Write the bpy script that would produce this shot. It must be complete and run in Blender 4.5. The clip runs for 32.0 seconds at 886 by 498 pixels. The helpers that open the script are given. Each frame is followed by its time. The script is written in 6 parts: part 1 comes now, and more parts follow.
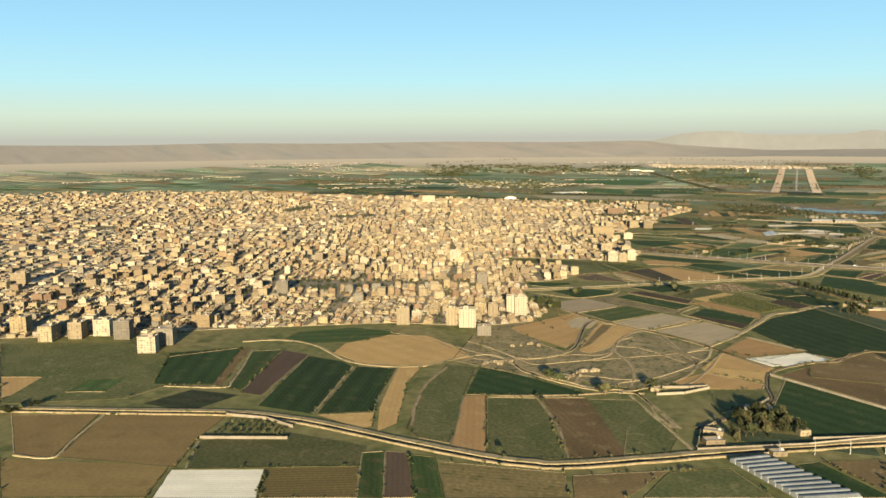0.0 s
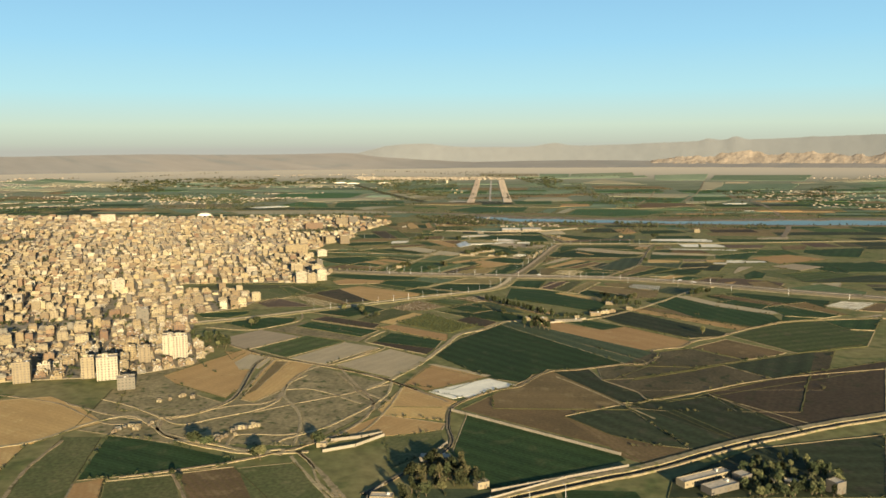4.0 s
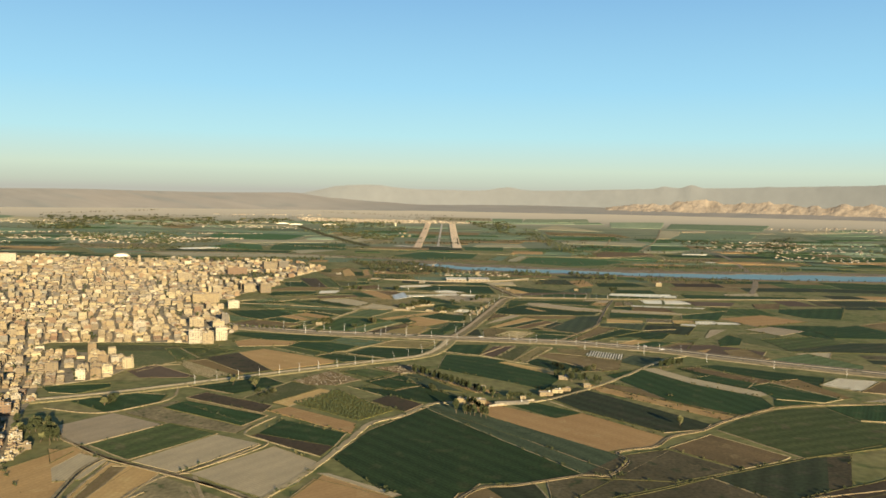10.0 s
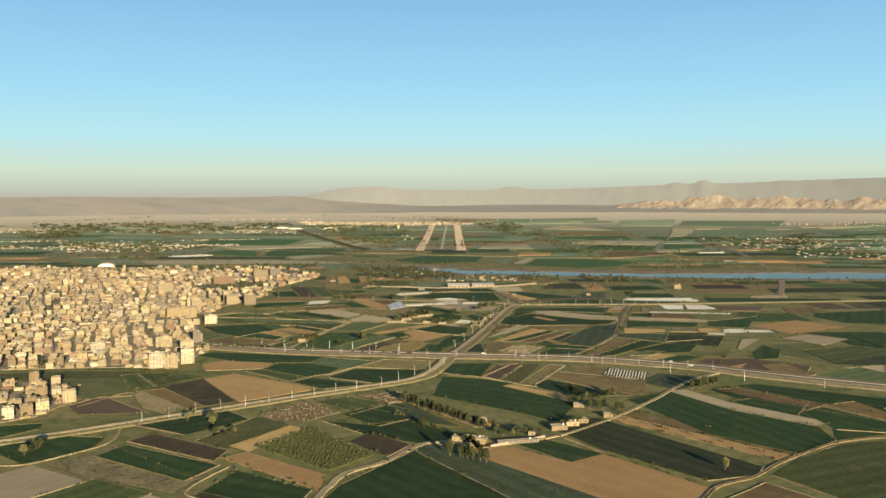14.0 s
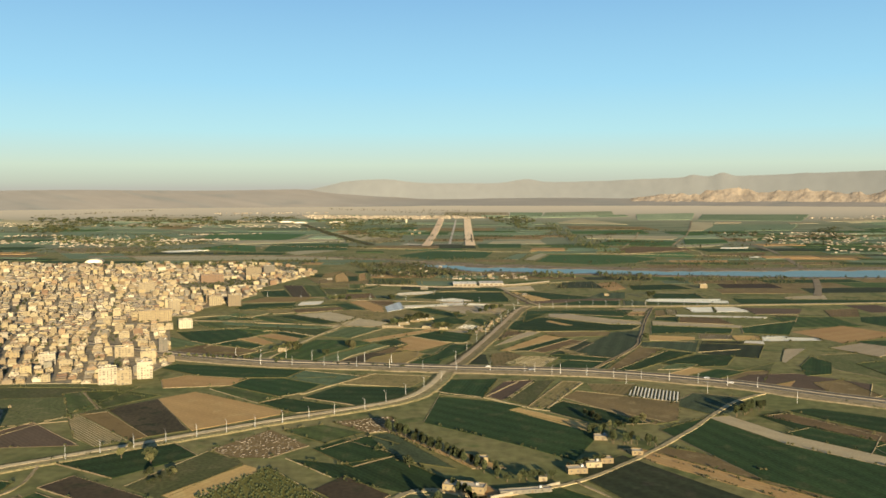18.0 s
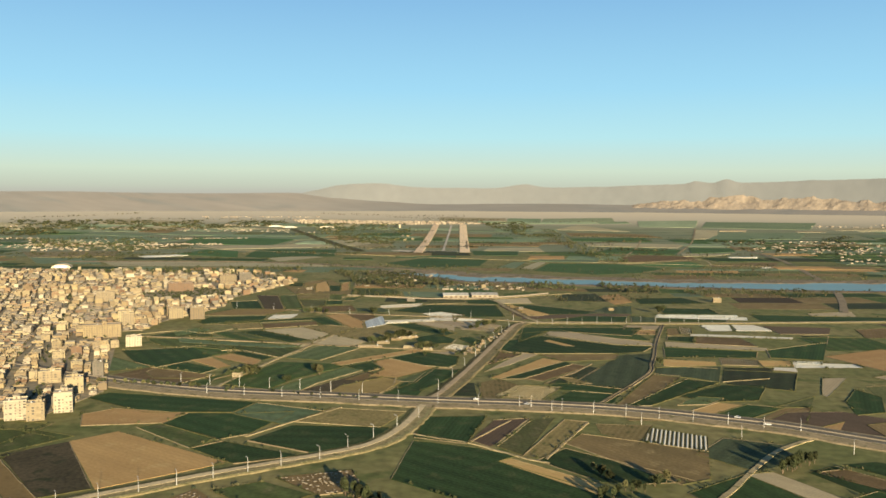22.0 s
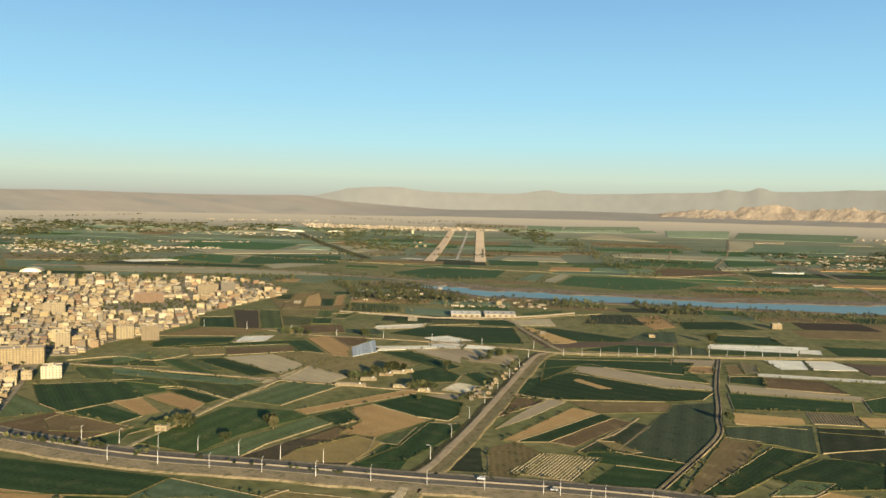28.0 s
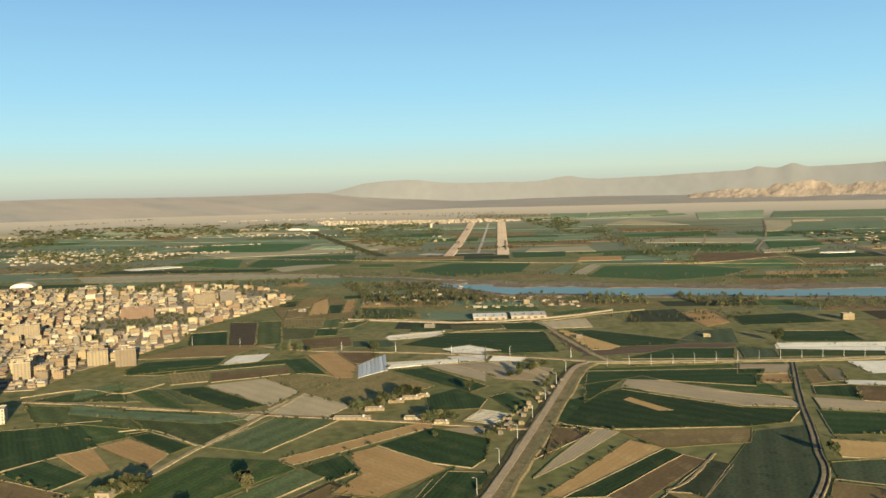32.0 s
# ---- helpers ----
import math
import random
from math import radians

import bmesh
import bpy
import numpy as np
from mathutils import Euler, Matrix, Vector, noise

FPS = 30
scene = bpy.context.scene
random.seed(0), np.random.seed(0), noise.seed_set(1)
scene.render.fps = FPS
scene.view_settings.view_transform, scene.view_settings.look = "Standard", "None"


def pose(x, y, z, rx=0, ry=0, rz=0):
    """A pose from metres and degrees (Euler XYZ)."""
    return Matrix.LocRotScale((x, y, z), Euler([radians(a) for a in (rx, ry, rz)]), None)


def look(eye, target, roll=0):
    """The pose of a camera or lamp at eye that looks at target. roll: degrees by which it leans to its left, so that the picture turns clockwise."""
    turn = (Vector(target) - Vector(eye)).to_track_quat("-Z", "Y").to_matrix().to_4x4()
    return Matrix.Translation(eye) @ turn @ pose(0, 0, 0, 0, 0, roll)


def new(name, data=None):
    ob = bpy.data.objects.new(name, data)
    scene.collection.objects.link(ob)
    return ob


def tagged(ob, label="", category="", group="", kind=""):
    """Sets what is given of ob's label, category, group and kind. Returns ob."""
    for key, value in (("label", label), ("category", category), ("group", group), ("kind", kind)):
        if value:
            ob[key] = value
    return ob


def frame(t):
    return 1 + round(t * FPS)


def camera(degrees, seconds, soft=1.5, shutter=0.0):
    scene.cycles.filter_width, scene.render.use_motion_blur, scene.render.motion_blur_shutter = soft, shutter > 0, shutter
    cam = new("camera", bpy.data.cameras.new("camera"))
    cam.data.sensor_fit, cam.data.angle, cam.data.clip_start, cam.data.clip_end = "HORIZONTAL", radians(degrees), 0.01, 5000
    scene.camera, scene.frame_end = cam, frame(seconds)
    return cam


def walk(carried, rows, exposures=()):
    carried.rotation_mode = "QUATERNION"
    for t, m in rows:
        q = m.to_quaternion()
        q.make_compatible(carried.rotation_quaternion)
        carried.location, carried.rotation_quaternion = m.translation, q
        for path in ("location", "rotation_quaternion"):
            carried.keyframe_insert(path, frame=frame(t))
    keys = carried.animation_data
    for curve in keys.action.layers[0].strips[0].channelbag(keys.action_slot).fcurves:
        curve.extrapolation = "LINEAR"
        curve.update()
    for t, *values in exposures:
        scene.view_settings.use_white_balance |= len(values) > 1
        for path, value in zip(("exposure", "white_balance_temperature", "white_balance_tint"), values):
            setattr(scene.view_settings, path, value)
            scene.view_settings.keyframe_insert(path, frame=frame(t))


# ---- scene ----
# One flight over a river plain: a town on the west bank of fields, roads, canals, farms, a river, an airfield and hills.
cam = camera(56.22, 32.0, soft=1.65)


def row(t, x, y, z, yaw, pitch, roll):
    return t, pose(x, y, z, 90 + pitch, 0, yaw) @ pose(0, 0, 0, 0, 0, roll)


PATH = [
    row(0, -0.00, 0.00, 187.50, 24.453, -7.636, -0.395),
    row(0.5, 1.95, 14.19, 187.22, 24.834, -7.652, -0.181),
    row(1, 3.92, 28.43, 186.92, 23.619, -7.660, -0.077),
    row(1.5, 5.92, 42.77, 186.61, 20.455, -7.734, -0.148),
    row(2, 7.95, 57.25, 186.29, 16.500, -7.762, -0.695),
    row(2.5, 9.96, 71.80, 185.95, 12.939, -7.380, -1.210),
    row(3, 11.94, 86.34, 185.55, 9.420, -7.069, -0.936),
    row(3.5, 13.90, 100.86, 185.09, 6.994, -6.920, -0.353),
    row(4, 15.83, 115.42, 184.59, 4.975, -6.888, -0.390),
    row(4.5, 17.74, 130.11, 184.10, 3.385, -7.225, -0.627),
    row(6.5, 25.08, 191.07, 182.04, 5.143, -6.189, -2.176),
    row(7, 26.64, 206.39, 181.61, 5.727, -5.617, -2.196),
    row(7.5, 28.16, 221.71, 181.18, 6.160, -5.173, -2.436),
    row(8, 29.64, 237.03, 180.78, 6.343, -4.862, -1.955),
    row(8.5, 31.08, 252.33, 180.38, 5.928, -4.625, -0.876),
    row(9, 32.48, 267.62, 180.00, 4.509, -4.269, -0.251),
    row(9.5, 33.84, 282.87, 179.62, 2.871, -3.950, 0.537),
    row(10, 35.16, 298.08, 179.23, 1.877, -3.905, 0.996),
    row(10.5, 36.45, 313.24, 178.84, 1.189, -3.921, 1.232),
    row(11, 37.73, 328.39, 178.44, 0.806, -3.998, 1.311),
    row(11.5, 39.01, 343.55, 178.05, 0.752, -4.035, 1.051),
    row(12, 40.28, 358.72, 177.65, 0.928, -4.004, 0.831),
    row(12.5, 41.53, 373.87, 177.22, 1.266, -4.004, 0.587),
    row(13, 42.75, 389.01, 176.76, 1.617, -3.931, 0.194),
    row(13.5, 43.94, 404.15, 176.27, 2.027, -3.839, -0.017),
    row(14, 45.10, 419.27, 175.77, 2.435, -3.823, -0.158),
    row(14.5, 46.26, 434.44, 175.25, 2.827, -3.811, -0.366),
    row(16.5, 50.69, 495.90, 172.89, 3.484, -3.881, -0.024),
    row(17, 51.69, 511.03, 172.09, 3.418, -3.951, -0.129),
    row(17.5, 52.69, 526.15, 171.27, 3.362, -4.088, -0.234),
    row(18, 53.69, 541.28, 170.45, 3.318, -4.234, -0.191),
    row(18.5, 54.68, 556.48, 169.66, 3.154, -4.351, -0.138),
    row(19, 55.62, 571.70, 168.90, 2.884, -4.357, 0.224),
    row(19.5, 56.50, 586.93, 168.20, 2.720, -4.561, 0.793),
    row(20, 57.34, 602.19, 167.54, 2.587, -4.465, 1.071),
    row(20.5, 58.14, 617.52, 166.90, 2.665, -4.334, 1.035),
    row(21, 58.92, 633.02, 166.30, 2.842, -4.255, 0.687),
    row(21.5, 59.67, 648.72, 165.73, 2.961, -4.073, 0.494),
    row(22, 60.38, 664.59, 165.19, 3.178, -3.839, 0.297),
    row(22.5, 61.05, 680.58, 164.66, 3.426, -3.674, 0.220),
    row(23, 61.65, 696.67, 164.11, 3.715, -3.582, 0.438),
    row(23.5, 62.19, 712.81, 163.52, 3.967, -3.556, 0.614),
    row(24, 62.66, 729.06, 162.91, 4.175, -3.558, 0.574),
    row(24.5, 63.06, 745.38, 162.28, 4.319, -3.560, 0.604),
    row(25, 63.39, 761.74, 161.62, 4.477, -3.560, 0.857),
    row(25.5, 63.64, 778.11, 160.96, 4.482, -3.532, 1.136),
    row(27.5, 62.97, 843.24, 158.24, 4.458, -3.437, 1.449),
    row(28, 62.51, 859.49, 157.65, 4.468, -3.413, 1.215),
    row(28.5, 62.01, 875.72, 157.07, 4.628, -3.358, 1.176),
    row(29, 61.46, 891.92, 156.53, 4.889, -3.291, 1.029),
    row(29.5, 60.89, 908.08, 156.03, 5.208, -3.179, 0.502),
    row(30, 60.28, 924.21, 155.59, 5.626, -3.125, -0.078),
    row(30.5, 59.65, 940.32, 155.21, 6.002, -3.032, -0.756),
    row(31, 58.99, 956.45, 154.89, 6.324, -2.960, -1.325),
    row(31.5, 58.33, 972.61, 154.63, 6.346, -3.242, -1.517),
    row(32, 57.67, 988.79, 154.39, 6.006, -3.944, -1.477),
]
walk(cam, PATH, exposures=[(0.0, 1.40), (1.2, 1.41), (2.0, 1.28), (4.5, 1.27), (8.0, 1.28), (32.0, 1.28)])

# ---- sky, sun ----
SHADE_AZ = 23.5                       # shadows fall this far to the left of +y
SUN_EL = 10.5
world = bpy.data.worlds.new("world")
scene.world = world
world.use_nodes = True
wn, wl = world.node_tree.nodes, world.node_tree.links
sky = wn.new("ShaderNodeTexSky")
sky.sky_type = "NISHITA"
sky.sun_disc = False
sky.sun_elevation = radians(SUN_EL)
sky.sun_rotation = radians(180 - SHADE_AZ)
sky.altitude, sky.air_density, sky.dust_density, sky.ozone_density = 200, 1.0, 1.5, 2.5
geo = wn.new("ShaderNodeTexCoord")
sep = wn.new("ShaderNodeSeparateXYZ")
wl.new(geo.outputs["Generated"], sep.inputs[0])
ramp = wn.new("ShaderNodeValToRGB")   # dust-laden air low over the plain
els = ramp.color_ramp.elements
els[0].position, els[0].color = 0.0, (0.46, 0.46, 0.39, 1)
els[1].position, els[1].color = 1.0, (0.05, 0.10, 0.20, 1)
for p, c in ((0.008, (0.50, 0.545, 0.44, 1)), (0.027, (0.56, 0.67, 0.54, 1)), (0.066, (0.42, 0.70, 0.75, 1)),
             (0.122, (0.31, 0.61, 0.79, 1)), (0.22, (0.215, 0.45, 0.69, 1)), (0.36, (0.13, 0.27, 0.46, 1)), (0.6, (0.075, 0.15, 0.28, 1))):
    e = els.new(p)
    e.color = c
wl.new(sep.outputs["Z"], ramp.inputs[0])
skymix = wn.new("ShaderNodeMixRGB")
skymix.inputs[0].default_value = 0.9
gain = wn.new("ShaderNodeVectorMath")
gain.operation = "SCALE"
gain.inputs["Scale"].default_value = 9.0
wl.new(ramp.outputs[0], gain.inputs[0])
wl.new(sky.outputs[0], skymix.inputs[1])
wl.new(gain.outputs[0], skymix.inputs[2])
wl.new(skymix.outputs[0], wn["Background"].inputs[0])
wn["Background"].inputs[1].default_value = 0.0546
sun = new("sun", bpy.data.lights.new("sun", "SUN"))
sun.data.energy, sun.data.angle, sun.data.color = 5.0, radians(0.6), (1.0, 0.83, 0.55)
sa = radians(SHADE_AZ)
sun.matrix_world = look((math.sin(sa) * 900, -math.cos(sa) * 900, 900 * math.tan(radians(SUN_EL))), (0, 0, 0))


# ---- materials ----
def mat(name, a, b, big=0.05, small=0.6, rough=0.9, bump=0.2, c=None, rand=0.12, stripes=None, island=False, metal=0.0, depth=0.35, stretch=None, spec=0.12):
    """A surface of two tones a and b in patches, with fine grain; c: a third tone in spots; stripes: (metres apart, tone, share)."""
    m = bpy.data.materials.new(name)
    m.use_nodes = True
    n, l = m.node_tree.nodes, m.node_tree.links
    bs = n["Principled BSDF"]
    bs.inputs["Roughness"].default_value, bs.inputs["Metallic"].default_value = rough, metal
    bs.inputs["Specular IOR Level"].default_value = spec
    co = n.new("ShaderNodeTexCoord")

    space = co.outputs["Object"]
    if stretch:
        mp = n.new("ShaderNodeMapping")
        mp.inputs["Scale"].default_value = stretch
        l.new(space, mp.inputs["Vector"])
        space = mp.outputs[0]

    def noise_at(scale, detail=4):
        t = n.new("ShaderNodeTexNoise")
        t.inputs["Scale"].default_value, t.inputs["Detail"].default_value = scale, detail
        l.new(space, t.inputs["Vector"])
        return t

    def ramp_of(out, lo, hi):
        r = n.new("ShaderNodeMapRange")
        r.inputs[1].default_value, r.inputs[2].default_value = lo, hi
        l.new(out, r.inputs[0])
        return r.outputs[0]

    def mix(f, x, y, how="MIX"):
        k = n.new("ShaderNodeMixRGB")
        k.blend_type = how
        for s, v in ((0, f), (1, x), (2, y)):
            if isinstance(v, (int, float)):
                k.inputs[s].default_value = v
            elif isinstance(v, tuple):
                k.inputs[s].default_value = (*v, 1)
            else:
                l.new(v, k.inputs[s])
        return k.outputs[0]

    big_n, small_n = noise_at(big), noise_at(small, 6)
    col = mix(ramp_of(big_n.outputs[0], 0.35, 0.65), a, b)
    if c:
        col = mix(ramp_of(noise_at(big * 3.1).outputs[0], 0.56, 0.66), col, c)
    if stripes:
        gap, tone, share = stripes
        w = n.new("ShaderNodeTexWave")
        w.bands_direction = "Y"
        w.inputs["Scale"].default_value, w.inputs["Distortion"].default_value = 0.314 / gap, 0.6
        w.inputs["Detail"].default_value, w.inputs["Detail Scale"].default_value = 2, 0.4
        l.new(co.outputs["Object"], w.inputs["Vector"])
        col = mix(ramp_of(w.outputs[1], 0.35 - share, 1.9 - share), col, tone)
    grain = n.new("ShaderNodeMapRange")
    grain.inputs[1].default_value, grain.inputs[2].default_value = 0.25, 0.75
    grain.inputs[3].default_value, grain.inputs[4].default_value = 1 - depth, 1 + depth
    l.new(small_n.outputs[0], grain.inputs[0])
    hsv = n.new("ShaderNodeHueSaturation")
    l.new(col, hsv.inputs["Color"])
    if island:
        src = n.new("ShaderNodeNewGeometry").outputs["Random Per Island"]
    else:
        src = n.new("ShaderNodeObjectInfo").outputs["Random"]
    tone = n.new("ShaderNodeMapRange")
    tone.inputs[3].default_value, tone.inputs[4].default_value = 1 - rand * 1.6, 1 + rand * 1.6
    l.new(src, tone.inputs[0])
    hue = n.new("ShaderNodeMapRange")
    hue.inputs[3].default_value, hue.inputs[4].default_value = 0.5 - rand * 0.05, 0.5 + rand * 0.05
    l.new(src, hue.inputs[0])
    both = n.new("ShaderNodeMath")
    both.operation = "MULTIPLY"
    shade = grain.outputs[0]
    if stripes:
        band = n.new("ShaderNodeTexWave")
        band.bands_direction = "Y"
        band.inputs["Scale"].default_value, band.inputs["Distortion"].default_value = 0.314 / (stripes[0] * 4.3), 5.0
        band.inputs["Detail"].default_value, band.inputs["Detail Scale"].default_value = 3, 0.12
        l.new(co.outputs["Object"], band.inputs["Vector"])
        br = n.new("ShaderNodeMapRange")
        br.inputs[3].default_value, br.inputs[4].default_value = (0.86, 1.12) if a[1] > a[0] else (0.96, 1.03)
        l.new(band.outputs[1], br.inputs[0])
        mul = n.new("ShaderNodeMath")
        mul.operation = "MULTIPLY"
        l.new(br.outputs[0], mul.inputs[0])
        l.new(grain.outputs[0], mul.inputs[1])
        shade = mul.outputs[0]
    l.new(shade, both.inputs[0])
    l.new(tone.outputs[0], both.inputs[1])
    l.new(both.outputs[0], hsv.inputs["Value"])
    l.new(hue.outputs[0], hsv.inputs["Hue"])
    l.new(hsv.outputs[0], bs.inputs["Base Color"])
    if bump:
        bp = n.new("ShaderNodeBump")
        bp.inputs["Strength"].default_value, bp.inputs["Distance"].default_value = bump, 0.15
        l.new(small_n.outputs[0], bp.inputs["Height"])
        l.new(bp.outputs[0], bs.inputs["Normal"])
    return m


FIELD = {
    "crop": mat("crop_dark", (0.0208, 0.039, 0.0107), (0.0323, 0.0539, 0.0151), 0.02, 0.5, c=(0.0549, 0.0624, 0.0213), stripes=(3.1, (0.0373, 0.0656, 0.0212), 0.2)),
    "green": mat("crop_fresh", (0.0391, 0.0698, 0.0159), (0.0563, 0.0826, 0.0223), 0.025, 0.5, c=(0.104, 0.0963, 0.0362), stripes=(3.5, (0.0706, 0.0936, 0.0319), 0.2)),
    "pale": mat("crop_pale", (0.0884, 0.117, 0.0422), (0.111, 0.13, 0.052), 0.03, 0.5, c=(0.0767, 0.0967, 0.0325), stripes=(3, (0.122, 0.151, 0.0649), 0.2)),
    "olive": mat("pasture", (0.0798, 0.0874, 0.0294), (0.112, 0.106, 0.0412), 0.03, 0.4, c=(0.135, 0.121, 0.0515), depth=0.4),
    "soil": mat("bare_soil", (0.46, 0.291, 0.115), (0.395, 0.244, 0.0954), 0.02, 0.5, c=(0.46, 0.308, 0.126), stripes=(4, (0.387, 0.237, 0.088), 0.15), depth=0.14),
    "brown": mat("ploughed_soil", (0.192, 0.126, 0.0584), (0.125, 0.0866, 0.0405), 0.02, 0.5, c=(0.222, 0.155, 0.074), stripes=(4, (0.143, 0.104, 0.036), 0.2), depth=0.22),
    "clay": mat("clay_soil", (0.112, 0.0753, 0.0466), (0.0907, 0.0634, 0.0388), 0.03, 0.5, stripes=(3, (0.125, 0.0877, 0.0544), 0.2), depth=0.2),
    "straw": mat("stubble", (0.209, 0.156, 0.0621), (0.161, 0.123, 0.0476), 0.03, 0.4, c=(0.0963, 0.0903, 0.0292), stripes=(4, (0.241, 0.181, 0.0734), 0.2)),
    "scrub": mat("waste_ground", (0.168, 0.138, 0.0664), (0.289, 0.225, 0.111), 0.045, 0.3, c=(0.0773, 0.0846, 0.0295), depth=0.4),
    "film": mat("white_film", (0.86, 0.78, 0.59), (0.74, 0.67, 0.50), 0.05, 0.8, rough=0.6, stripes=(2.6, (0.60, 0.53, 0.39), 0.08), depth=0.1),
    "mulch": mat("grey_film", (0.461, 0.359, 0.204), (0.381, 0.304, 0.175), 0.04, 0.8, rough=0.7, stripes=(2.4, (0.321, 0.24, 0.127), 0.25), depth=0.15),
    "rows": mat("row_soil", (0.164, 0.123, 0.0502), (0.115, 0.0984, 0.0354), 0.04, 0.6),
    "bars": mat("bed_soil", (0.041, 0.041, 0.0166), (0.0615, 0.0541, 0.0212), 0.04, 0.6),
    "fallow": mat("weedy_fallow", (0.0599, 0.0492, 0.0241), (0.0992, 0.0771, 0.0398), 0.025, 0.4, c=(0.0396, 0.0436, 0.0175), depth=0.4),
    "tilled": mat("tilled_soil", (0.252, 0.175, 0.0664), (0.217, 0.15, 0.0574), 0.02, 0.4, c=(0.19, 0.133, 0.0505), stripes=(4, (0.231, 0.161, 0.0611), 0.2), depth=0.15),
    "plough": mat("furrowed_soil", (0.131, 0.0943, 0.0354), (0.156, 0.111, 0.0413), 0.03, 0.6, stripes=(3.2, (0.0738, 0.0574, 0.0212), 0.35), depth=0.25),
    "orchard": mat("orchard_floor", (0.154, 0.132, 0.0351), (0.105, 0.101, 0.0263), 0.05, 0.4, depth=0.4),
    "stony": mat("stony_plot", (0.167, 0.113, 0.0496), (0.216, 0.148, 0.0638), 0.05, 0.5, depth=0.35),
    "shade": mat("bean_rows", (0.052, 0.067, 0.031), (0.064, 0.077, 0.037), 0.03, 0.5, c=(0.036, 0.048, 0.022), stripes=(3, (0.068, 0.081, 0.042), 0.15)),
}
FIELD_LABEL = {
    "crop": "dark green field of dense winter crop", "green": "fresh green crop field with faint rows", "pale": "pale bluish green field of young crop",
    "olive": "olive brown grazing land with dry patches", "soil": "bare tan soil field, freshly levelled", "brown": "brown ploughed field with faint furrows",
    "clay": "dark reddish clay field, ploughed", "straw": "straw coloured stubble field with green traces", "scrub": "waste ground with dry scrub and footpaths",
    "film": "field covered with white plastic film", "mulch": "field under grey plastic mulch film", "rows": "field with white film in narrow rows",
    "bars": "dark field with wide white film beds", "plough": "dark furrowed field with straight rows", "orchard": "young orchard of low yellow-green bushes",
    "tilled": "light brown tilled field, finely harrowed", "fallow": "brown weedy fallow with worn green patches", "stony": "brown plot scattered with pale stone heaps", "shade": "grey-green field of low bean rows"}
FIELD["meadow"] = mat("grass_meadow", (0.0592, 0.0776, 0.0218), (0.0828, 0.0963, 0.0293), 0.02, 0.3, c=(0.119, 0.107, 0.046), stripes=(3.2, (0.0722, 0.0855, 0.0293), 0.2), depth=0.3)
FIELD["sward"] = mat("young_sward", (0.0901, 0.125, 0.0581), (0.116, 0.149, 0.0704), 0.02, 0.3, c=(0.0711, 0.0988, 0.044), stripes=(3.2, (0.101, 0.127, 0.066), 0.2), depth=0.22)
FIELD_LABEL.update(meadow="olive green meadow with faint paths", sward="soft green field of young sward")
# Dark kinds, mostly on the right; lens darkening there is partly in their colour.
FIELD["moss"] = mat("mossy_fallow", (0.0324, 0.0419, 0.0177), (0.0459, 0.0504, 0.0225), 0.02, 0.3, c=(0.06, 0.0542, 0.03), stripes=(3.2, (0.0392, 0.0462, 0.0205), 0.2), depth=0.3)
FIELD["umber"] = mat("umber_soil", (0.057, 0.041, 0.0232), (0.0715, 0.0518, 0.0279), 0.02, 0.3, c=(0.0454, 0.041, 0.0186), stripes=(4, (0.0606, 0.0434, 0.0232), 0.2), depth=0.28)
FIELD_LABEL.update(moss="dark mossy green fallow with bare patches", umber="dull dark brown soil field, lying fallow")
# Kinds for the far plain: haze is painted in as paler, greyer colour.
FIELD["sage"] = mat("hazed_sage_crop", (0.244, 0.28, 0.164), (0.198, 0.239, 0.138), 0.01, 0.1, depth=0.15, rand=0.2, island=True)
FIELD["lush"] = mat("hazed_lush_crop", (0.0515, 0.0975, 0.0302), (0.0648, 0.113, 0.0363), 0.01, 0.1, depth=0.15, rand=0.2)
FIELD["dull"] = mat("hazed_crop", (0.144, 0.178, 0.0987), (0.119, 0.154, 0.0853), 0.01, 0.1, depth=0.15, rand=0.2, island=True)
FIELD["hazed_soil"] = mat("hazed_fallow", (0.332, 0.287, 0.17), (0.281, 0.243, 0.144), 0.01, 0.1, depth=0.12, rand=0.2, island=True)
FIELD_LABEL.update(lush="lush green irrigated crop field, paled as by haze", sage="sage green crop plots, paled as by haze", dull="dull green crop plots, paled as by haze", hazed_soil="bare fallow plots, paled as by haze")
M_GROUND = mat("plain_soil", (0.135, 0.137, 0.0464), (0.206, 0.174, 0.07), 0.012, 0.12, c=(0.0972, 0.108, 0.0345), rand=0, depth=0.35)


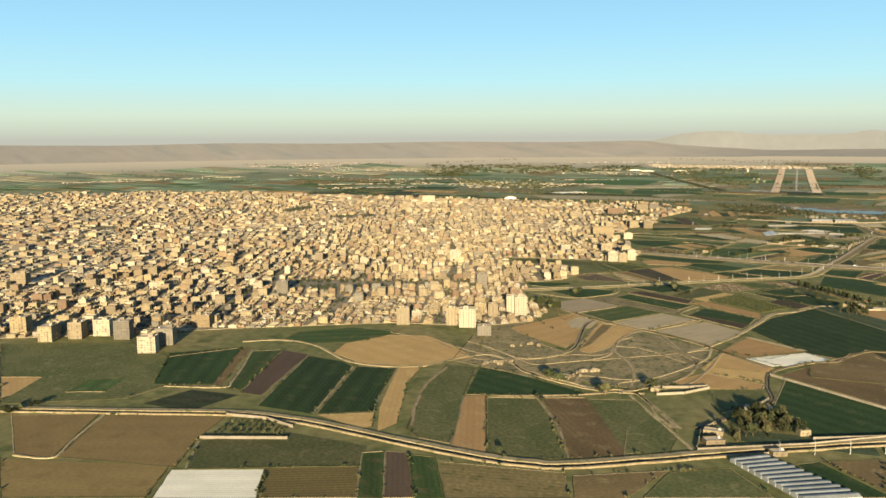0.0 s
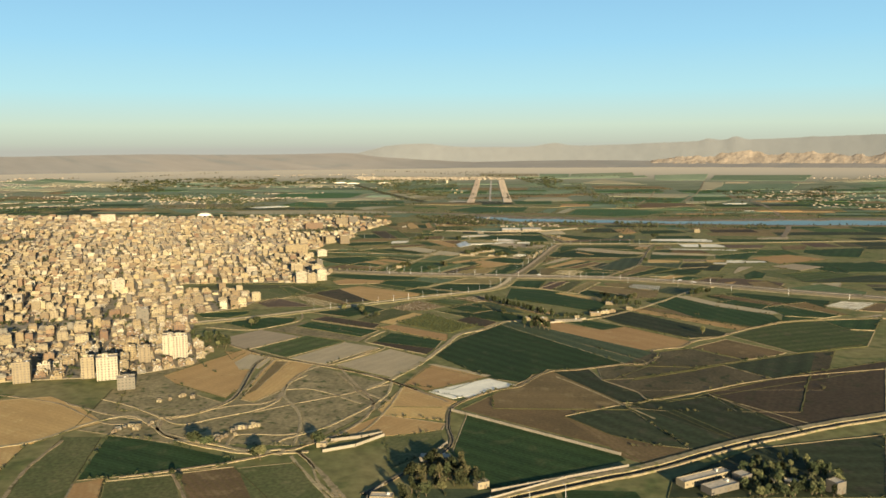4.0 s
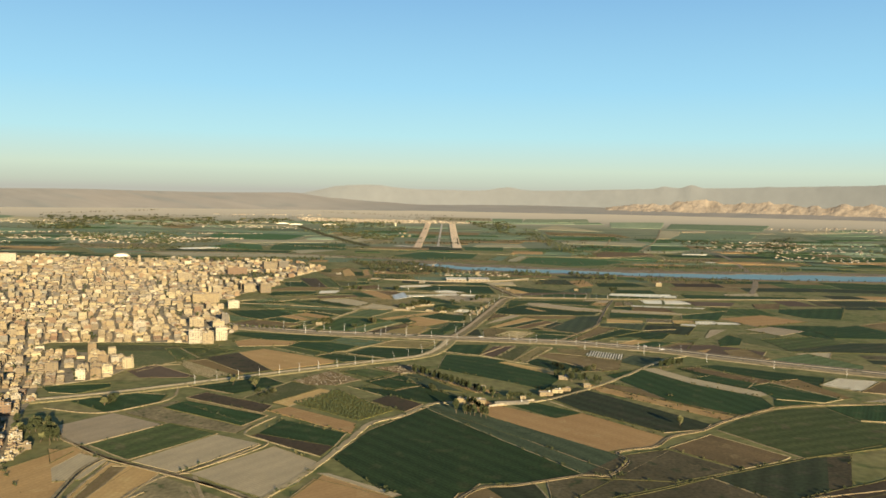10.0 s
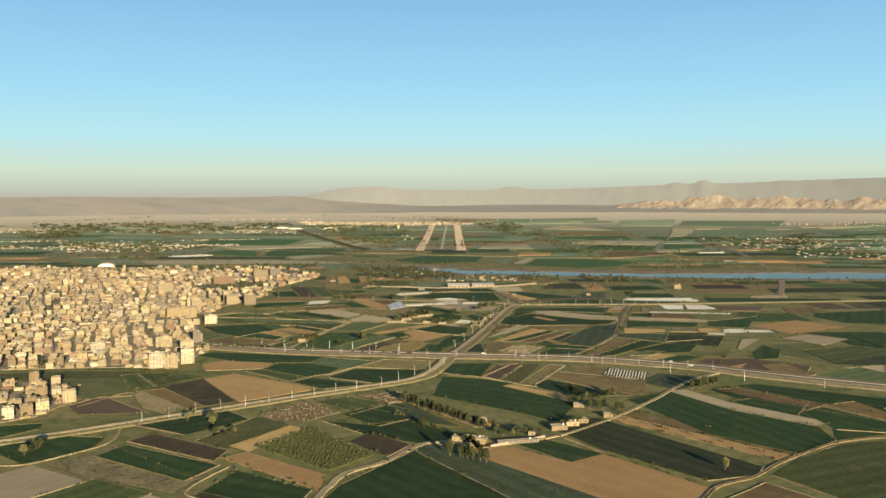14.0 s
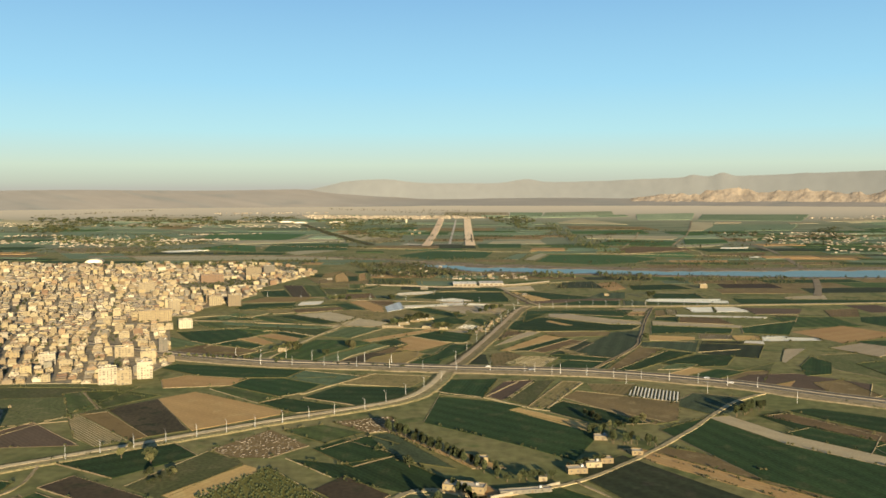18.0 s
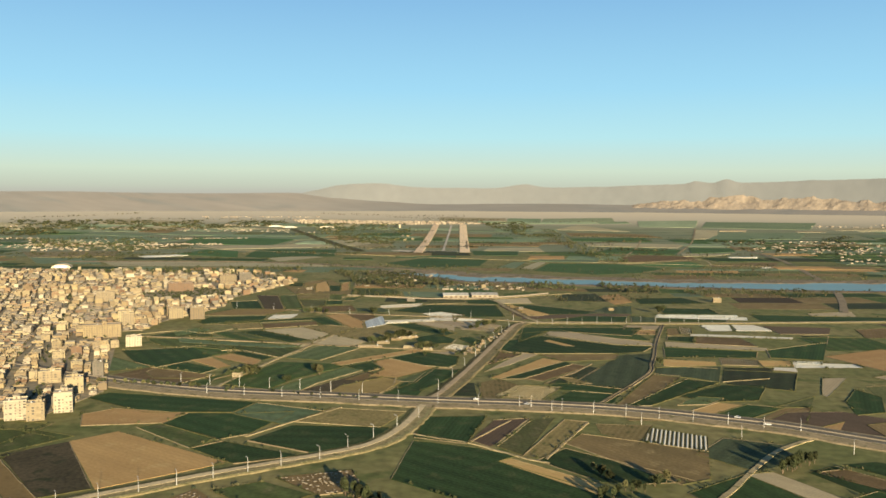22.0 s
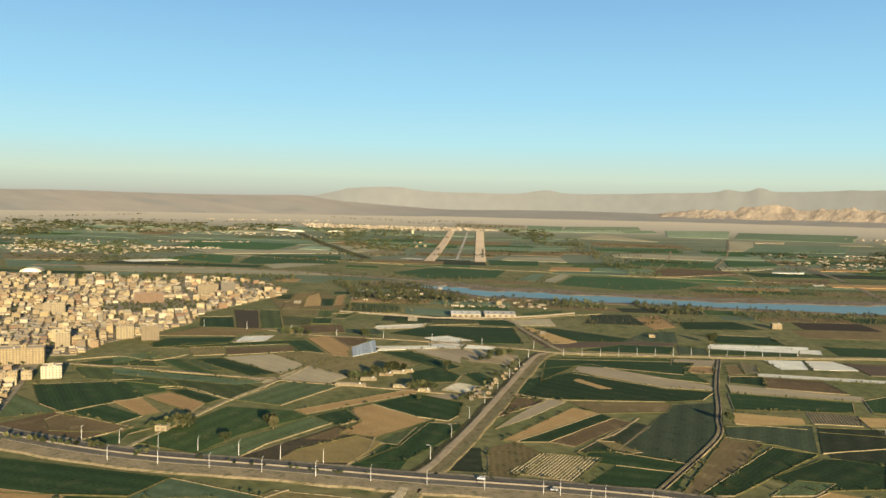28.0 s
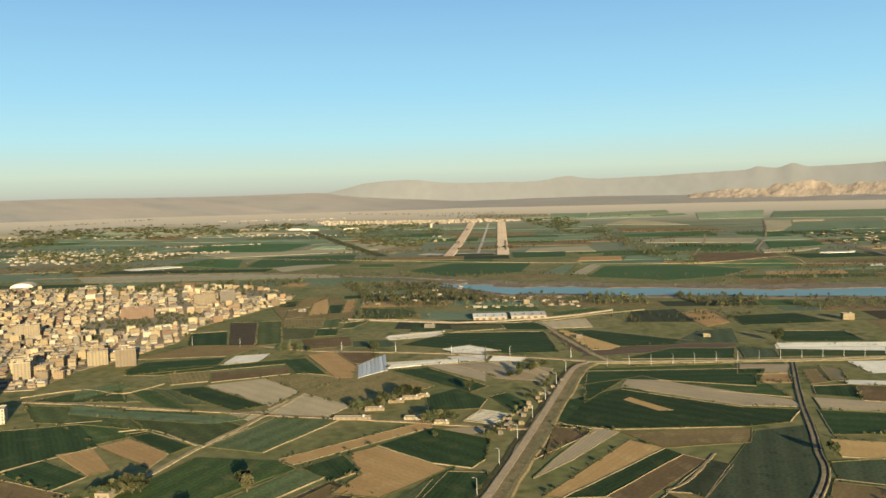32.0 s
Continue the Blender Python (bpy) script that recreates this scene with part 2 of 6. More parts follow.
def hazed_distance():
    """The far plain: muted farmland with haze painted in, paler towards the rim."""
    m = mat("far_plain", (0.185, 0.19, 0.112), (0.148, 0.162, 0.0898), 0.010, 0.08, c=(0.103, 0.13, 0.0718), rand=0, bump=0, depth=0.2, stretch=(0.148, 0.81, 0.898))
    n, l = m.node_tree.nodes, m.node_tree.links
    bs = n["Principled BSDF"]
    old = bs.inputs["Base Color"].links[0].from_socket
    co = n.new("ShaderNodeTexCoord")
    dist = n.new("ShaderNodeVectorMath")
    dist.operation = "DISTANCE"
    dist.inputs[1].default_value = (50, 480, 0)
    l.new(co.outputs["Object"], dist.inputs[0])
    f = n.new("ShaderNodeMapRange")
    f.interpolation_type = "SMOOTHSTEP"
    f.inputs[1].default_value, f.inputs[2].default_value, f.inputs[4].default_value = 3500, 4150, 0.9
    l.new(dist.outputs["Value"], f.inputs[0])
    # Haze by distance, mixed into the base colour.
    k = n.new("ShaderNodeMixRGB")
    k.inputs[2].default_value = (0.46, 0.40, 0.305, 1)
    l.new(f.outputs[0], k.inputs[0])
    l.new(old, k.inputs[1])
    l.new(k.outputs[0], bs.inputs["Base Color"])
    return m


M_HAZED_PLAIN = hazed_distance()
M_DIRT = mat("pale_dirt", (0.281, 0.217, 0.123), (0.204, 0.157, 0.085), 0.06, 0.5, c=(0.145, 0.128, 0.051), depth=0.3)
M_BUND = mat("bund_soil", (0.10, 0.088, 0.035), (0.06, 0.062, 0.02), 0.12, 0.8, c=(0.14, 0.108, 0.045), depth=0.3)
M_ASPHALT = mat("asphalt", (0.30, 0.24, 0.145), (0.24, 0.19, 0.12), 0.05, 1.0, depth=0.2)
M_DARKROAD = mat("dark_asphalt", (0.11, 0.10, 0.085), (0.14, 0.125, 0.10), 0.05, 1.0, depth=0.2)
M_ROADTAN = mat("dusty_road", (0.528, 0.405, 0.233), (0.449, 0.343, 0.198), 0.05, 0.8, c=(0.378, 0.295, 0.176), depth=0.25)
M_VERGE = mat("road_verge_dirt", (0.357, 0.272, 0.149), (0.264, 0.204, 0.111), 0.05, 0.5, c=(0.17, 0.145, 0.0638), depth=0.3)
M_HIGHWAY = mat("highway_asphalt", (0.115, 0.098, 0.072), (0.14, 0.12, 0.088), 0.05, 1.0, c=(0.175, 0.145, 0.10), depth=0.2)
M_ROADSIDE = mat("grassy_roadside", (0.252, 0.192, 0.0947), (0.189, 0.148, 0.0692), 0.06, 0.6, c=(0.12, 0.104, 0.0415), depth=0.35)
M_DRYGRASS = mat("dry_grass", (0.23, 0.2, 0.0892), (0.157, 0.145, 0.0595), 0.15, 0.9, c=(0.306, 0.242, 0.128), depth=0.4)
M_LINE = mat("road_paint", (0.42, 0.38, 0.30), (0.33, 0.30, 0.24), 0.2, 2)
M_CONCRETE = mat("concrete", (0.46, 0.40, 0.31), (0.38, 0.33, 0.26), 0.05, 0.8, depth=0.2)
M_RUNWAY = mat("runway_concrete", (0.76, 0.56, 0.34), (0.68, 0.50, 0.30), 0.01, 0.1, c=(0.55, 0.41, 0.26), depth=0.15)
# Canal water near black: the shade of its banks is in the colour.
M_WATER = mat("canal_water", (0.012, 0.014, 0.01), (0.02, 0.022, 0.016), 0.05, 0.4, rough=0.5, bump=0.05, depth=0.1, spec=0.03)
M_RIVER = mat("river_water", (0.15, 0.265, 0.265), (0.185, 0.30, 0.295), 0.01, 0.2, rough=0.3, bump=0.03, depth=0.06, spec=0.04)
M_BANK = mat("river_bank", (0.205, 0.155, 0.0992), (0.149, 0.112, 0.0744), 0.02, 0.15, c=(0.0806, 0.0775, 0.0372), depth=0.35)
M_WALL = mat("yard_wall_render", (0.2652, 0.2223, 0.1638), (0.2106, 0.1794, 0.1287), 0.1, 0.9, depth=0.2)
M_LEAF = mat("leaves", (0.03404, 0.04144, 0.01776), (0.0555, 0.0592, 0.02516), 0.3, 2.0, rand=0.2, bump=0, depth=0.4)
M_LEAF2 = mat("pale_leaves", (0.088, 0.0864, 0.0368), (0.124, 0.112, 0.0496), 0.3, 2.0, rand=0.2, bump=0, depth=0.4)
M_BARK = mat("bark", (0.14, 0.10, 0.065), (0.10, 0.075, 0.05), 0.5, 3)
M_STEEL = mat("galvanised_steel", (0.52, 0.50, 0.46), (0.44, 0.43, 0.40), 0.5, 4, rough=0.5, metal=0.3)
M_ROOF = mat("flat_roof", (0.50, 0.41, 0.285), (0.40, 0.335, 0.24), 0.12, 0.8, c=(0.27, 0.23, 0.175), rand=0.22, depth=0.25, island=True)
M_GLASSY = mat("dark_glazing", (0.075, 0.07, 0.06), (0.115, 0.105, 0.09), 0.2, 1.5, rough=0.25, bump=0)
M_TANK = mat("water_tank", (0.375, 0.36, 0.33), (0.45, 0.4275, 0.375), 0.5, 3)
M_CITY = mat("town_ground", (0.306, 0.246, 0.153), (0.238, 0.196, 0.123), 0.03, 0.2, c=(0.102, 0.0935, 0.0595), rand=0, depth=0.35)
FACADES = [
    ("cream", (0.271, 0.218, 0.133), (0.235, 0.19, 0.116)), ("beige", (0.205, 0.161, 0.0963), (0.175, 0.138, 0.0858)), ("sand", (0.228, 0.173, 0.0963), (0.193, 0.144, 0.082)),
    ("grey", (0.157, 0.135, 0.103), (0.129, 0.115, 0.0873)), ("brick", (0.187, 0.124, 0.0741), (0.157, 0.103, 0.0626)), ("white", (0.331, 0.281, 0.198), (0.288, 0.247, 0.176))]
M_FACADE = {k: mat(k + "_facade", a, b, 0.15, 1.2, rand=0.14, depth=0.14) for k, a, b in FACADES}
M_FACADE_I = {k: mat(k + "_house_front", a, b, 0.15, 1.2, rand=0.2, depth=0.16, island=True) for k, a, b in FACADES}


# ---- building blocks ----
class Geo:
    """Collects faces for one mesh."""

    def __init__(self):
        self.v, self.f, self.m = [], [], []

    def face(self, pts, m=0):
        n = len(self.v)
        self.v += pts
        self.f.append(tuple(range(n, n + len(pts))))
        self.m.append(m)

    def loft(self, loops, m=0, cap=True, cap_m=None):
        """Closed loops of equal length, joined from first to last, with the last one filled."""
        n, k = len(self.v), len(loops[0])
        for p in loops:
            self.v += p
        for i in range(len(loops) - 1):
            for j in range(k):
                a, b = n + i * k + j, n + i * k + (j + 1) % k
                self.f.append((a, b, b + k, a + k))
                self.m.append(m)
        if cap:
            self.f.append(tuple(range(n + (len(loops) - 1) * k, n + len(loops) * k)))
            self.m.append(m if cap_m is None else cap_m)

    def box(self, cx, cy, z0, z1, w, d, ang=0.0, m=0, top=None):
        c, s = math.cos(ang), math.sin(ang)
        q = [(cx + c * x - s * y, cy + s * x + c * y) for x, y in ((-w / 2, -d / 2), (w / 2, -d / 2), (w / 2, d / 2), (-w / 2, d / 2))]
        self.loft([[(x, y, z) for x, y in q] for z in (z0, z1)], m, True, top)

    def mesh(self, name, mats):
        me = bpy.data.meshes.new(name)
        me.from_pydata(self.v, [], self.f)
        for x in mats:
            me.materials.append(x)
        if len(mats) > 1:
            me.polygons.foreach_set("material_index", self.m)
        me.update()
        return me


def thing(name, geo, mats, at=(0, 0, 0), turn=0.0, parent=None, **tags):
    ob = new(name, geo.mesh(name, mats) if isinstance(geo, Geo) else geo)
    ob.location, ob.rotation_euler = at, (0, 0, turn)
    if parent:
        ob.parent = parent
    return tagged(ob, **tags)


def inside(x, y, poly):
    hit = False
    for (x1, y1), (x2, y2) in zip(poly, poly[1:] + poly[:1]):
        if (y1 > y) != (y2 > y) and x < x1 + (y - y1) * (x2 - x1) / (y2 - y1):
            hit = not hit
    return hit


CX, CY, LEVEL, RIM, RISE = 50.0, 480.0, 2400.0, 4420.0, 174.0   # mid-flight camera spot, reach of the level ground, its rim, eye height


def ground_z(x, y):
    """The plain is level, then drawn in and raised to fit the camera's view."""
    r = math.hypot(x - CX, y - CY)
    if r <= LEVEL:
        return 0.0
    f = min((r - LEVEL) / (RIM - LEVEL), 0.9975)
    return RISE * (1 - r / (LEVEL - (RIM - LEVEL) * math.log(1 - f)))


# ---- the plain, one sheet to the hills ----
def build_ground():
    g = Geo()
    rings = [0, 60, 200, 500, 900, 1400, 1900] + [2400 + 58 * k for k in range(35)]
    k = 120
    for i, r in enumerate(rings):
        for j in range(k):
            a = 2 * math.pi * j / k
            x, y = CX + r * math.sin(a), CY + r * math.cos(a)
            g.v.append((x, y, ground_z(x, y)))
    for i in range(len(rings) - 1):
        for j in range(k):
            a, b = i * k + j, i * k + (j + 1) % k
            g.f.append((a, a + k, b + k, b))
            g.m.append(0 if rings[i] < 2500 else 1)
    ob = thing("ground", g, [M_GROUND, M_HAZED_PLAIN], kind="structure", label="level river plain of dry grass and dusty soil, haze painted far off", category="ground")
    for p in ob.data.polygons:
        p.use_smooth = True


build_ground()


def hills(name, a0, a1, r, top, rough, wild, material, label, seed, steps=300, fold=.0026):
    """A ridge along the rim between two bearings (degrees to the right of +y); top gives its height above the river."""
    g = Geo()
    deep = 16
    foot = ground_z(CX, CY + r) - 4
    for i in range(steps + 1):
        deg = a0 + (a1 - a0) * i / steps
        a = radians(deg)
        for j in range(deep + 1):
            d = j / deep
            rr = r + (4450 - r) * d
            x, y = CX + rr * math.sin(a), CY + rr * math.cos(a)
            ridge = 1 - abs(noise.noise((x * fold, y * fold, seed)))
            fine = noise.fractal((x * max(.013, fold * 2.2), y * max(.013, fold * 2.2), seed + 3), 1.0, 2.0, 5)
            h = (top(deg) - foot) * (1 - wild + wild * ridge ** 2) * d + rough * fine * min(1, d * 4)
            g.v.append((x, y, foot + h))
    for i in range(steps):
        for j in range(deep):
            n = i * (deep + 1) + j
            g.f.append((n, n + 1, n + deep + 2, n + deep + 1))
            g.m.append(0)
    return thing(name, g, [material], kind="structure", label=label, category="hills")


M_HILL = mat("bare_hills", (0.246, 0.202, 0.153), (0.202, 0.171, 0.138), 0.012, 0.05, c=(0.283, 0.224, 0.165), rand=0, bump=0, depth=0.15)
# Far ridge toned towards the sky: its haze is in the base colour.
M_HAZEHILL = mat("hazed_far_hills", (0.150, 0.156, 0.156), (0.138, 0.146, 0.148), 0.003, 0.02, rand=0, bump=0, depth=0.05)
# Rim slope added to lift the horizon, with haze put into its colour.
M_HAZED_RISE = mat("hazed_rise", (0.196, 0.182, 0.164), (0.172, 0.168, 0.158), 0.004, 0.03, c=(0.158, 0.160, 0.152), rand=0, bump=0, depth=0.08, stretch=(0.201, 0.829, 0.879))


def bump_at(d, mid, width):
    return math.exp(-((d - mid) / width) ** 2)


def far_ridge(d):
    """Height of the far ridge by bearing: a low swell, then peaks that climb to the right."""
    return 150 + 44 * min(1, max(0, (d + 13) / 3)) + max(0, d - 3) * 2.5 + 22 * bump_at(d, -7.8, 2.6) + 20 * bump_at(d, 2.4, 1.1) + 12 * bump_at(d, 13.3, .5) + 17 * bump_at(d, 15.1, .5)


hills("hills_far", -14, 82, 4395, far_ridge, 2.2, 0.04, M_HAZEHILL, "low ridge far beyond the plain, haze painted into its colour", 4.0, 700)
hills("upland_far", -110, 82, 4240, lambda d: 163 + 3 * math.sin(d * .4) - 36 * min(1, max(0, (d + 13) / 9)), 0.8, 0.02, M_HAZED_RISE, "added slope at the rim of the plain, haze in its colour", 6.0, 200)
hills("hills_near", 6, 82, 4320, lambda d: 92 + 92 * min(1, max(0, (d - 6) / 9)) ** .7 + 7 * math.sin(d * 1.3), 6.5, 0.28, M_HILL, "bare eroded tan hills with dark gullies", 9.0, 1100, .009)

# ---- fields ----
PLOTS = []


def plot(kind, *pts):
    """One field: a low slab with the given corners, its rows along its longest side."""
    pts = list(pts)
    n = len(pts)
    cx, cy = sum(p[0] for p in pts) / n, sum(p[1] for p in pts) / n
    side = (lambda k: -math.dist(pts[k], pts[(k + 1) % n])) if kind == "bars" else (lambda k: math.dist(pts[k], pts[(k + 1) % n]))
    i = max(range(n), key=side)
    a = math.atan2(pts[(i + 1) % n][1] - pts[i][1], pts[(i + 1) % n][0] - pts[i][0])
    c, s = math.cos(-a), math.sin(-a)
    loc = [(c * (x - cx) - s * (y - cy), s * (x - cx) + c * (y - cy)) for x, y in pts]
    z = 0.06 + 0.0006 * len(PLOTS)
    g = Geo()
    lift = [ground_z(*p) + (.6 if ground_z(*p) > 0 else 0) for p in pts]
    g.loft([[(x, y, max(0, e - 3)) for (x, y), e in zip(loc, lift)], [(x, y, z + e) for (x, y), e in zip(loc, lift)]])
    ob = thing("field", g, [FIELD[kind]], (cx, cy, 0), a, kind="structure", label=FIELD_LABEL[kind], category="field", group="fields of the plain")
    PLOTS.append(pts)
    rnd = random.Random(len(PLOTS) * 3)
    edges = Geo(), Geo()
    for (x1, y1), (x2, y2) in zip(loc, loc[1:] + loc[:1]):
        d = math.hypot(x2 - x1, y2 - y1)
        if rnd.random() < 0.7 and d > 8 and max(lift) == 0:
            bd = edges[rnd.random() < .45]
            t = math.atan2(y2 - y1, x2 - x1)
            w, h = rnd.uniform(.35, .85), rnd.uniform(.1, .38)
            k = max(2, int(d / 9))
            px, py = -math.sin(t), math.cos(t)
            line = [(x1 + (x2 - x1) * i / k + px * rnd.uniform(-.3, .3), y1 + (y2 - y1) * i / k + py * rnd.uniform(-.3, .3)) for i in range(k + 1)]
            for (p, q), (u, v) in zip(line, line[1:]):
                bd.face([(p + px * w, q + py * w, 0), (p, q, z + h), (u, v, z + h), (u + px * w, v + py * w, 0)])
                bd.face([(p, q, z + h), (p - px * w, q - py * w, 0), (u - px * w, v - py * w, 0), (u, v, z + h)])
    for bd, soil in zip(edges, (M_BUND, M_DIRT)):
        if bd.f:
            thing("earth_bund", bd, [soil], parent=ob)
    if kind in ("rows", "bars"):
        gap, wide = {"rows": (2.1, .75), "bars": (2.9, 1.2)}[kind]
        tall = .14
        st = Geo()
        y = min(p[1] for p in loc) + gap / 2
        while y < max(p[1] for p in loc):
            xs = sorted(x1 + (y - y1) * (x2 - x1) / (y2 - y1) for (x1, y1), (x2, y2) in zip(loc, loc[1:] + loc[:1]) if (y1 > y) != (y2 > y))
            for x1, x2 in zip(xs[::2], xs[1::2]):
                if x2 - x1 > 2:
                    q = [(x1 + .6, y - wide / 2), (x2 - .6, y - wide / 2), (x2 - .6, y + wide / 2), (x1 + .6, y + wide / 2)]
                    t = [(x1 + .8, y - wide / 4), (x2 - .8, y - wide / 4), (x2 - .8, y + wide / 4), (x1 + .8, y + wide / 4)]
                    st.loft([[(u, v, z) for u, v in q], [(u, v, z + tall) for u, v in t]])
            y += gap
        if st.f:
            thing("row_covers", st, [FIELD["mulch" if kind == "rows" else "film"]], parent=ob, kind="stuff", label="white film covers in rows")
    elif kind in ("stony", "orchard"):
        st = Geo()
        rnd = random.Random(len(PLOTS))
        xs, ys = [p[0] for p in loc], [p[1] for p in loc]
        step = 2.9 if kind == "stony" else 2.5
        x = min(xs)
        while x < max(xs):
            y = min(ys)
            while y < max(ys):
                u, v = x + rnd.uniform(-.7, .7), y + rnd.uniform(-.7, .7)
                if inside(u, v, loc) and rnd.random() < (0.6 if kind == "stony" else 0.85):
                    w = rnd.uniform(0.35, 0.95)
                    if kind == "stony":
                        st.box(u, v, z, z + w * 0.5, w * 2.0, w * 0.8, rnd.uniform(-.4, .4))
                    else:
                        k = [(u + w * .8 * math.cos(b) * rnd.uniform(.7, 1.2), v + w * .8 * math.sin(b) * rnd.uniform(.7, 1.2)) for b in (0, 1.26, 2.5, 3.8, 5.0)]
                        st.loft([[(p, q, z) for p, q in k], [(u + (p - u) * 1.2, v + (q - v) * 1.2, z + w * .7) for p, q in k], [(u + (p - u) * .3, v + (q - v) * .3, z + w * 1.3) for p, q in k]])
                y += step
            x += step
        thing("stone_heaps" if kind == "stony" else "bushes", st, [M_WALL if kind == "stony" else M_LEAF], parent=ob, kind="stuff",
              label="pale heaps of stone" if kind == "stony" else "low yellow-green bushes")
    return ob


plot("olive", (-530, 393), (-456, 437), (-451, 473), (-413, 489), (-462, 591), (-473, 589), (-509, 542), (-581, 568), (-687, 514))
plot("soil", (-541, 402), (-540, 410), (-559, 453), (-590, 440))
plot("green", (-508, 432), (-482, 444), (-496, 480), (-518, 464))
plot("crop", (-463, 474), (-420, 492), (-471, 594), (-518, 552))
plot("brown", (-410, 490), (-462, 593), (-471, 594), (-420, 492))
plot("green", (-403, 487), (-389, 489), (-431, 600), (-454, 586))
plot("clay", (-387, 483), (-368, 483), (-401, 595), (-431, 600))
plot("crop", (-356, 463), (-310, 463), (-346, 579), (-362, 588), (-399, 592))
plot("crop", (-308, 465), (-274, 485), (-288, 518), (-311, 587), (-343, 580))
plot("soil", (-294, 546), (-275, 495), (-252, 450), (-248, 469), (-282, 551), (-293, 602), (-310, 591))
plot("soil", (-284, 456), (-264, 450), (-260, 458), (-272, 482), (-306, 462))
plot("olive", (-264, 543), (-237, 462), (-223, 451), (-201, 450), (-206, 469), (-231, 542), (-252, 615), (-277, 614))
plot("crop", (-230, 545), (-161, 568), (-148, 582), (-219, 612), (-248, 617))
plot("soil", (-214, 495), (-198, 446), (-180, 441), (-175, 446), (-216, 549), (-230, 540))
plot("olive", (-173, 444), (-148, 443), (-129, 454), (-156, 514), (-179, 557), (-213, 545))
plot("brown", (-147, 506), (-127, 455), (-98, 472), (-106, 518), (-148, 571), (-176, 559))
plot("olive", (-97, 477), (-74, 487), (-74, 521), (-115, 580), (-145, 569))
plot("tilled", (-434, 329), (-410, 336), (-446, 405), (-500, 379))
plot("tilled", (-407, 336), (-331, 352), (-352, 396), (-363, 440), (-441, 404))
plot("tilled", (-387, 283), (-317, 314), (-336, 353), (-437, 321))
plot("olive", (-347, 392), (-324, 353), (-233, 397), (-246, 426), (-305, 427))
plot("film", (-313, 315), (-262, 337), (-282, 371), (-331, 349))
plot("plough", (-260, 338), (-214, 359), (-234, 396), (-282, 372))
plot("green", (-214, 359), (-201, 364), (-232, 422), (-243, 415))
plot("clay", (-201, 364), (-186, 371), (-218, 426), (-231, 422))
plot("green", (-186, 370), (-172, 377), (-200, 426), (-216, 423))
plot("straw", (-171, 377), (-111, 403), (-123, 434), (-194, 421))
plot("brown", (-109, 404), (-84, 415), (-70, 460), (-118, 432))
plot("olive", (-76, 419), (-14, 446), (-39, 478), (-69, 458))
plot("crop", (21, 461), (39, 469), (40, 474), (7, 508), (-4, 499))
plot("brown", (40, 478), (43, 527), (9, 509))
plot("green", (-431, 626), (-381, 654), (-366, 702), (-418, 702), (-457, 664), (-454, 636))
plot("scrub", (-278, 628), (-202, 607), (-115, 608), (-78, 691), (-82, 748), (-177, 813), (-195, 690), (-224, 709), (-266, 757), (-296, 719))
plot("olive", (-127, 975), (-100, 1036), (-107, 1047), (-130, 1060), (-157, 994))
plot("scrub", (-195, 913), (-134, 891), (-128, 913), (-210, 979), (-236, 937))
plot("stony", (-111, 1047), (-87, 1048), (-67, 1074), (-102, 1109), (-129, 1063))
plot("crop", (-40, 1015), (3, 993), (27, 997), (39, 1003), (-8, 1055), (-39, 1038), (-76, 1048))
plot("crop", (-6, 770), (26, 757), (44, 800), (92, 809), (129, 832), (80, 893), (3, 980), (-38, 909), (-55, 842))
plot("brown", (157, 1064), (252, 967), (261, 982), (220, 1038), (186, 1073), (163, 1086))
plot("crop", (295, 1072), (320, 1113), (273, 1174), (252, 1161))
plot("fallow", (98, 742), (250, 752), (305, 878), (267, 869), (195, 827), (178, 877), (140, 829), (92, 769))
plot("brown", (79, 616), (95, 589), (126, 614), (94, 708), (39, 786), (7, 738), (-22, 688))
plot("green", (128, 697), (164, 631), (203, 655), (159, 730), (127, 714))
plot("fallow", (126, 614), (160, 628), (123, 693), (96, 699))
plot("fallow", (215, 670), (269, 688), (325, 821), (163, 731))
plot("crop", (-22, 604), (4, 548), (82, 597), (79, 608), (-17, 676))
plot("film", (-18, 715), (17, 751), (-7, 768), (-51, 732))
plot("soil", (-32, 736), (-7, 773), (-59, 801), (-72, 746))
plot("mulch", (-11, 769), (-3, 778), (-52, 811), (-59, 811))
plot("soil", (-75, 671), (-30, 662), (-29, 698), (-70, 741), (-81, 684))
plot("soil", (-75, 626), (-32, 643), (-30, 656), (-77, 671), (-103, 629))
plot("olive", (-56, 575), (-28, 613), (-32, 643), (-67, 623))
plot("clay", (62, 1198), (66, 1204), (91, 1269), (65, 1262), (49, 1211))
plot("olive", (83, 1181), (110, 1271), (93, 1265), (67, 1199))
plot("straw", (97, 1177), (133, 1262), (117, 1267), (81, 1176))
plot("crop", (126, 1136), (150, 1134), (182, 1140), (111, 1198), (91, 1172))
plot("straw", (139, 1234), (160, 1208), (179, 1256), (138, 1257))
plot("shade", (220, 1160), (252, 1180), (255, 1216), (221, 1229), (193, 1191))
plot("olive", (313, 1318), (329, 1354), (281, 1312))
plot("crop", (424, 1606), (434, 1594), (459, 1653), (428, 1657))
plot("shade", (224, 1677), (266, 1684), (275, 1728), (234, 1722))
plot("soil", (230, 1645), (258, 1646), (265, 1680), (239, 1676))
plot("green", (127, 1658), (147, 1671), (194, 1620), (244, 1601), (227, 1717), (92, 1698), (69, 1625))
plot("crop", (56, 1537), (103, 1519), (195, 1526), (193, 1545), (132, 1635), (69, 1580))
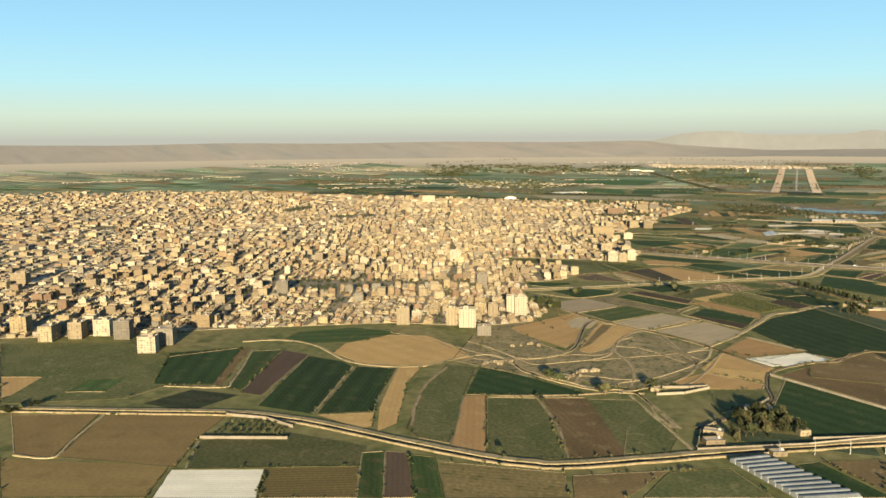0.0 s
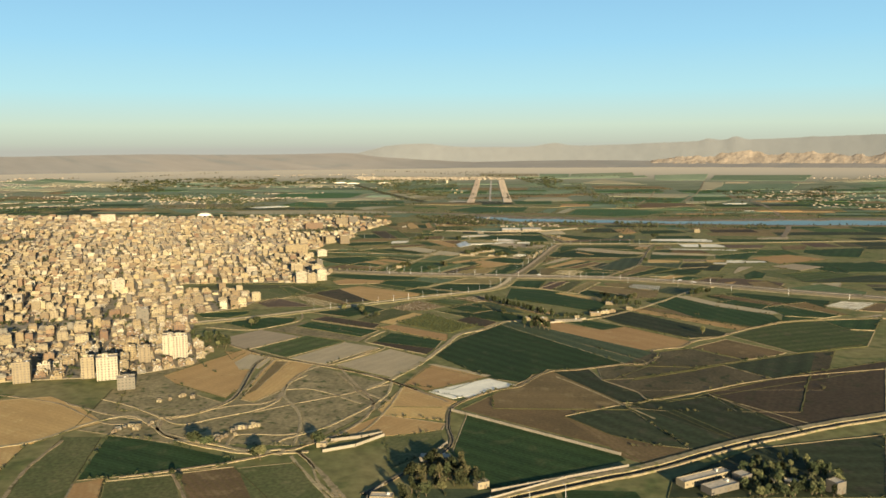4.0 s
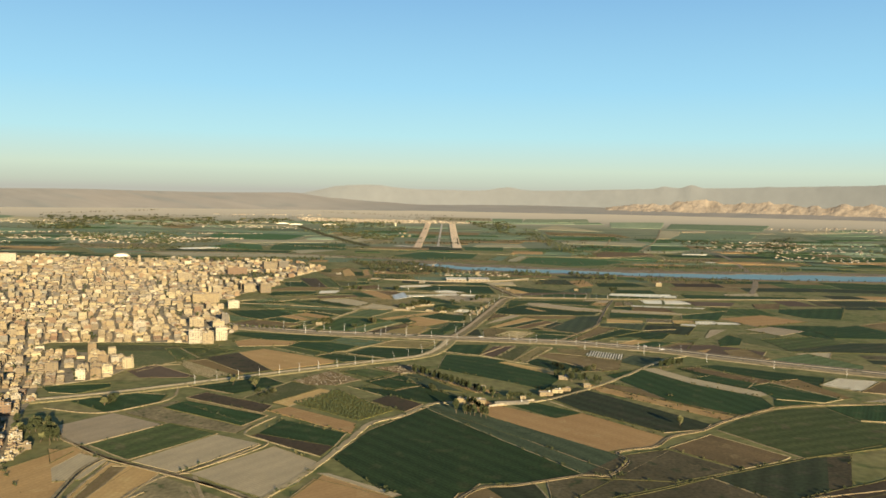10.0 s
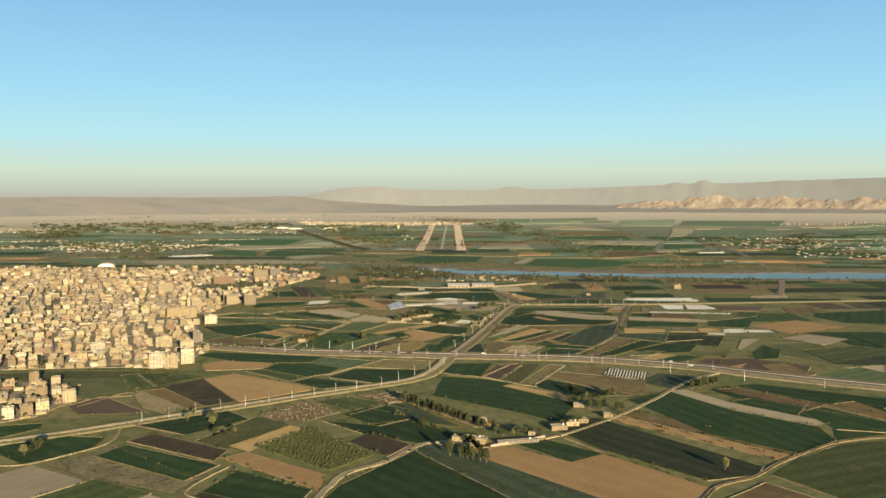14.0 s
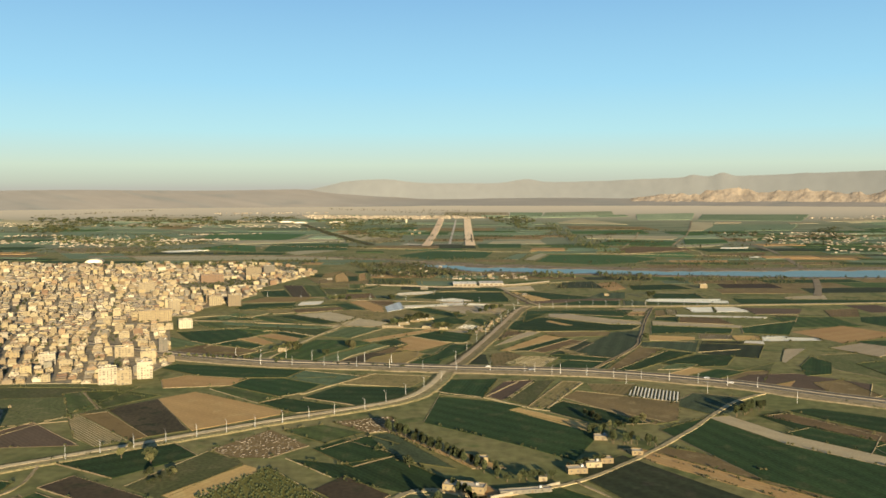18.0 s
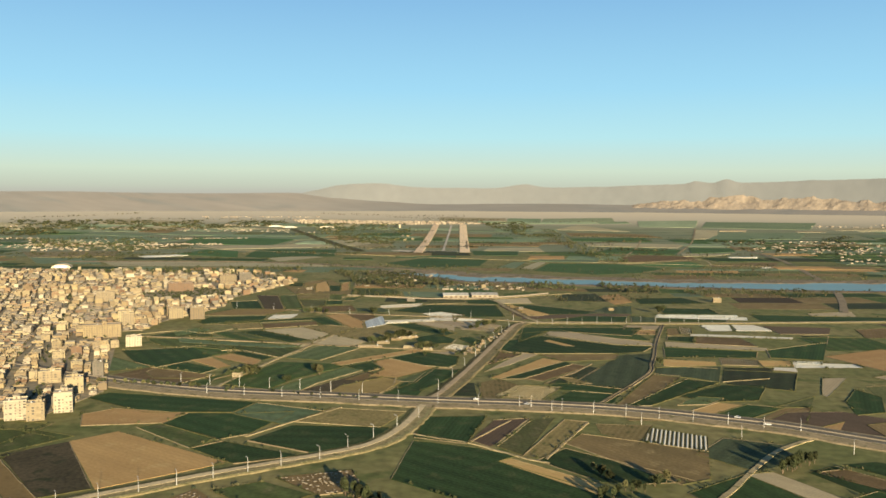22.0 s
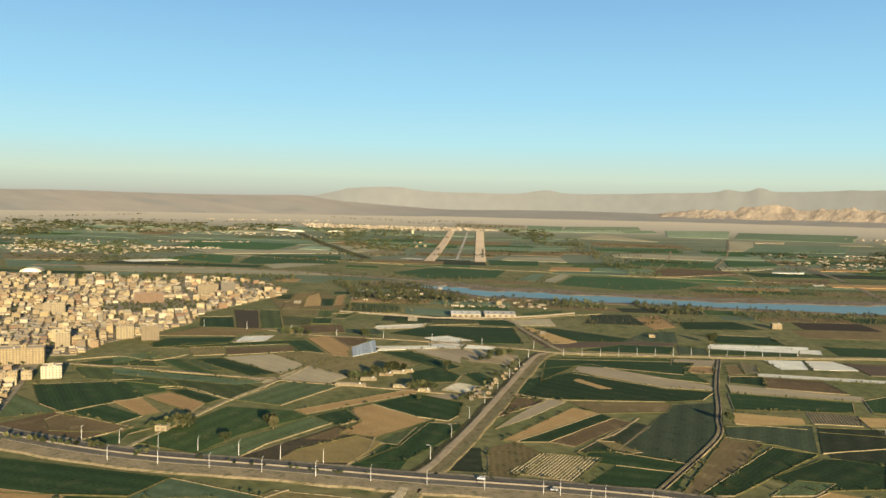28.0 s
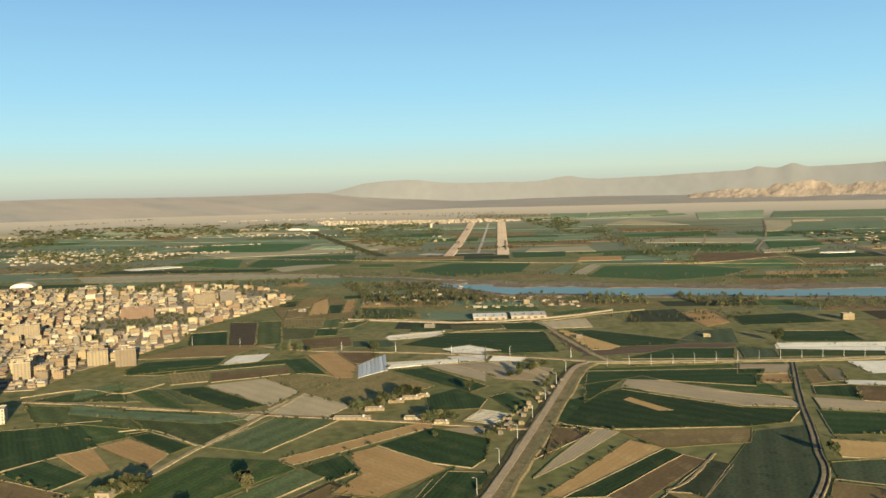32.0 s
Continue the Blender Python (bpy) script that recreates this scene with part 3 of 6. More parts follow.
plot("clay", (57, 1456), (97, 1513), (64, 1526))
plot("green", (-218, 1479), (-194, 1507), (-243, 1533), (-272, 1524))
plot("mulch", (-138, 1535), (-129, 1559), (-162, 1556))
plot("green", (-211, 1561), (-187, 1561), (-242, 1625), (-269, 1622))
plot("pale", (-240, 1586), (-275, 1614), (-285, 1585))
plot("straw", (-113, 1625), (-99, 1665), (-139, 1685), (-181, 1661))
plot("green", (-269, 1677), (-168, 1723), (-172, 1746), (-280, 1700), (-300, 1677))
plot("film", (-15, 1732), (15, 1734), (20, 1763), (-22, 1756))
plot("film", (49, 1731), (54, 1754), (21, 1754), (18, 1734))
plot("mulch", (29, 1663), (66, 1653), (76, 1702), (37, 1729), (-4, 1720))
plot("mulch", (17, 1505), (38, 1520), (16, 1522), (-4, 1517))
plot("brown", (94, 1777), (112, 1796), (111, 1876), (85, 1885))
plot("clay", (103, 1750), (250, 1795), (262, 1827), (190, 1814), (108, 1782))
plot("crop", (236, 1739), (248, 1789), (191, 1791), (138, 1741))
plot("green", (278, 1748), (368, 1748), (385, 1790), (289, 1788))
plot("mulch", (228, 1686), (265, 1681), (277, 1714), (235, 1715))
plot("soil", (233, 1652), (258, 1649), (265, 1675), (237, 1676))
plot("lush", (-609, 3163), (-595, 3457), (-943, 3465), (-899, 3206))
plot("hazed_soil", (-739, 2456), (-296, 2494), (-308, 2547), (-551, 2594), (-799, 2482))
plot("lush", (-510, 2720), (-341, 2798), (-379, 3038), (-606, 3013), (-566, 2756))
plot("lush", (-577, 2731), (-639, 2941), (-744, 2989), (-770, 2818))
plot("hazed_soil", (-443, 2623), (-361, 2774), (-422, 2813), (-497, 2717))
plot("hazed_soil", (-710, 3015), (-386, 3141), (-473, 3246), (-817, 3128))
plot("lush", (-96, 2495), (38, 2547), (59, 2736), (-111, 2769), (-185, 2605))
plot("hazed_soil", (154, 2478), (200, 2671), (179, 2688), (130, 2502))
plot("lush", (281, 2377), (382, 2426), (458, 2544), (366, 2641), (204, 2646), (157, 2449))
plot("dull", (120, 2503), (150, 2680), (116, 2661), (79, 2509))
plot("hazed_soil", (46, 3051), (218, 3029), (209, 3193), (60, 3154))
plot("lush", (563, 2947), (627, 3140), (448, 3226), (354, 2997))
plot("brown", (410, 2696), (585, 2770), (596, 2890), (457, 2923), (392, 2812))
plot("hazed_soil", (365, 3268), (633, 3213), (686, 3355), (433, 3410), (361, 3348))
plot("hazed_soil", (603, 3902), (438, 4205), (319, 3992))
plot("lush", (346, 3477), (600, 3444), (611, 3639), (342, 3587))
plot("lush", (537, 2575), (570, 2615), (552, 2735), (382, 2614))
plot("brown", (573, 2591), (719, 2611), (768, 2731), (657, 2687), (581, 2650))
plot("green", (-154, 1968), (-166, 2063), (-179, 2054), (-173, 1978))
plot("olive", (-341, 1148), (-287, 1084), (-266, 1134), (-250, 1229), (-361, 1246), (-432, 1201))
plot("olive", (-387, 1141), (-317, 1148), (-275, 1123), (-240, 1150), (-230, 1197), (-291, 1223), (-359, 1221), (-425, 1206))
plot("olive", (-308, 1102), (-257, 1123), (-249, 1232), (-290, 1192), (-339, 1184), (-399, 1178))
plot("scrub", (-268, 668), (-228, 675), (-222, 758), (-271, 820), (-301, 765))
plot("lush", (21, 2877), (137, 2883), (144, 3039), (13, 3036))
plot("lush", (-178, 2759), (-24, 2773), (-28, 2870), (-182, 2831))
plot("hazed_soil", (-384, 3199), (-299, 3224), (-316, 3449), (-462, 3415))
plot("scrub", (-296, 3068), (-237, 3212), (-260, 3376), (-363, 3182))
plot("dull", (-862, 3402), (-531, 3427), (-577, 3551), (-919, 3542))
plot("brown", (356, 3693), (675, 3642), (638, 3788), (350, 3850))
plot("hazed_soil", (765, 3561), (860, 3627), (953, 3959), (876, 3991))
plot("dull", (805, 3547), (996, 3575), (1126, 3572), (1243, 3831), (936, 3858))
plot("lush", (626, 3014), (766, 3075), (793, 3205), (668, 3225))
plot("hazed_soil", (578, 2901), (672, 2928), (730, 3002), (596, 3006))
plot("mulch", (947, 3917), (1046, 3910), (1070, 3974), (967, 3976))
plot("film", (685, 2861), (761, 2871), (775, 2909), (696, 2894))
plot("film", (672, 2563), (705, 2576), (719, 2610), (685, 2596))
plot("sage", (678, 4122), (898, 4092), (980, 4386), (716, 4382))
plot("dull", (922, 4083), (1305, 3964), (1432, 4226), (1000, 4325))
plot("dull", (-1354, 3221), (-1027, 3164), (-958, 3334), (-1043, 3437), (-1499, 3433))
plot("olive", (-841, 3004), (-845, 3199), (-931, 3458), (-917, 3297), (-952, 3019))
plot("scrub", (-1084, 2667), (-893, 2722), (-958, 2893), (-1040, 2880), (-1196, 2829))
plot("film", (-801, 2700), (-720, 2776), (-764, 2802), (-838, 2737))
plot("hazed_soil", (-792, 2485), (-670, 2531), (-519, 2546), (-530, 2577), (-703, 2603), (-843, 2555))
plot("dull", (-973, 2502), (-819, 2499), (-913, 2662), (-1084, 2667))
plot("olive", (-209, 1849), (-177, 1855), (-189, 1920), (-232, 1927))
plot("shade", (-121, 1802), (-88, 1801), (-78, 1816), (-93, 1845), (-130, 1839))
plot("green", (-160, 1918), (-147, 1923), (-139, 1971), (-166, 1973))
plot("green", (-76, 1889), (-40, 1888), (-42, 1935), (-82, 1949))
plot("olive", (-27, 1891), (29, 1909), (23, 1938), (-36, 1934))
plot("olive", (-149, 1991), (-125, 1979), (-85, 1997), (-100, 2084), (-166, 2077))
plot("green", (84, 1996), (149, 2042), (136, 2065), (88, 2036))
plot("crop", (418, 1762), (627, 1766), (645, 1809), (421, 1823))
plot("green", (422, 1558), (505, 1570), (498, 1644), (417, 1642))
plot("film", (353, 1465), (421, 1471), (420, 1488), (359, 1495))
plot("crop", (464, 1432), (476, 1391), (486, 1328), (556, 1479), (453, 1472))
plot("olive", (375, 1324), (413, 1267), (458, 1304), (429, 1402), (387, 1392))
plot("mulch", (439, 1229), (461, 1275), (413, 1260))
plot("crop", (519, 1603), (539, 1553), (589, 1542), (654, 1677), (535, 1645))
plot("brown", (498, 1644), (535, 1645), (565, 1721), (512, 1704))
plot("mulch", (501, 1813), (561, 1814), (576, 1868), (506, 1843))
plot("brown", (-277, 1352), (-209, 1353), (-186, 1392), (-258, 1421), (-286, 1372))
plot("green", (-177, 1346), (-182, 1376), (-167, 1404), (-183, 1390), (-207, 1349))
plot("fallow", (-67, 1323), (-34, 1318), (-21, 1363), (-22, 1397), (-52, 1418), (-99, 1335))
plot("crop", (2, 1322), (6, 1355), (14, 1446), (2, 1428), (-17, 1363), (-34, 1318))
plot("pale", (-255, 1421), (-317, 1468), (-293, 1396))
plot("green", (-252, 1584), (-288, 1643), (-333, 1583))
plot("brown", (91, 1517), (73, 1535), (63, 1457))
plot("film", (353, 1465), (421, 1471), (420, 1488), (359, 1495))
plot("film", (285, 1783), (401, 1768), (409, 1796), (290, 1809))
plot("soil", (-51, 731), (-7, 773), (-55, 808), (-70, 753))
plot("film", (-29, 712), (18, 751), (-5, 769), (-50, 730))
plot("soil", (-36, 691), (-26, 706), (-68, 742), (-71, 690))
plot("shade", (3, 992), (21, 989), (135, 871), (146, 860), (140, 840), (127, 821), (111, 823), (3, 974))
plot("soil", (50, 1008), (63, 990), (106, 955), (130, 973), (185, 909), (169, 883), (146, 877), (135, 871), (53, 957), (38, 973))
plot("crop", (70, 996), (86, 1011), (130, 973), (106, 955))
plot("fallow", (86, 807), (111, 822), (126, 820), (144, 850), (157, 854), (184, 849), (207, 835), (196, 825), (112, 777), (86, 771))
plot("fallow", (86, 769), (112, 776), (192, 823), (220, 783), (161, 745), (119, 721))
plot("moss", (192, 823), (255, 863), (287, 875), (257, 800), (223, 781))
plot("moss", (47, 794), (78, 804), (86, 769), (119, 721), (108, 711), (95, 710))
plot("brown", (31, 782), (47, 794), (95, 710), (102, 694), (1, 691), (-1, 729), (20, 747))
plot("moss", (102, 710), (119, 720), (161, 741), (172, 695), (123, 694))
plot("umber", (162, 743), (223, 781), (256, 797), (215, 696), (175, 695))
plot("brown", (78, 611), (51, 674), (66, 669), (90, 621), (107, 623), (136, 615), (95, 589), (83, 600))
plot("moss", (51, 677), (91, 704), (101, 705), (163, 626), (136, 615), (107, 623), (78, 641))
plot("moss", (98, 710), (145, 724), (160, 738), (205, 661), (163, 628))
plot("umber", (160, 738), (240, 793), (335, 844), (266, 682), (205, 661))
plot("mulch", (213, 1155), (231, 1160), (256, 1116), (315, 1056), (300, 1045), (249, 1092))
plot("crop", (172, 1121), (213, 1155), (249, 1092), (300, 1045), (299, 1009), (263, 976), (212, 1023))
plot("soil", (137, 1077), (149, 1081), (255, 974), (243, 963), (155, 1051))
plot("brown", (257, 1161), (276, 1168), (327, 1119), (367, 1079), (359, 1062), (318, 1096))
plot("crop", (279, 1177), (302, 1184), (393, 1132), (369, 1082), (327, 1119))
plot("crop", (256, 1116), (279, 1131), (318, 1096), (358, 1059), (341, 1024), (299, 1009), (315, 1056))
plot("crop", (104, 1689), (252, 1699), (228, 1635), (157, 1656), (130, 1658), (94, 1584))
plot("mulch", (133, 1659), (157, 1656), (242, 1593), (244, 1574), (204, 1578), (126, 1634))
plot("crop", (74, 1522), (94, 1584), (125, 1625), (203, 1573), (240, 1568), (223, 1537), (195, 1526), (113, 1518))
plot("soil", (123, 1594), (129, 1601), (154, 1565), (143, 1564))
plot("brown", (112, 1513), (195, 1521), (187, 1492), (135, 1480))
plot("shade", (196, 1516), (237, 1532), (215, 1439), (175, 1366), (134, 1384), (165, 1451))
plot("mulch", (69, 1458), (97, 1521), (112, 1513), (81, 1459), (57, 1426))
plot("soil", (62, 1399), (116, 1495), (135, 1480), (71, 1397))
plot("crop", (71, 1397), (135, 1480), (143, 1468), (93, 1400))
plot("brown", (93, 1400), (143, 1468), (154, 1458), (109, 1392))
plot("moss", (109, 1380), (156, 1460), (167, 1451), (134, 1384))
plot("straw", (124, 1408), (137, 1406), (151, 1386), (138, 1379))
plot("crop", (112, 1365), (122, 1394), (181, 1367), (170, 1347), (127, 1359))
plot("straw", (55, 1321), (53, 1381), (71, 1397), (91, 1370), (66, 1316))
plot("crop", (108, 1317), (131, 1357), (170, 1347), (155, 1308))
plot("brown", (159, 1308), (213, 1429), (237, 1420), (172, 1300))
plot("soil", (210, 1293), (244, 1326), (262, 1319), (220, 1281))
plot("crop", (222, 1281), (265, 1322), (291, 1313), (248, 1274))
plot("brown", (249, 1265), (291, 1313), (312, 1316), (287, 1258))
plot("soil", (235, 1499), (285, 1489), (278, 1457), (230, 1466))
plot("rows", (295, 1512), (331, 1504), (322, 1473), (288, 1475))
plot("soil", (329, 1499), (360, 1500), (357, 1474), (326, 1470))
plot("film", (325, 1468), (354, 1466), (350, 1448), (328, 1456))
plot("crop", (250, 1566), (344, 1547), (332, 1513), (240, 1509))
plot("mulch", (258, 1601), (362, 1570), (353, 1551), (253, 1567))
plot("crop", (269, 1635), (301, 1640), (291, 1600), (263, 1610))
plot("brown", (301, 1637), (350, 1629), (354, 1577), (289, 1591))
plot("film", (300, 1656), (415, 1640), (407, 1627), (295, 1639))
plot("film", (327, 1726), (366, 1728), (357, 1681), (329, 1677))
plot("film", (369, 1729), (398, 1730), (410, 1686), (361, 1682))
plot("brown", (279, 1693), (293, 1695), (287, 1650), (270, 1641))
plot("rows", (297, 1706), (311, 1698), (302, 1653), (288, 1651))
plot("clay", (405, 1724), (487, 1716), (465, 1666), (407, 1663))
plot("moss", (283, 1452), (347, 1442), (319, 1370), (269, 1391))
plot("crop", (357, 1557), (440, 1609), (395, 1504), (347, 1515))
plot("film", (365, 1500), (392, 1498), (385, 1482), (363, 1483))
plot("mulch", (362, 1422), (385, 1425), (339, 1352), (337, 1358))
plot("clay", (260, 1269), (288, 1300), (332, 1305), (382, 1266), (358, 1216), (314, 1226))
plot("soil", (279, 1246), (321, 1276), (292, 1223))
plot("crop", (97, 1889), (123, 1896), (221, 1825), (190, 1806), (144, 1801))
plot("soil", (86, 1893), (97, 1889), (144, 1801), (132, 1785), (115, 1783))
plot("clay", (75, 1885), (85, 1893), (114, 1777), (103, 1771))
plot("shade", (232, 1885), (272, 1902), (258, 1814), (197, 1816))
plot("shade", (253, 1793), (282, 1783), (276, 1741), (246, 1741))
plot("crop", (309, 1882), (379, 1880), (380, 1822), (304, 1823))
plot("film", (293, 1814), (403, 1815), (395, 1793), (289, 1789))
plot("soil", (235, 2013), (276, 2046), (281, 1943), (249, 1911))
plot("moss", (182, 2031), (238, 2048), (243, 1944), (166, 1947))
plot("crop", (291, 1987), (369, 2006), (393, 1938), (289, 1922))
plot("mulch", (66, 1951), (122, 1980), (127, 1915), (82, 1909))
plot("film", (-96, 1853), (-40, 1889), (-36, 1866), (-91, 1842))
plot("crop", (-321, 1500), (-255, 1524), (-215, 1475), (-235, 1447), (-252, 1421), (-281, 1442))
plot("crop", (-247, 1424), (-235, 1447), (-192, 1420), (-201, 1397))
plot("brown", (-253, 1400), (-250, 1420), (-186, 1391), (-188, 1378), (-236, 1376))
plot("meadow", (-327, 1573), (-250, 1569), (-200, 1510), (-255, 1524), (-291, 1528))
plot("meadow", (-248, 1565), (-190, 1558), (-133, 1519), (-146, 1477), (-200, 1510))
plot("film", (-75, 1728), (-17, 1744), (-9, 1722), (-69, 1712))
plot("film", (-25, 1773), (12, 1803), (15, 1738))
plot("mulch", (-41, 1717), (16, 1730), (20, 1650))
plot("brown", (-66, 1383), (-51, 1413), (-39, 1404), (-48, 1384))
plot("soil", (-216, 1189), (-194, 1214), (-99, 1155), (-105, 1148), (-157, 1104))
plot("fallow", (-244, 1158), (-216, 1189), (-159, 1104), (-182, 1088))
plot("meadow", (-289, 1209), (-258, 1216), (-219, 1201), (-248, 1158))
plot("meadow", (-303, 1203), (-289, 1209), (-248, 1158), (-269, 1146))
plot("tilled", (-260, 1143), (-239, 1149), (-182, 1088), (-191, 1079))
plot("rows", (-262, 1133), (-260, 1143), (-191, 1079), (-208, 1065), (-232, 1083))
plot("crop", (-262, 1304), (-249, 1322), (-121, 1300), (-131, 1268), (-196, 1264))
plot("soil", (-240, 1255), (-223, 1273), (-163, 1264), (-172, 1237), (-226, 1225))
plot("crop", (-172, 1235), (-163, 1264), (-130, 1265), (-85, 1274), (-103, 1214), (-120, 1200))
plot("sward", (-130, 1265), (-120, 1298), (-62, 1277), (-87, 1240))
plot("meadow", (-186, 1225), (-172, 1235), (-121, 1203), (-131, 1180))
plot("crop", (-131, 1180), (-115, 1197), (-55, 1170), (-94, 1152))
plot("crop", (-99, 1199), (-78, 1238), (-6, 1238), (-15, 1204), (-53, 1177))
plot("straw", (-80, 1247), (-59, 1287), (-1, 1280), (-15, 1237))
plot("meadow", (-93, 1107), (-68, 1123), (-35, 1104), (-58, 1080))
plot("stony", (-62, 1130), (-20, 1147), (-8, 1112), (-31, 1104))
plot("crop", (-57, 1066), (-30, 1099), (-7, 1080), (-30, 1059))
plot("shade", (-30, 1099), (-14, 1104), (33, 1033), (-6, 1048))
plot("soil", (-14, 1104), (-5, 1107), (63, 1036), (42, 1034))
plot("crop", (14, 1267), (60, 1273), (47, 1203), (11, 1215))
plot("crop", (-63, 1068), (-46, 1088), (-5, 1058), (-31, 1034))
plot("clay", (-297, 1087), (-281, 1119), (-220, 1067), (-274, 1059))
plot("soil", (-273, 761), (-236, 851), (-207, 827), (-202, 766), (-198, 726), (-200, 703), (-253, 738))
plot("soil", (-187, 700), (-193, 758), (-199, 820), (-157, 805), (-163, 728), (-175, 695))
plot("brown", (-188, 708), (-191, 775), (-192, 812), (-182, 813), (-183, 726))
plot("soil", (-334, 698), (-298, 674), (-264, 643), (-279, 623), (-289, 601), (-311, 593), (-342, 588), (-384, 609), (-392, 642), (-372, 684))
plot("moss", (104, 569), (161, 621), (254, 653), (212, 553), (97, 544))
plot("crop", (11, 1208), (55, 1194), (79, 1180), (67, 1168), (124, 1119), (129, 1109), (106, 1052), (77, 1078), (5, 1132))
plot("soil", (67, 1168), (75, 1174), (127, 1130), (121, 1116))
plot("bars", (165, 1215), (176, 1250), (211, 1231), (203, 1198))
plot("rows", (66, 1335), (87, 1375), (124, 1370), (104, 1324))
plot("brown", (112, 1209), (125, 1231), (165, 1215), (202, 1194), (190, 1144), (172, 1134))
plot("straw", (-103, 1725), (-65, 1688), (-20, 1637), (-66, 1569), (-122, 1609), (-147, 1658))
plot("film", (-229, 1761), (-197, 1773), (-197, 1735), (-228, 1719))
plot("mulch", (-212, 1639), (-168, 1664), (-124, 1618), (-135, 1573))
plot("mulch", (-134, 1565), (-119, 1613), (-74, 1576), (-85, 1548), (-121, 1545))
plot("crop", (-235, 1625), (-211, 1635), (-139, 1576), (-157, 1561))
plot("pale", (-312, 1620), (-292, 1650), (-271, 1634), (-297, 1589))
plot("pale", (-254, 1631), (-235, 1625), (-185, 1577), (-204, 1577))
plot("mulch", (-166, 1556), (-141, 1556), (-144, 1540))
plot("brown", (-224, 1685), (-161, 1709), (-152, 1682), (-210, 1650))
plot("straw", (-263, 1682), (-230, 1695), (-214, 1653), (-241, 1640))
plot("crop", (-310, 1695), (-307, 1732), (-236, 1754), (-231, 1711), (-295, 1675))
plot("tilled", (-326, 1746), (-300, 1810), (-209, 1821), (-240, 1761))
plot("crop", (-329, 1891), (-292, 1906), (-260, 1819), (-301, 1816))
plot("umber", (-311, 1970), (-277, 1970), (-230, 1819), (-256, 1817))
plot("meadow", (-278, 1978), (-248, 1977), (-204, 1828), (-228, 1817))
plot("straw", (-249, 1985), (-199, 1997), (-189, 1941), (-232, 1927))
plot("straw", (-300, 2100), (-240, 2225), (-172, 2060), (-165, 1992), (-250, 1986))
plot("brown", (-268, 2068), (-246, 2097), (-230, 2010), (-251, 1997))
plot("soil", (-252, 2146), (-242, 2192), (-203, 2038), (-227, 2020))
plot("crop", (-223, 2118), (-202, 2123), (-190, 2042), (-206, 2038))
plot("soil", (-207, 2158), (-198, 2187), (-176, 2054), (-188, 2042))
plot("tilled", (-277, 2166), (-253, 2230), (-249, 2121), (-266, 2106))
plot("crop", (-302, 2149), (-279, 2166), (-268, 2101), (-289, 2101))
plot("meadow", (-195, 1978), (-175, 1995), (-168, 1928), (-184, 1924))
plot("crop", (-188, 1916), (-164, 1922), (-156, 1873), (-179, 1868))
plot("brown", (-187, 1850), (-140, 1867), (-125, 1810), (-170, 1795))
plot("crop", (-175, 1739), (-157, 1750), (-118, 1678), (-146, 1683))
plot("soil", (-158, 1763), (-138, 1785), (-100, 1714), (-93, 1666), (-107, 1665))
plot("brown", (-136, 1786), (-100, 1788), (-88, 1752), (-99, 1714))
plot("crop", (-74, 1815), (-33, 1884), (71, 1888), (83, 1774), (33, 1769))
plot("crop", (-64, 1695), (-34, 1705), (23, 1636), (10, 1616))
plot("crop", (-23, 1602), (-1, 1628), (24, 1594), (20, 1569), (-15, 1560))
plot("crop", (26, 1602), (38, 1616), (55, 1583), (46, 1556))
plot("soil", (-92, 1453), (-12, 1537), (-8, 1522), (-80, 1444))
plot("crop", (-38, 1481), (-7, 1519), (31, 1496), (30, 1456), (23, 1441), (0, 1449))
plot("soil", (-52, 1465), (-38, 1479), (10, 1439), (-21, 1394), (-47, 1399), (-37, 1430))
plot("crop", (-73, 1439), (-55, 1462), (-39, 1434), (-51, 1417))
plot("pale", (-144, 1476), (-122, 1541), (-74, 1538), (-105, 1465))
plot("green", (-169, 1359), (-143, 1456), (-91, 1451), (-77, 1438), (-111, 1385), (-125, 1342))
plot("pale", (-124, 1342), (-77, 1435), (-56, 1424), (-88, 1367), (-98, 1331))
plot("tilled", (-73, 1333), (-66, 1358), (-34, 1395), (-15, 1382), (-26, 1340))
plot("pale", (-19, 1382), (3, 1423), (-5, 1379))
plot("crop", (-3, 1377), (10, 1435), (34, 1434), (26, 1397), (3, 1344), (-24, 1340))
plot("soil", (-215, 1474), (-202, 1491), (-163, 1462), (-163, 1436))
plot("soil", (-233, 1458), (-215, 1470), (-184, 1432), (-192, 1422))
plot("crop", (-210, 1501), (-198, 1508), (-155, 1477), (-161, 1461))
plot("sward", (-293, 1581), (-248, 1561), (-140, 1541), (-161, 1526), (-243, 1541), (-278, 1550))
plot("mulch", (-245, 936), (-195, 908), (-232, 851), (-248, 862), (-271, 898))
plot("meadow", (-226, 854), (-191, 912), (-147, 889), (-187, 825))
plot("mulch", (-184, 823), (-148, 887), (-111, 868), (-147, 804))
plot("mulch", (-138, 802), (-99, 863), (-63, 833), (-67, 792), (-83, 765))
plot("soil", (-250, 844), (-230, 840), (-233, 814))
plot("mulch", (-228, 805), (-224, 836), (-200, 824), (-201, 786), (-215, 781))
plot("crop", (-212, 956), (-202, 982), (-123, 941), (-135, 910))
plot("umber", (-205, 990), (-194, 1010), (-127, 972), (-129, 948))
plot("crop", (-118, 892), (-108, 930), (-54, 898), (-58, 866))
plot("umber", (-122, 885), (-118, 892), (-58, 866), (-63, 843))
plot("soil", (-127, 956), (-112, 969), (-50, 925), (-50, 898))
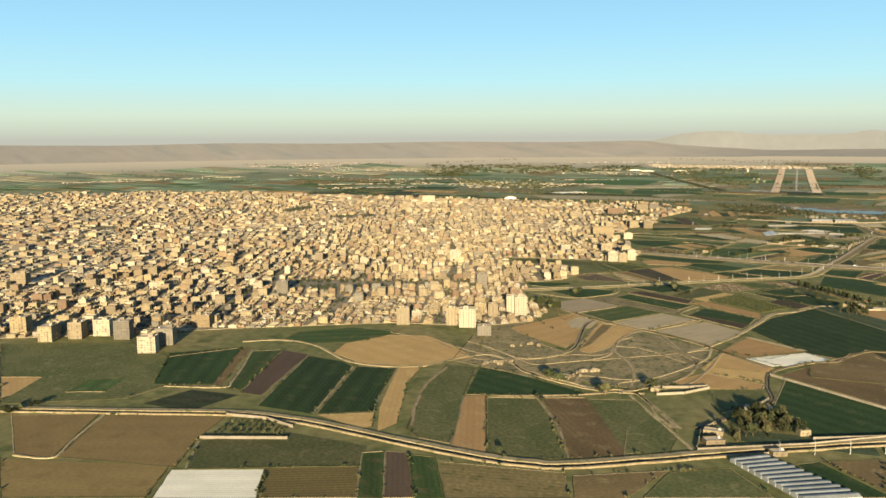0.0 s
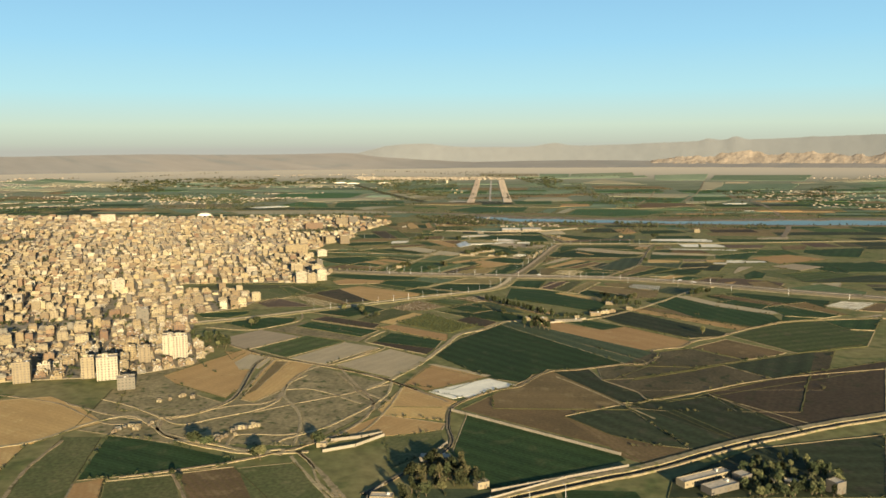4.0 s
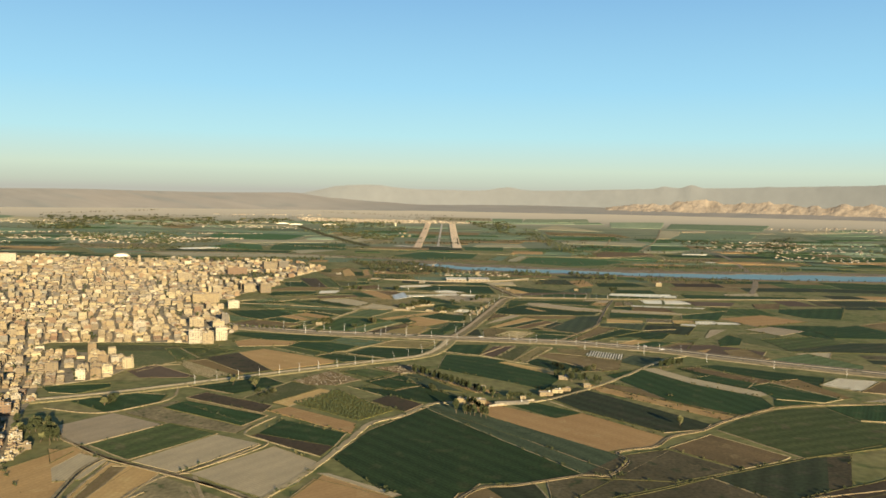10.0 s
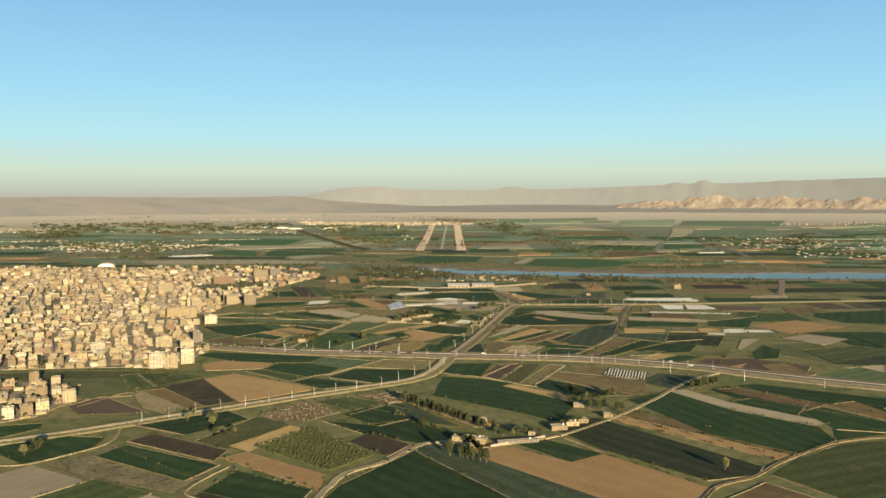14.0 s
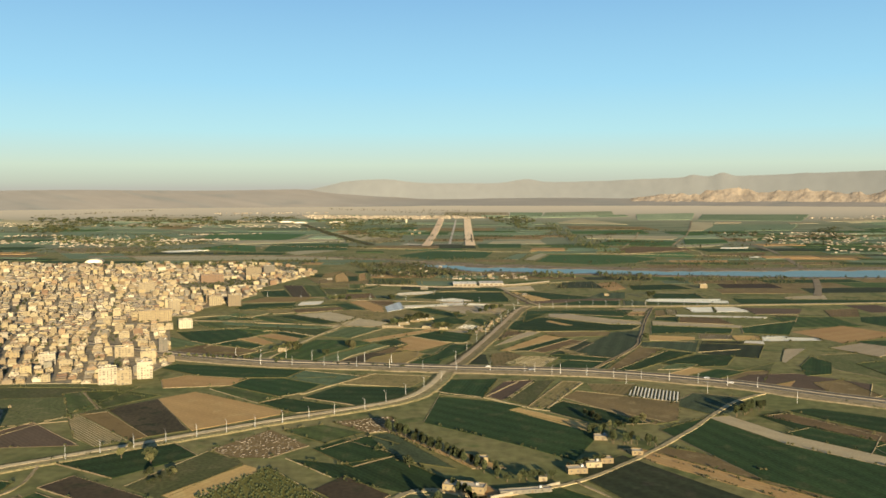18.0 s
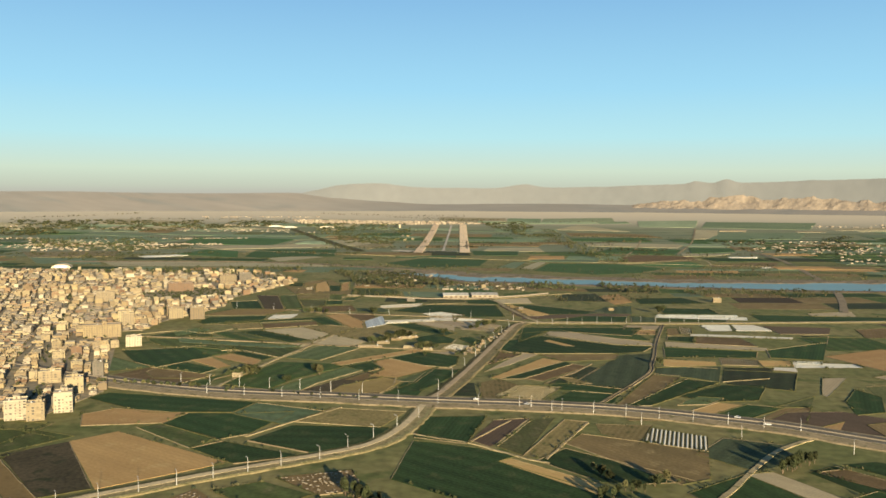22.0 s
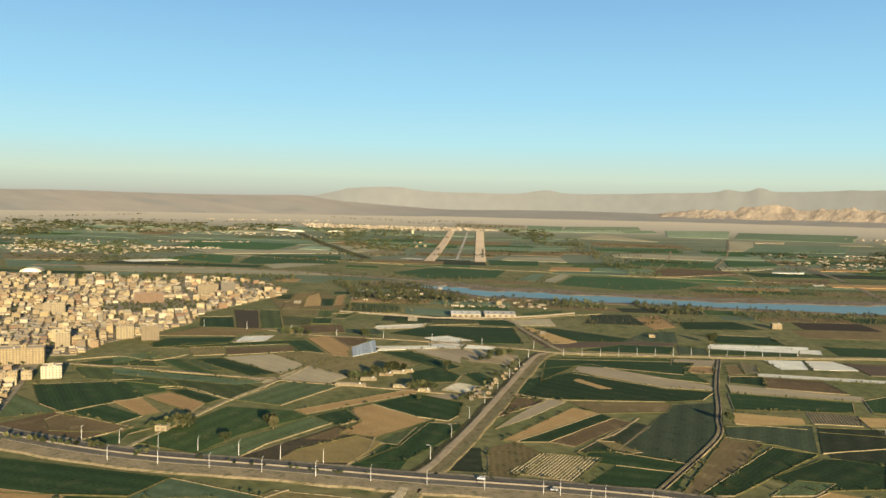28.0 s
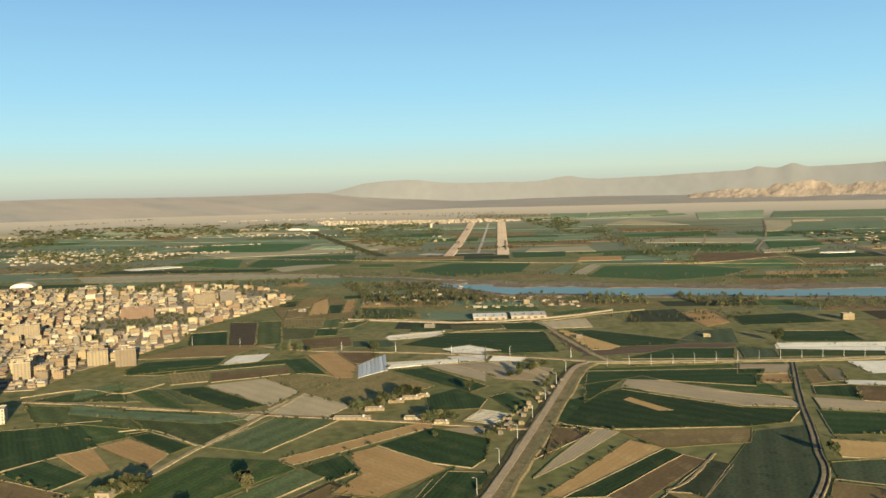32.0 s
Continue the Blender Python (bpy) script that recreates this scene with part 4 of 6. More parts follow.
plot("orchard", (-113, 982), (-83, 1032), (-25, 966), (-49, 933))
plot("soil", (-129, 981), (-98, 1034), (-85, 1026), (-113, 970))
plot("crop", (-227, 1036), (-159, 1076), (-134, 1051), (-169, 1007))
plot("crop", (-296, 969), (-262, 1003), (-224, 998), (-223, 971), (-249, 936))
plot("umber", (-47, 994), (-33, 1018), (-2, 988), (-16, 962))
plot("crop", (-345, 1016), (-290, 1034), (-284, 1018), (-302, 993), (-328, 996))
plot("meadow", (228, 934), (260, 970), (298, 1000), (342, 1012), (353, 968), (375, 964), (342, 899), (269, 868))
plot("brown", (179, 883), (219, 920), (260, 870), (250, 860), (217, 841))
plot("fallow", (105, 816), (143, 864), (177, 880), (215, 839), (168, 813))
plot("crop", (344, 1012), (409, 1030), (377, 968), (355, 971))
plot("mulch", (385, 1034), (420, 1052), (411, 1034))
plot("bars", (375, 1099), (405, 1131), (442, 1121), (402, 1074))
plot("brown", (443, 1120), (454, 1119), (427, 1065), (403, 1073))
plot("crop", (304, 1087), (327, 1103), (372, 1043), (349, 1027), (311, 1036))
plot("tilled", (329, 1107), (362, 1122), (382, 1047), (373, 1043))
plot("moss", (100, 1036), (137, 1064), (228, 949), (218, 933), (185, 922), (130, 981))
plot("pale", (356, 1211), (428, 1261), (462, 1197), (446, 1163), (379, 1189))
plot("crop", (347, 1336), (373, 1380), (383, 1354), (363, 1304), (338, 1295))
plot("brown", (333, 1268), (364, 1281), (372, 1225), (334, 1205))
plot("mulch", (410, 1429), (456, 1459), (489, 1425), (441, 1383))
plot("soil", (405, 1527), (483, 1572), (527, 1511), (436, 1456))
plot("crop", (500, 1439), (587, 1487), (610, 1421), (586, 1376), (505, 1375))
plot("brown", (591, 1488), (672, 1543), (616, 1433))
plot("meadow", (405, 1351), (477, 1381), (514, 1343), (413, 1279))
plot("moss", (404, 1277), (513, 1340), (572, 1348), (533, 1272), (443, 1271))
plot("crop", (169, 1310), (239, 1410), (264, 1398), (189, 1313))
plot("crop", (218, 1346), (262, 1387), (302, 1390), (278, 1335), (237, 1327))
plot("pale", (217, 1326), (232, 1344), (253, 1341), (234, 1319), (209, 1315))
plot("shade", (220, 1456), (285, 1470), (264, 1399), (244, 1414), (214, 1424))
plot("moss", (287, 1464), (334, 1465), (314, 1417), (267, 1400))
plot("film", (-98, 1853), (-39, 1882), (-38, 1899), (-96, 1869))
plot("film", (-70, 1702), (-9, 1729), (-10, 1743), (-69, 1718))
plot("film", (-30, 1792), (-5, 1810), (28, 1781), (-14, 1775))
plot("mulch", (-14, 1718), (11, 1730), (64, 1665), (50, 1659))
plot("mulch", (18, 1729), (36, 1734), (73, 1686), (66, 1672))
plot("bars", (11, 1537), (21, 1566), (45, 1554), (34, 1528))
plot("meadow", (-168, 2085), (-110, 2070), (-85, 2030), (-120, 1985), (-152, 1990))

TOWN = [(-2610, 1956), (-1754, 834), (-960, 563), (-716, 525), (-607, 590), (-526, 652), (-391, 736), (-301, 757), (-262, 797), (-263, 842), (-305, 898), (-325, 960),
        (-346, 1012), (-305, 1052), (-299, 1105), (-322, 1150), (-362, 1168), (-425, 1172), (-455, 1200), (-440, 1222), (-341, 1236), (-268, 1240), (-257, 1325), (-376, 1616), (-351, 1624), (-354, 1694), (-334, 1763), (-321, 1839), (-340, 1932), (-310, 2069), (-297, 2140), (-303, 2230), (-360, 2310),
        (-480, 2352), (-1000, 2365), (-1420, 2370), (-1870, 2370), (-2300, 2220)]


def flat(name, pts, z0, z1, material, label, category):
    g = Geo()
    g.loft([[(x, y, z0) for x, y in pts], [(x, y, z1) for x, y in pts]])
    return thing(name, g, [material], kind="structure", label=label, category=category)


flat("town_ground", TOWN, 0, 0.5, M_CITY, "dusty streets and yards of the town", "ground")


# ---- roads, canals, river ----
def smooth(pts, n=6):
    out = []
    for i in range(len(pts) - 1):
        p0, p1, p2, p3 = pts[max(i - 1, 0)], pts[i], pts[i + 1], pts[min(i + 2, len(pts) - 1)]
        for k in range(n):
            t = k / n
            out.append(tuple(0.5 * (2 * b + (c - a) * t + (2 * a - 5 * b + 4 * c - d) * t * t + (3 * b - a - 3 * c + d) * t ** 3) for a, b, c, d in zip(p0, p1, p2, p3)))
    return out + [pts[-1]]


def ribbon(g, pts, left, right, z, slope=0.0, m=0, wob=0.0):
    """A strip along pts from left to right of the line, with banks of the given width down to the soil."""
    rnd = random.Random(int(abs(pts[0][0] * 7 + pts[0][1])))
    rows = []
    for i, (x, y) in enumerate(pts):
        a, b = pts[max(i - 1, 0)], pts[min(i + 1, len(pts) - 1)]
        d = math.dist(a, b) or 1
        nx, ny = -(b[1] - a[1]) / d, (b[0] - a[0]) / d
        u, v = left + rnd.uniform(-wob, wob), right + rnd.uniform(-wob, wob)
        offs = [(u + slope, 0), (u, z), (v, z), (v - slope, 0)] if slope else [(u, z), (v, z)]
        up = ground_z(x, y)
        rows.append([(x + nx * o, y + ny * o, h + up + (.5 if up else 0)) for o, h in offs])
    for p, q in zip(rows, rows[1:]):
        for k in range(len(p) - 1):
            g.face([p[k], q[k], q[k + 1], p[k + 1]][::-1], m)


def lane(name, label, width, pts, material=M_VERGE, z=0.45, slope=0.2, wob=0.45):
    g = Geo()
    ribbon(g, smooth(list(pts), 9), width / 2, -width / 2, z, slope, wob=min(wob, width * .22))
    return thing(name, g, [material], kind="structure", label=label, category="road" if "road" in name else "track")


def main_road():
    pts = smooth([(-662, 1541), (-437, 1444), (-277, 1371), (-168, 1336), (-73, 1326), (15, 1316), (104, 1310), (175, 1298), (239, 1276), (279, 1258), (335, 1222), (396, 1190), (561, 1109), (763, 1001), (1189, 805)])
    g = Geo()
    ribbon(g, pts, 11.5, -22, .7, 2, 0, 1.2)
    thing("highway_verge", g, [M_VERGE], kind="structure", label="pale dirt verge of the highway embankment", category="road")
    for side in (1, -1):
        g = Geo()
        ribbon(g, pts, side * 4.9 + 3.5, side * 4.9 - 3.5, .92, 0.2)
        ob = thing("highway", g, [M_HIGHWAY], kind="structure", label="worn dark asphalt carriageway of a dual highway", category="road")
        for off in (3.1, -3.1):
            g = Geo()
            ribbon(g, pts, side * 4.9 + off + 0.1, side * 4.9 + off - 0.1, .95)
            thing("edge_line", g, [M_LINE], parent=ob)
    g = Geo()
    ribbon(g, pts, 0.45, -0.45, 1.5, 0.25)
    thing("median_barrier", g, [M_WALL], kind="structure", label="low concrete median barrier", category="barrier")


main_road()


def asphalt_road(width, pts, left, right):
    """A road on a low dirt embankment that reaches left and right of its middle, with a dark strip for ditch and shade
    at the narrow side.
    """
    p = smooth(list(pts))
    g = Geo()
    ribbon(g, p, left, -right, .62, 1.2, 0, 0.9)
    thing("road_verge", g, [M_ROADSIDE], kind="structure", label="pale dirt road embankment with dry grass", category="road")
    g = Geo()
    ribbon(g, p, width / 2, -width / 2, .74, 0.2)
    thing("road", g, [M_ROADTAN], kind="structure", label="narrow dusty road on a low embankment", category="road")
    # Ditch and the shade in it, painted as one dark strip.
    d = Geo()
    if left < right:
        ribbon(d, p, left + 4, left + 1.0, .22, .3, 0, .5)
    else:
        ribbon(d, p, -right - 1.0, -right - 4, .22, .3, 0, .5)
    thing("road_ditch", d, [M_BUND], kind="structure", label="dark strip beside the road for the ditch and its shade", category="ditch")
    w = Geo()
    o = -right + 2.4 if right > left else left - 2.4
    ribbon(w, p, o + .9, o - .9, .7, .1, 0, .7)
    thing("grass_strip", w, [M_DRYGRASS], kind="structure", label="strip of dry grass on the embankment", category="grass")


asphalt_road(4.6, [(16, 1326), (24, 1352), (43, 1441), (68, 1570), (92, 1695), (106, 1722)], 3.2, 11)
asphalt_road(5.2, [(10, 1300), (5, 1262), (-1, 1235), (-10, 1209), (-24, 1189), (-47, 1171), (-70, 1155), (-118, 1121), (-199, 1058), (-299, 985), (-429, 920)], 11, 3.6)
asphalt_road(5, [(106, 1725), (185, 1727), (282, 1731), (364, 1742), (500, 1761), (789, 1800), (1278, 1856)], 4.5, 5.5)
lane("road", "dirt road beside the poles", 6, [(117, 1728), (57, 1749), (-40, 1772), (-155, 1786), (-224, 1816)])
lane("road", "dirt road towards the depot", 5, [(129, 1729), (115, 1760), (97, 1827), (84, 1877), (71, 1936), (31, 2006)])
lane("farm_track", "pale farm track between fields", 4, [(-339, 1585), (-281, 1578), (-211, 1565), (-149, 1554), (-92, 1544), (-35, 1535), (41, 1520), (69, 1515)])
lane("farm_track", "straight farm track across the crops", 3.2, [(-172, 1336), (-157, 1423), (-148, 1476), (-135, 1528), (-120, 1607)])
lane("farm_track", "rutted dirt track between plots", 2.6, [(-238, 857), (-200, 827), (-143, 798), (-85, 758), (-32, 704)])
lane("farm_track", "broad rutted dirt track", 4.6, [(-100, 730), (-85, 758), (-65, 814), (-49, 881), (-39, 926), (-16, 952), (4, 988), (24, 997), (55, 984)], wob=0.8)
lane("farm_track", "track past the farmyard", 3.4, [(36, 982), (69, 995), (107, 1017), (149, 1062), (192, 1119), (244, 1197), (279, 1229)])
lane("farm_track", "footpath round the waste ground", 2, [(-208, 551), (-149, 580), (-100, 627), (-85, 685), (-100, 730)], wob=0.8)
lane("farm_track", "dirt track along the town edge", 3, [(-484, 611), (-453, 631), (-412, 625), (-356, 590), (-313, 591), (-289, 607), (-273, 641), (-253, 658), (-232, 643), (-203, 615), (-171, 600), (-143, 593), (-110, 598)])
lane("farm_track", "pale path between crop fields", 1.4, [(-346, 579), (-326, 516), (-310, 463)])
lane("farm_track", "pale path through waste ground", 2.2, [(-273, 606), (-268, 557), (-252, 505), (-236, 468)])
lane("farm_track", "pale path beside a green strip", 1.6, [(-456, 589), (-429, 540), (-411, 504), (-407, 488), (-451, 473)])
lane("farm_track", "rutted path between brown fields", 1.6, [(-179, 557), (-151, 511), (-127, 455)])
lane("farm_track", "rutted path to the grove", 1.8, [(-119, 590), (-90, 543), (-73, 516), (-62, 497)])
lane("farm_track", "path between ploughed plots", 1.6, [(-441, 404), (-421, 360), (-409, 335), (-434, 328)])
lane("farm_track", "footpath over the waste ground", 1.5, [(-292, 695), (-262, 679), (-231, 657)])
lane("farm_track", "footpath over the waste ground", 1.5, [(-119, 599), (-104, 579), (-94, 554), (-79, 532)])
lane("farm_track", "footpath over the waste ground", 2.0, [(-229, 654), (-220, 630), (-203, 615), (-171, 606), (-142, 593), (-132, 600), (-120, 601), (-113, 614)])
lane("farm_track", "footpath over the waste ground", 2.0, [(-81, 753), (-80, 721), (-85, 699)])
lane("farm_track", "footpath over the waste ground", 2.0, [(-85, 699), (-95, 674), (-108, 647), (-121, 630), (-131, 620), (-134, 613)])
lane("farm_track", "footpath over the waste ground", 1.5, [(-129, 775), (-112, 744), (-100, 719), (-85, 699)])
lane("farm_track", "footpath over the waste ground", 1.5, [(-163, 741), (-156, 709), (-137, 676), (-125, 636)])
lane("farm_track", "footpath over the waste ground", 2.0, [(-231, 657), (-209, 643), (-191, 657), (-168, 677), (-159, 700), (-163, 741), (-155, 770)])
lane("farm_track", "rough path beside the boundary wall", 2.2, [(-116, 598), (-94, 564), (-77, 532)])
lane("farm_track", "rutted dirt track between plots", 2.4, [(-253, 869), (-209, 832), (-158, 804), (-144, 797), (-99, 771), (-78, 752), (-59, 732)])
lane("farm_track", "pale field path", 1.8, [(-145, 801), (-126, 831), (-110, 866)])
lane("farm_track", "field path beside a ditch", 1.6, [(-196, 820), (-196, 784), (-194, 752), (-192, 723)])
lane("farm_track", "pale field path beside a dry ditch", 1.1, [(86, 769), (108, 740), (118, 719), (162, 745), (193, 766), (223, 782), (255, 795), (330, 820)])
lane("farm_track", "faint path across the fallow", 0.8, [(109, 771), (160, 801), (196, 825), (269, 867), (340, 905)], M_BUND)
lane("farm_track", "faint path across the fallow", 0.9, [(50, 777), (71, 745), (92, 709), (112, 675)])
lane("farm_track", "faint path across the fallow", 0.7, [(162, 743), (181, 705), (196, 670)], M_BUND)
lane("farm_track", "worn pale footpath over the waste ground", 1.5, [(-375, 699), (-320, 682), (-261, 641), (-228, 649), (-215, 627), (-164, 604), (-125, 592)], M_VERGE, 0.34, 0.3, 0.6)
lane("farm_track", "worn pale footpath over the waste ground", 1.9, [(-224, 650), (-192, 683), (-163, 699), (-163, 760), (-153, 796), (-135, 806)], M_VERGE, 0.34, 0.3, 0.6)
lane("farm_track", "worn pale footpath over the waste ground", 2.2, [(-134, 800), (-102, 732), (-75, 702)], M_VERGE, 0.34, 0.3, 0.6)
lane("farm_track", "worn pale footpath over the waste ground", 1.5, [(-159, 713), (-132, 662), (-122, 607)], M_VERGE, 0.34, 0.3, 0.6)
lane("farm_track", "worn pale footpath over the waste ground", 1.9, [(-168, 672), (-145, 693), (-116, 716), (-82, 748)], M_VERGE, 0.34, 0.3, 0.6)
lane("farm_track", "worn pale footpath over the waste ground", 2.2, [(-163, 728), (-137, 729), (-95, 696)], M_VERGE, 0.34, 0.3, 0.6)
lane("farm_track", "worn pale footpath over the waste ground", 1.5, [(-108, 608), (-84, 636), (-74, 691), (-71, 749)], M_VERGE, 0.34, 0.3, 0.6)
lane("farm_track", "worn pale footpath over the waste ground", 1.9, [(-110, 589), (-88, 556), (-74, 532)], M_VERGE, 0.34, 0.3, 0.6)
lane("farm_track", "worn pale footpath over the waste ground", 2.2, [(-312, 682), (-266, 659), (-228, 649)], M_VERGE, 0.34, 0.3, 0.6)
lane("farm_track", "worn pale footpath over the waste ground", 1.5, [(-164, 604), (-164, 625), (-135, 627), (-121, 633)], M_VERGE, 0.34, 0.3, 0.6)
lane("farm_track", "pale track round green plots", 1.6, [(-226, 1030), (-217, 989), (-230, 962), (-258, 935), (-306, 946)])
lane("farm_track", "pale path between plots", 1.2, [(-116, 938), (-128, 893), (-105, 866), (-143, 803)])
lane("farm_track", "farmyard path", 1.4, [(102, 1016), (131, 974)])
lane("farm_track", "pale field path", 1.4, [(49, 1208), (77, 1262)])
lane("farm_track", "pale field path", 1.4, [(97, 1174), (133, 1260)])
lane("farm_track", "bent field path", 1.6, [(8, 1224), (22, 1216), (49, 1204), (83, 1176), (99, 1167)])
lane("farm_track", "pale field path", 1.4, [(-103, 1208), (-83, 1242), (-52, 1289)])
lane("farm_track", "pale field path", 1.4, [(-249, 1155), (-289, 1210)])
lane("farm_track", "field path beside a ditch", 1.4, [(161, 1470), (139, 1426), (124, 1409)])
lane("farm_track", "straight path between crops", 1.2, [(-218, 1507), (-196, 1511), (-151, 1478)])
lane("farm_track", "pale path", 1.4, [(-346, 1598), (-308, 1625), (-269, 1612), (-249, 1645)])
lane("farm_track", "pale estate road", 3, [(-173, 1960), (-107, 1983), (-2, 1951), (71, 1963), (140, 2012), (199, 2046)])
lane("farm_track", "pale farm road over the plain", 5, [(579, 2976), (648, 3190), (725, 3425), (806, 3733), (887, 4044)])
lane("farm_track", "pale farm road along the fields", 4, [(316, 2741), (406, 2684), (591, 2798), (581, 2625)])
lane("farm_track", "pale field path", 3, [(-570, 3191), (-571, 3433), (-476, 3559)])
lane("farm_track", "pale field path", 3, [(-585, 2829), (-603, 2920), (-546, 3277)])
lane("farm_track", "pale track to the far bank", 6, [(418, 2866), (513, 3228), (578, 3532)], wob=0.4)
lane("farm_track", "long dirt road north of the river", 5, [(-1111, 3138), (-579, 2956), (-106, 2801), (302, 2685), (742, 2608)], wob=0.4)


lane("road", "straight road over the far plain, lined with trees", 11, [(814, 3385), (805, 2872), (736, 2456), (654, 2110), (560, 1850)], M_ASPHALT, wob=0.6)
lane("railway_bank", "dark embankment across the far plain", 16, [(-700, 3860), (-647, 3749), (-353, 3103), (-300, 2980)], M_BUND, 3.0, 6, 1.5)


def canal(pts, width, label):
    p = smooth(list(pts))
    for side, w in ((1, 1.05 * width), (-1, .3 * width)):
        g = Geo()
        o = side * width / 2
        a, b = (o + w, o) if side > 0 else (o, o - w)
        ribbon(g, p, a, b, .45 + .1 * width, .15 * width, 0, .1 * width)
        thing("canal_bank", g, [M_DIRT], kind="structure", label="raised pale dirt bank along the " + label, category="bank")
    g = Geo()
    ribbon(g, p, width / 2 + 0.6, -width / 2 - 0.6, 0.44)
    thing("canal", g, [M_WATER], kind="structure", label="still water painted dark with bank shade, of the " + label, category="water")


canal([(-833, 267), (-655, 331), (-516, 383), (-440, 411), (-365, 439), (-337, 445), (-295, 446), (-232, 439), (-174, 435), (-146, 437), (-125, 443), (-81, 472), (-38, 502), (47, 557),
       (94, 583), (149, 623), (189, 647), (233, 672), (308, 710), (462, 811)], 4.6, "irrigation canal")
canal([(150, 1315), (207, 1424), (221, 1476), (232, 1520), (250, 1600), (282, 1722)], 1.7, "ditch along the farm track")
canal([(-65, 537), (-50, 562), (-24, 611), (-28, 652), (-27, 694), (-1, 733), (20, 747), (30, 768), (45, 792), (66, 798), (84, 807), (111, 820), (127, 821), (140, 840), (145, 854), (141, 869), (153, 878), (171, 886), (189, 912), (216, 930), (240, 956), (267, 980), (297, 1003), (340, 1018), (420, 1030)], 1.15, "winding field ditch")
canal([(-230, 653), (-210, 663), (-195, 690), (-194, 718), (-202, 766), (-207, 802), (-204, 827)], 1.7, "field ditch by the town")

RIVER_N = [(-190, 2378), (-113, 2366), (-34, 2350), (33, 2303), (106, 2303), (192, 2266), (278, 2264), (388, 2234), (470, 2236), (570, 2236), (697, 2249), (900, 2262), (1171, 2258), (1656, 2188)]
RIVER_S = [(1649, 2099), (1167, 2140), (900, 2128), (645, 2125), (520, 2140), (354, 2162), (263, 2175), (183, 2183), (103, 2208), (18, 2218), (-29, 2269), (-110, 2338), (-190, 2372)]
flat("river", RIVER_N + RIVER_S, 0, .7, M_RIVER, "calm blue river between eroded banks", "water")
bank = smooth(RIVER_N, 5)
g = Geo()
ribbon(g, bank, 50, -2, 1.6, 6, 0, 12)
thing("river_bank", g, [M_BANK], kind="structure", label="eroded brown north bank of the river", category="bank")
g = Geo()
ribbon(g, smooth(RIVER_S[::-1], 5), 1, -14, 1.0, 5, 0, 5)
thing("river_bank", g, [M_BANK], kind="structure", label="grassy south bank of the river", category="bank")


lane("river_bank_track", "long pale eroded scarp above the river", 16, [(-950, 2560), (-835, 2572), (-550, 2606), (-375, 2570), (-274, 2524), (-203, 2494), (-91, 2440), (13, 2392)], M_BANK, 1.2, 3, 4)


# ---- airfield ----
def runway(x0, y0, x1, y1, width, label):
    g = Geo()
    ribbon(g, [(x0 + (x1 - x0) * i / 20, y0 + (y1 - y0) * i / 20) for i in range(21)], width / 2, -width / 2, 1.4, 1)
    ob = thing("runway", g, [M_RUNWAY], kind="structure", label=label, category="runway")
    d = math.dist((x0, y0), (x1, y1))
    ux, uy = (x1 - x0) / d, (y1 - y0) / d
    for k in range(int(d / 60)):
        g = Geo()
        s = 60 + k * 60
        ribbon(g, [(x0 + ux * s, y0 + uy * s), (x0 + ux * (s + 28), y0 + uy * (s + 28))], 0.5, -0.5, 1.55)
        thing("centre_line", g, [M_LINE], parent=ob)


runway(-136, 2940, -165, 4189, 24, "pale concrete runway, the older of two")
runway(-6, 2955, -52, 4212, 28, "pale concrete runway with dark tyre marks")
g = Geo()
ribbon(g, [(-5 - 10 * k / 8, 3110 + 330 * k / 8) for k in range(9)], 3, -3, 1.5)
thing("tyre_marks", g, [M_ASPHALT], kind="structure", label="dark tyre marks on the runway", category="runway")
lane("taxiway", "narrow concrete taxiway between runways", 7, [(-70, 3021), (-82, 3439), (-99, 4155)], M_CONCRETE, wob=0)
lane("taxiway", "narrow concrete taxiway across the airfield", 7, [(-140, 3021), (-70, 3027), (-8, 3012)], M_CONCRETE, wob=0)
lane("taxiway", "concrete apron beside the hangars", 40, [(-208, 3032), (-151, 2997)], M_CONCRETE, wob=0)

# ---- fields further off, laid out by chance in strips ----
WET = [(x, y + 55) for x, y in RIVER_N] + [(x, y - 18) for x, y in RIVER_S]


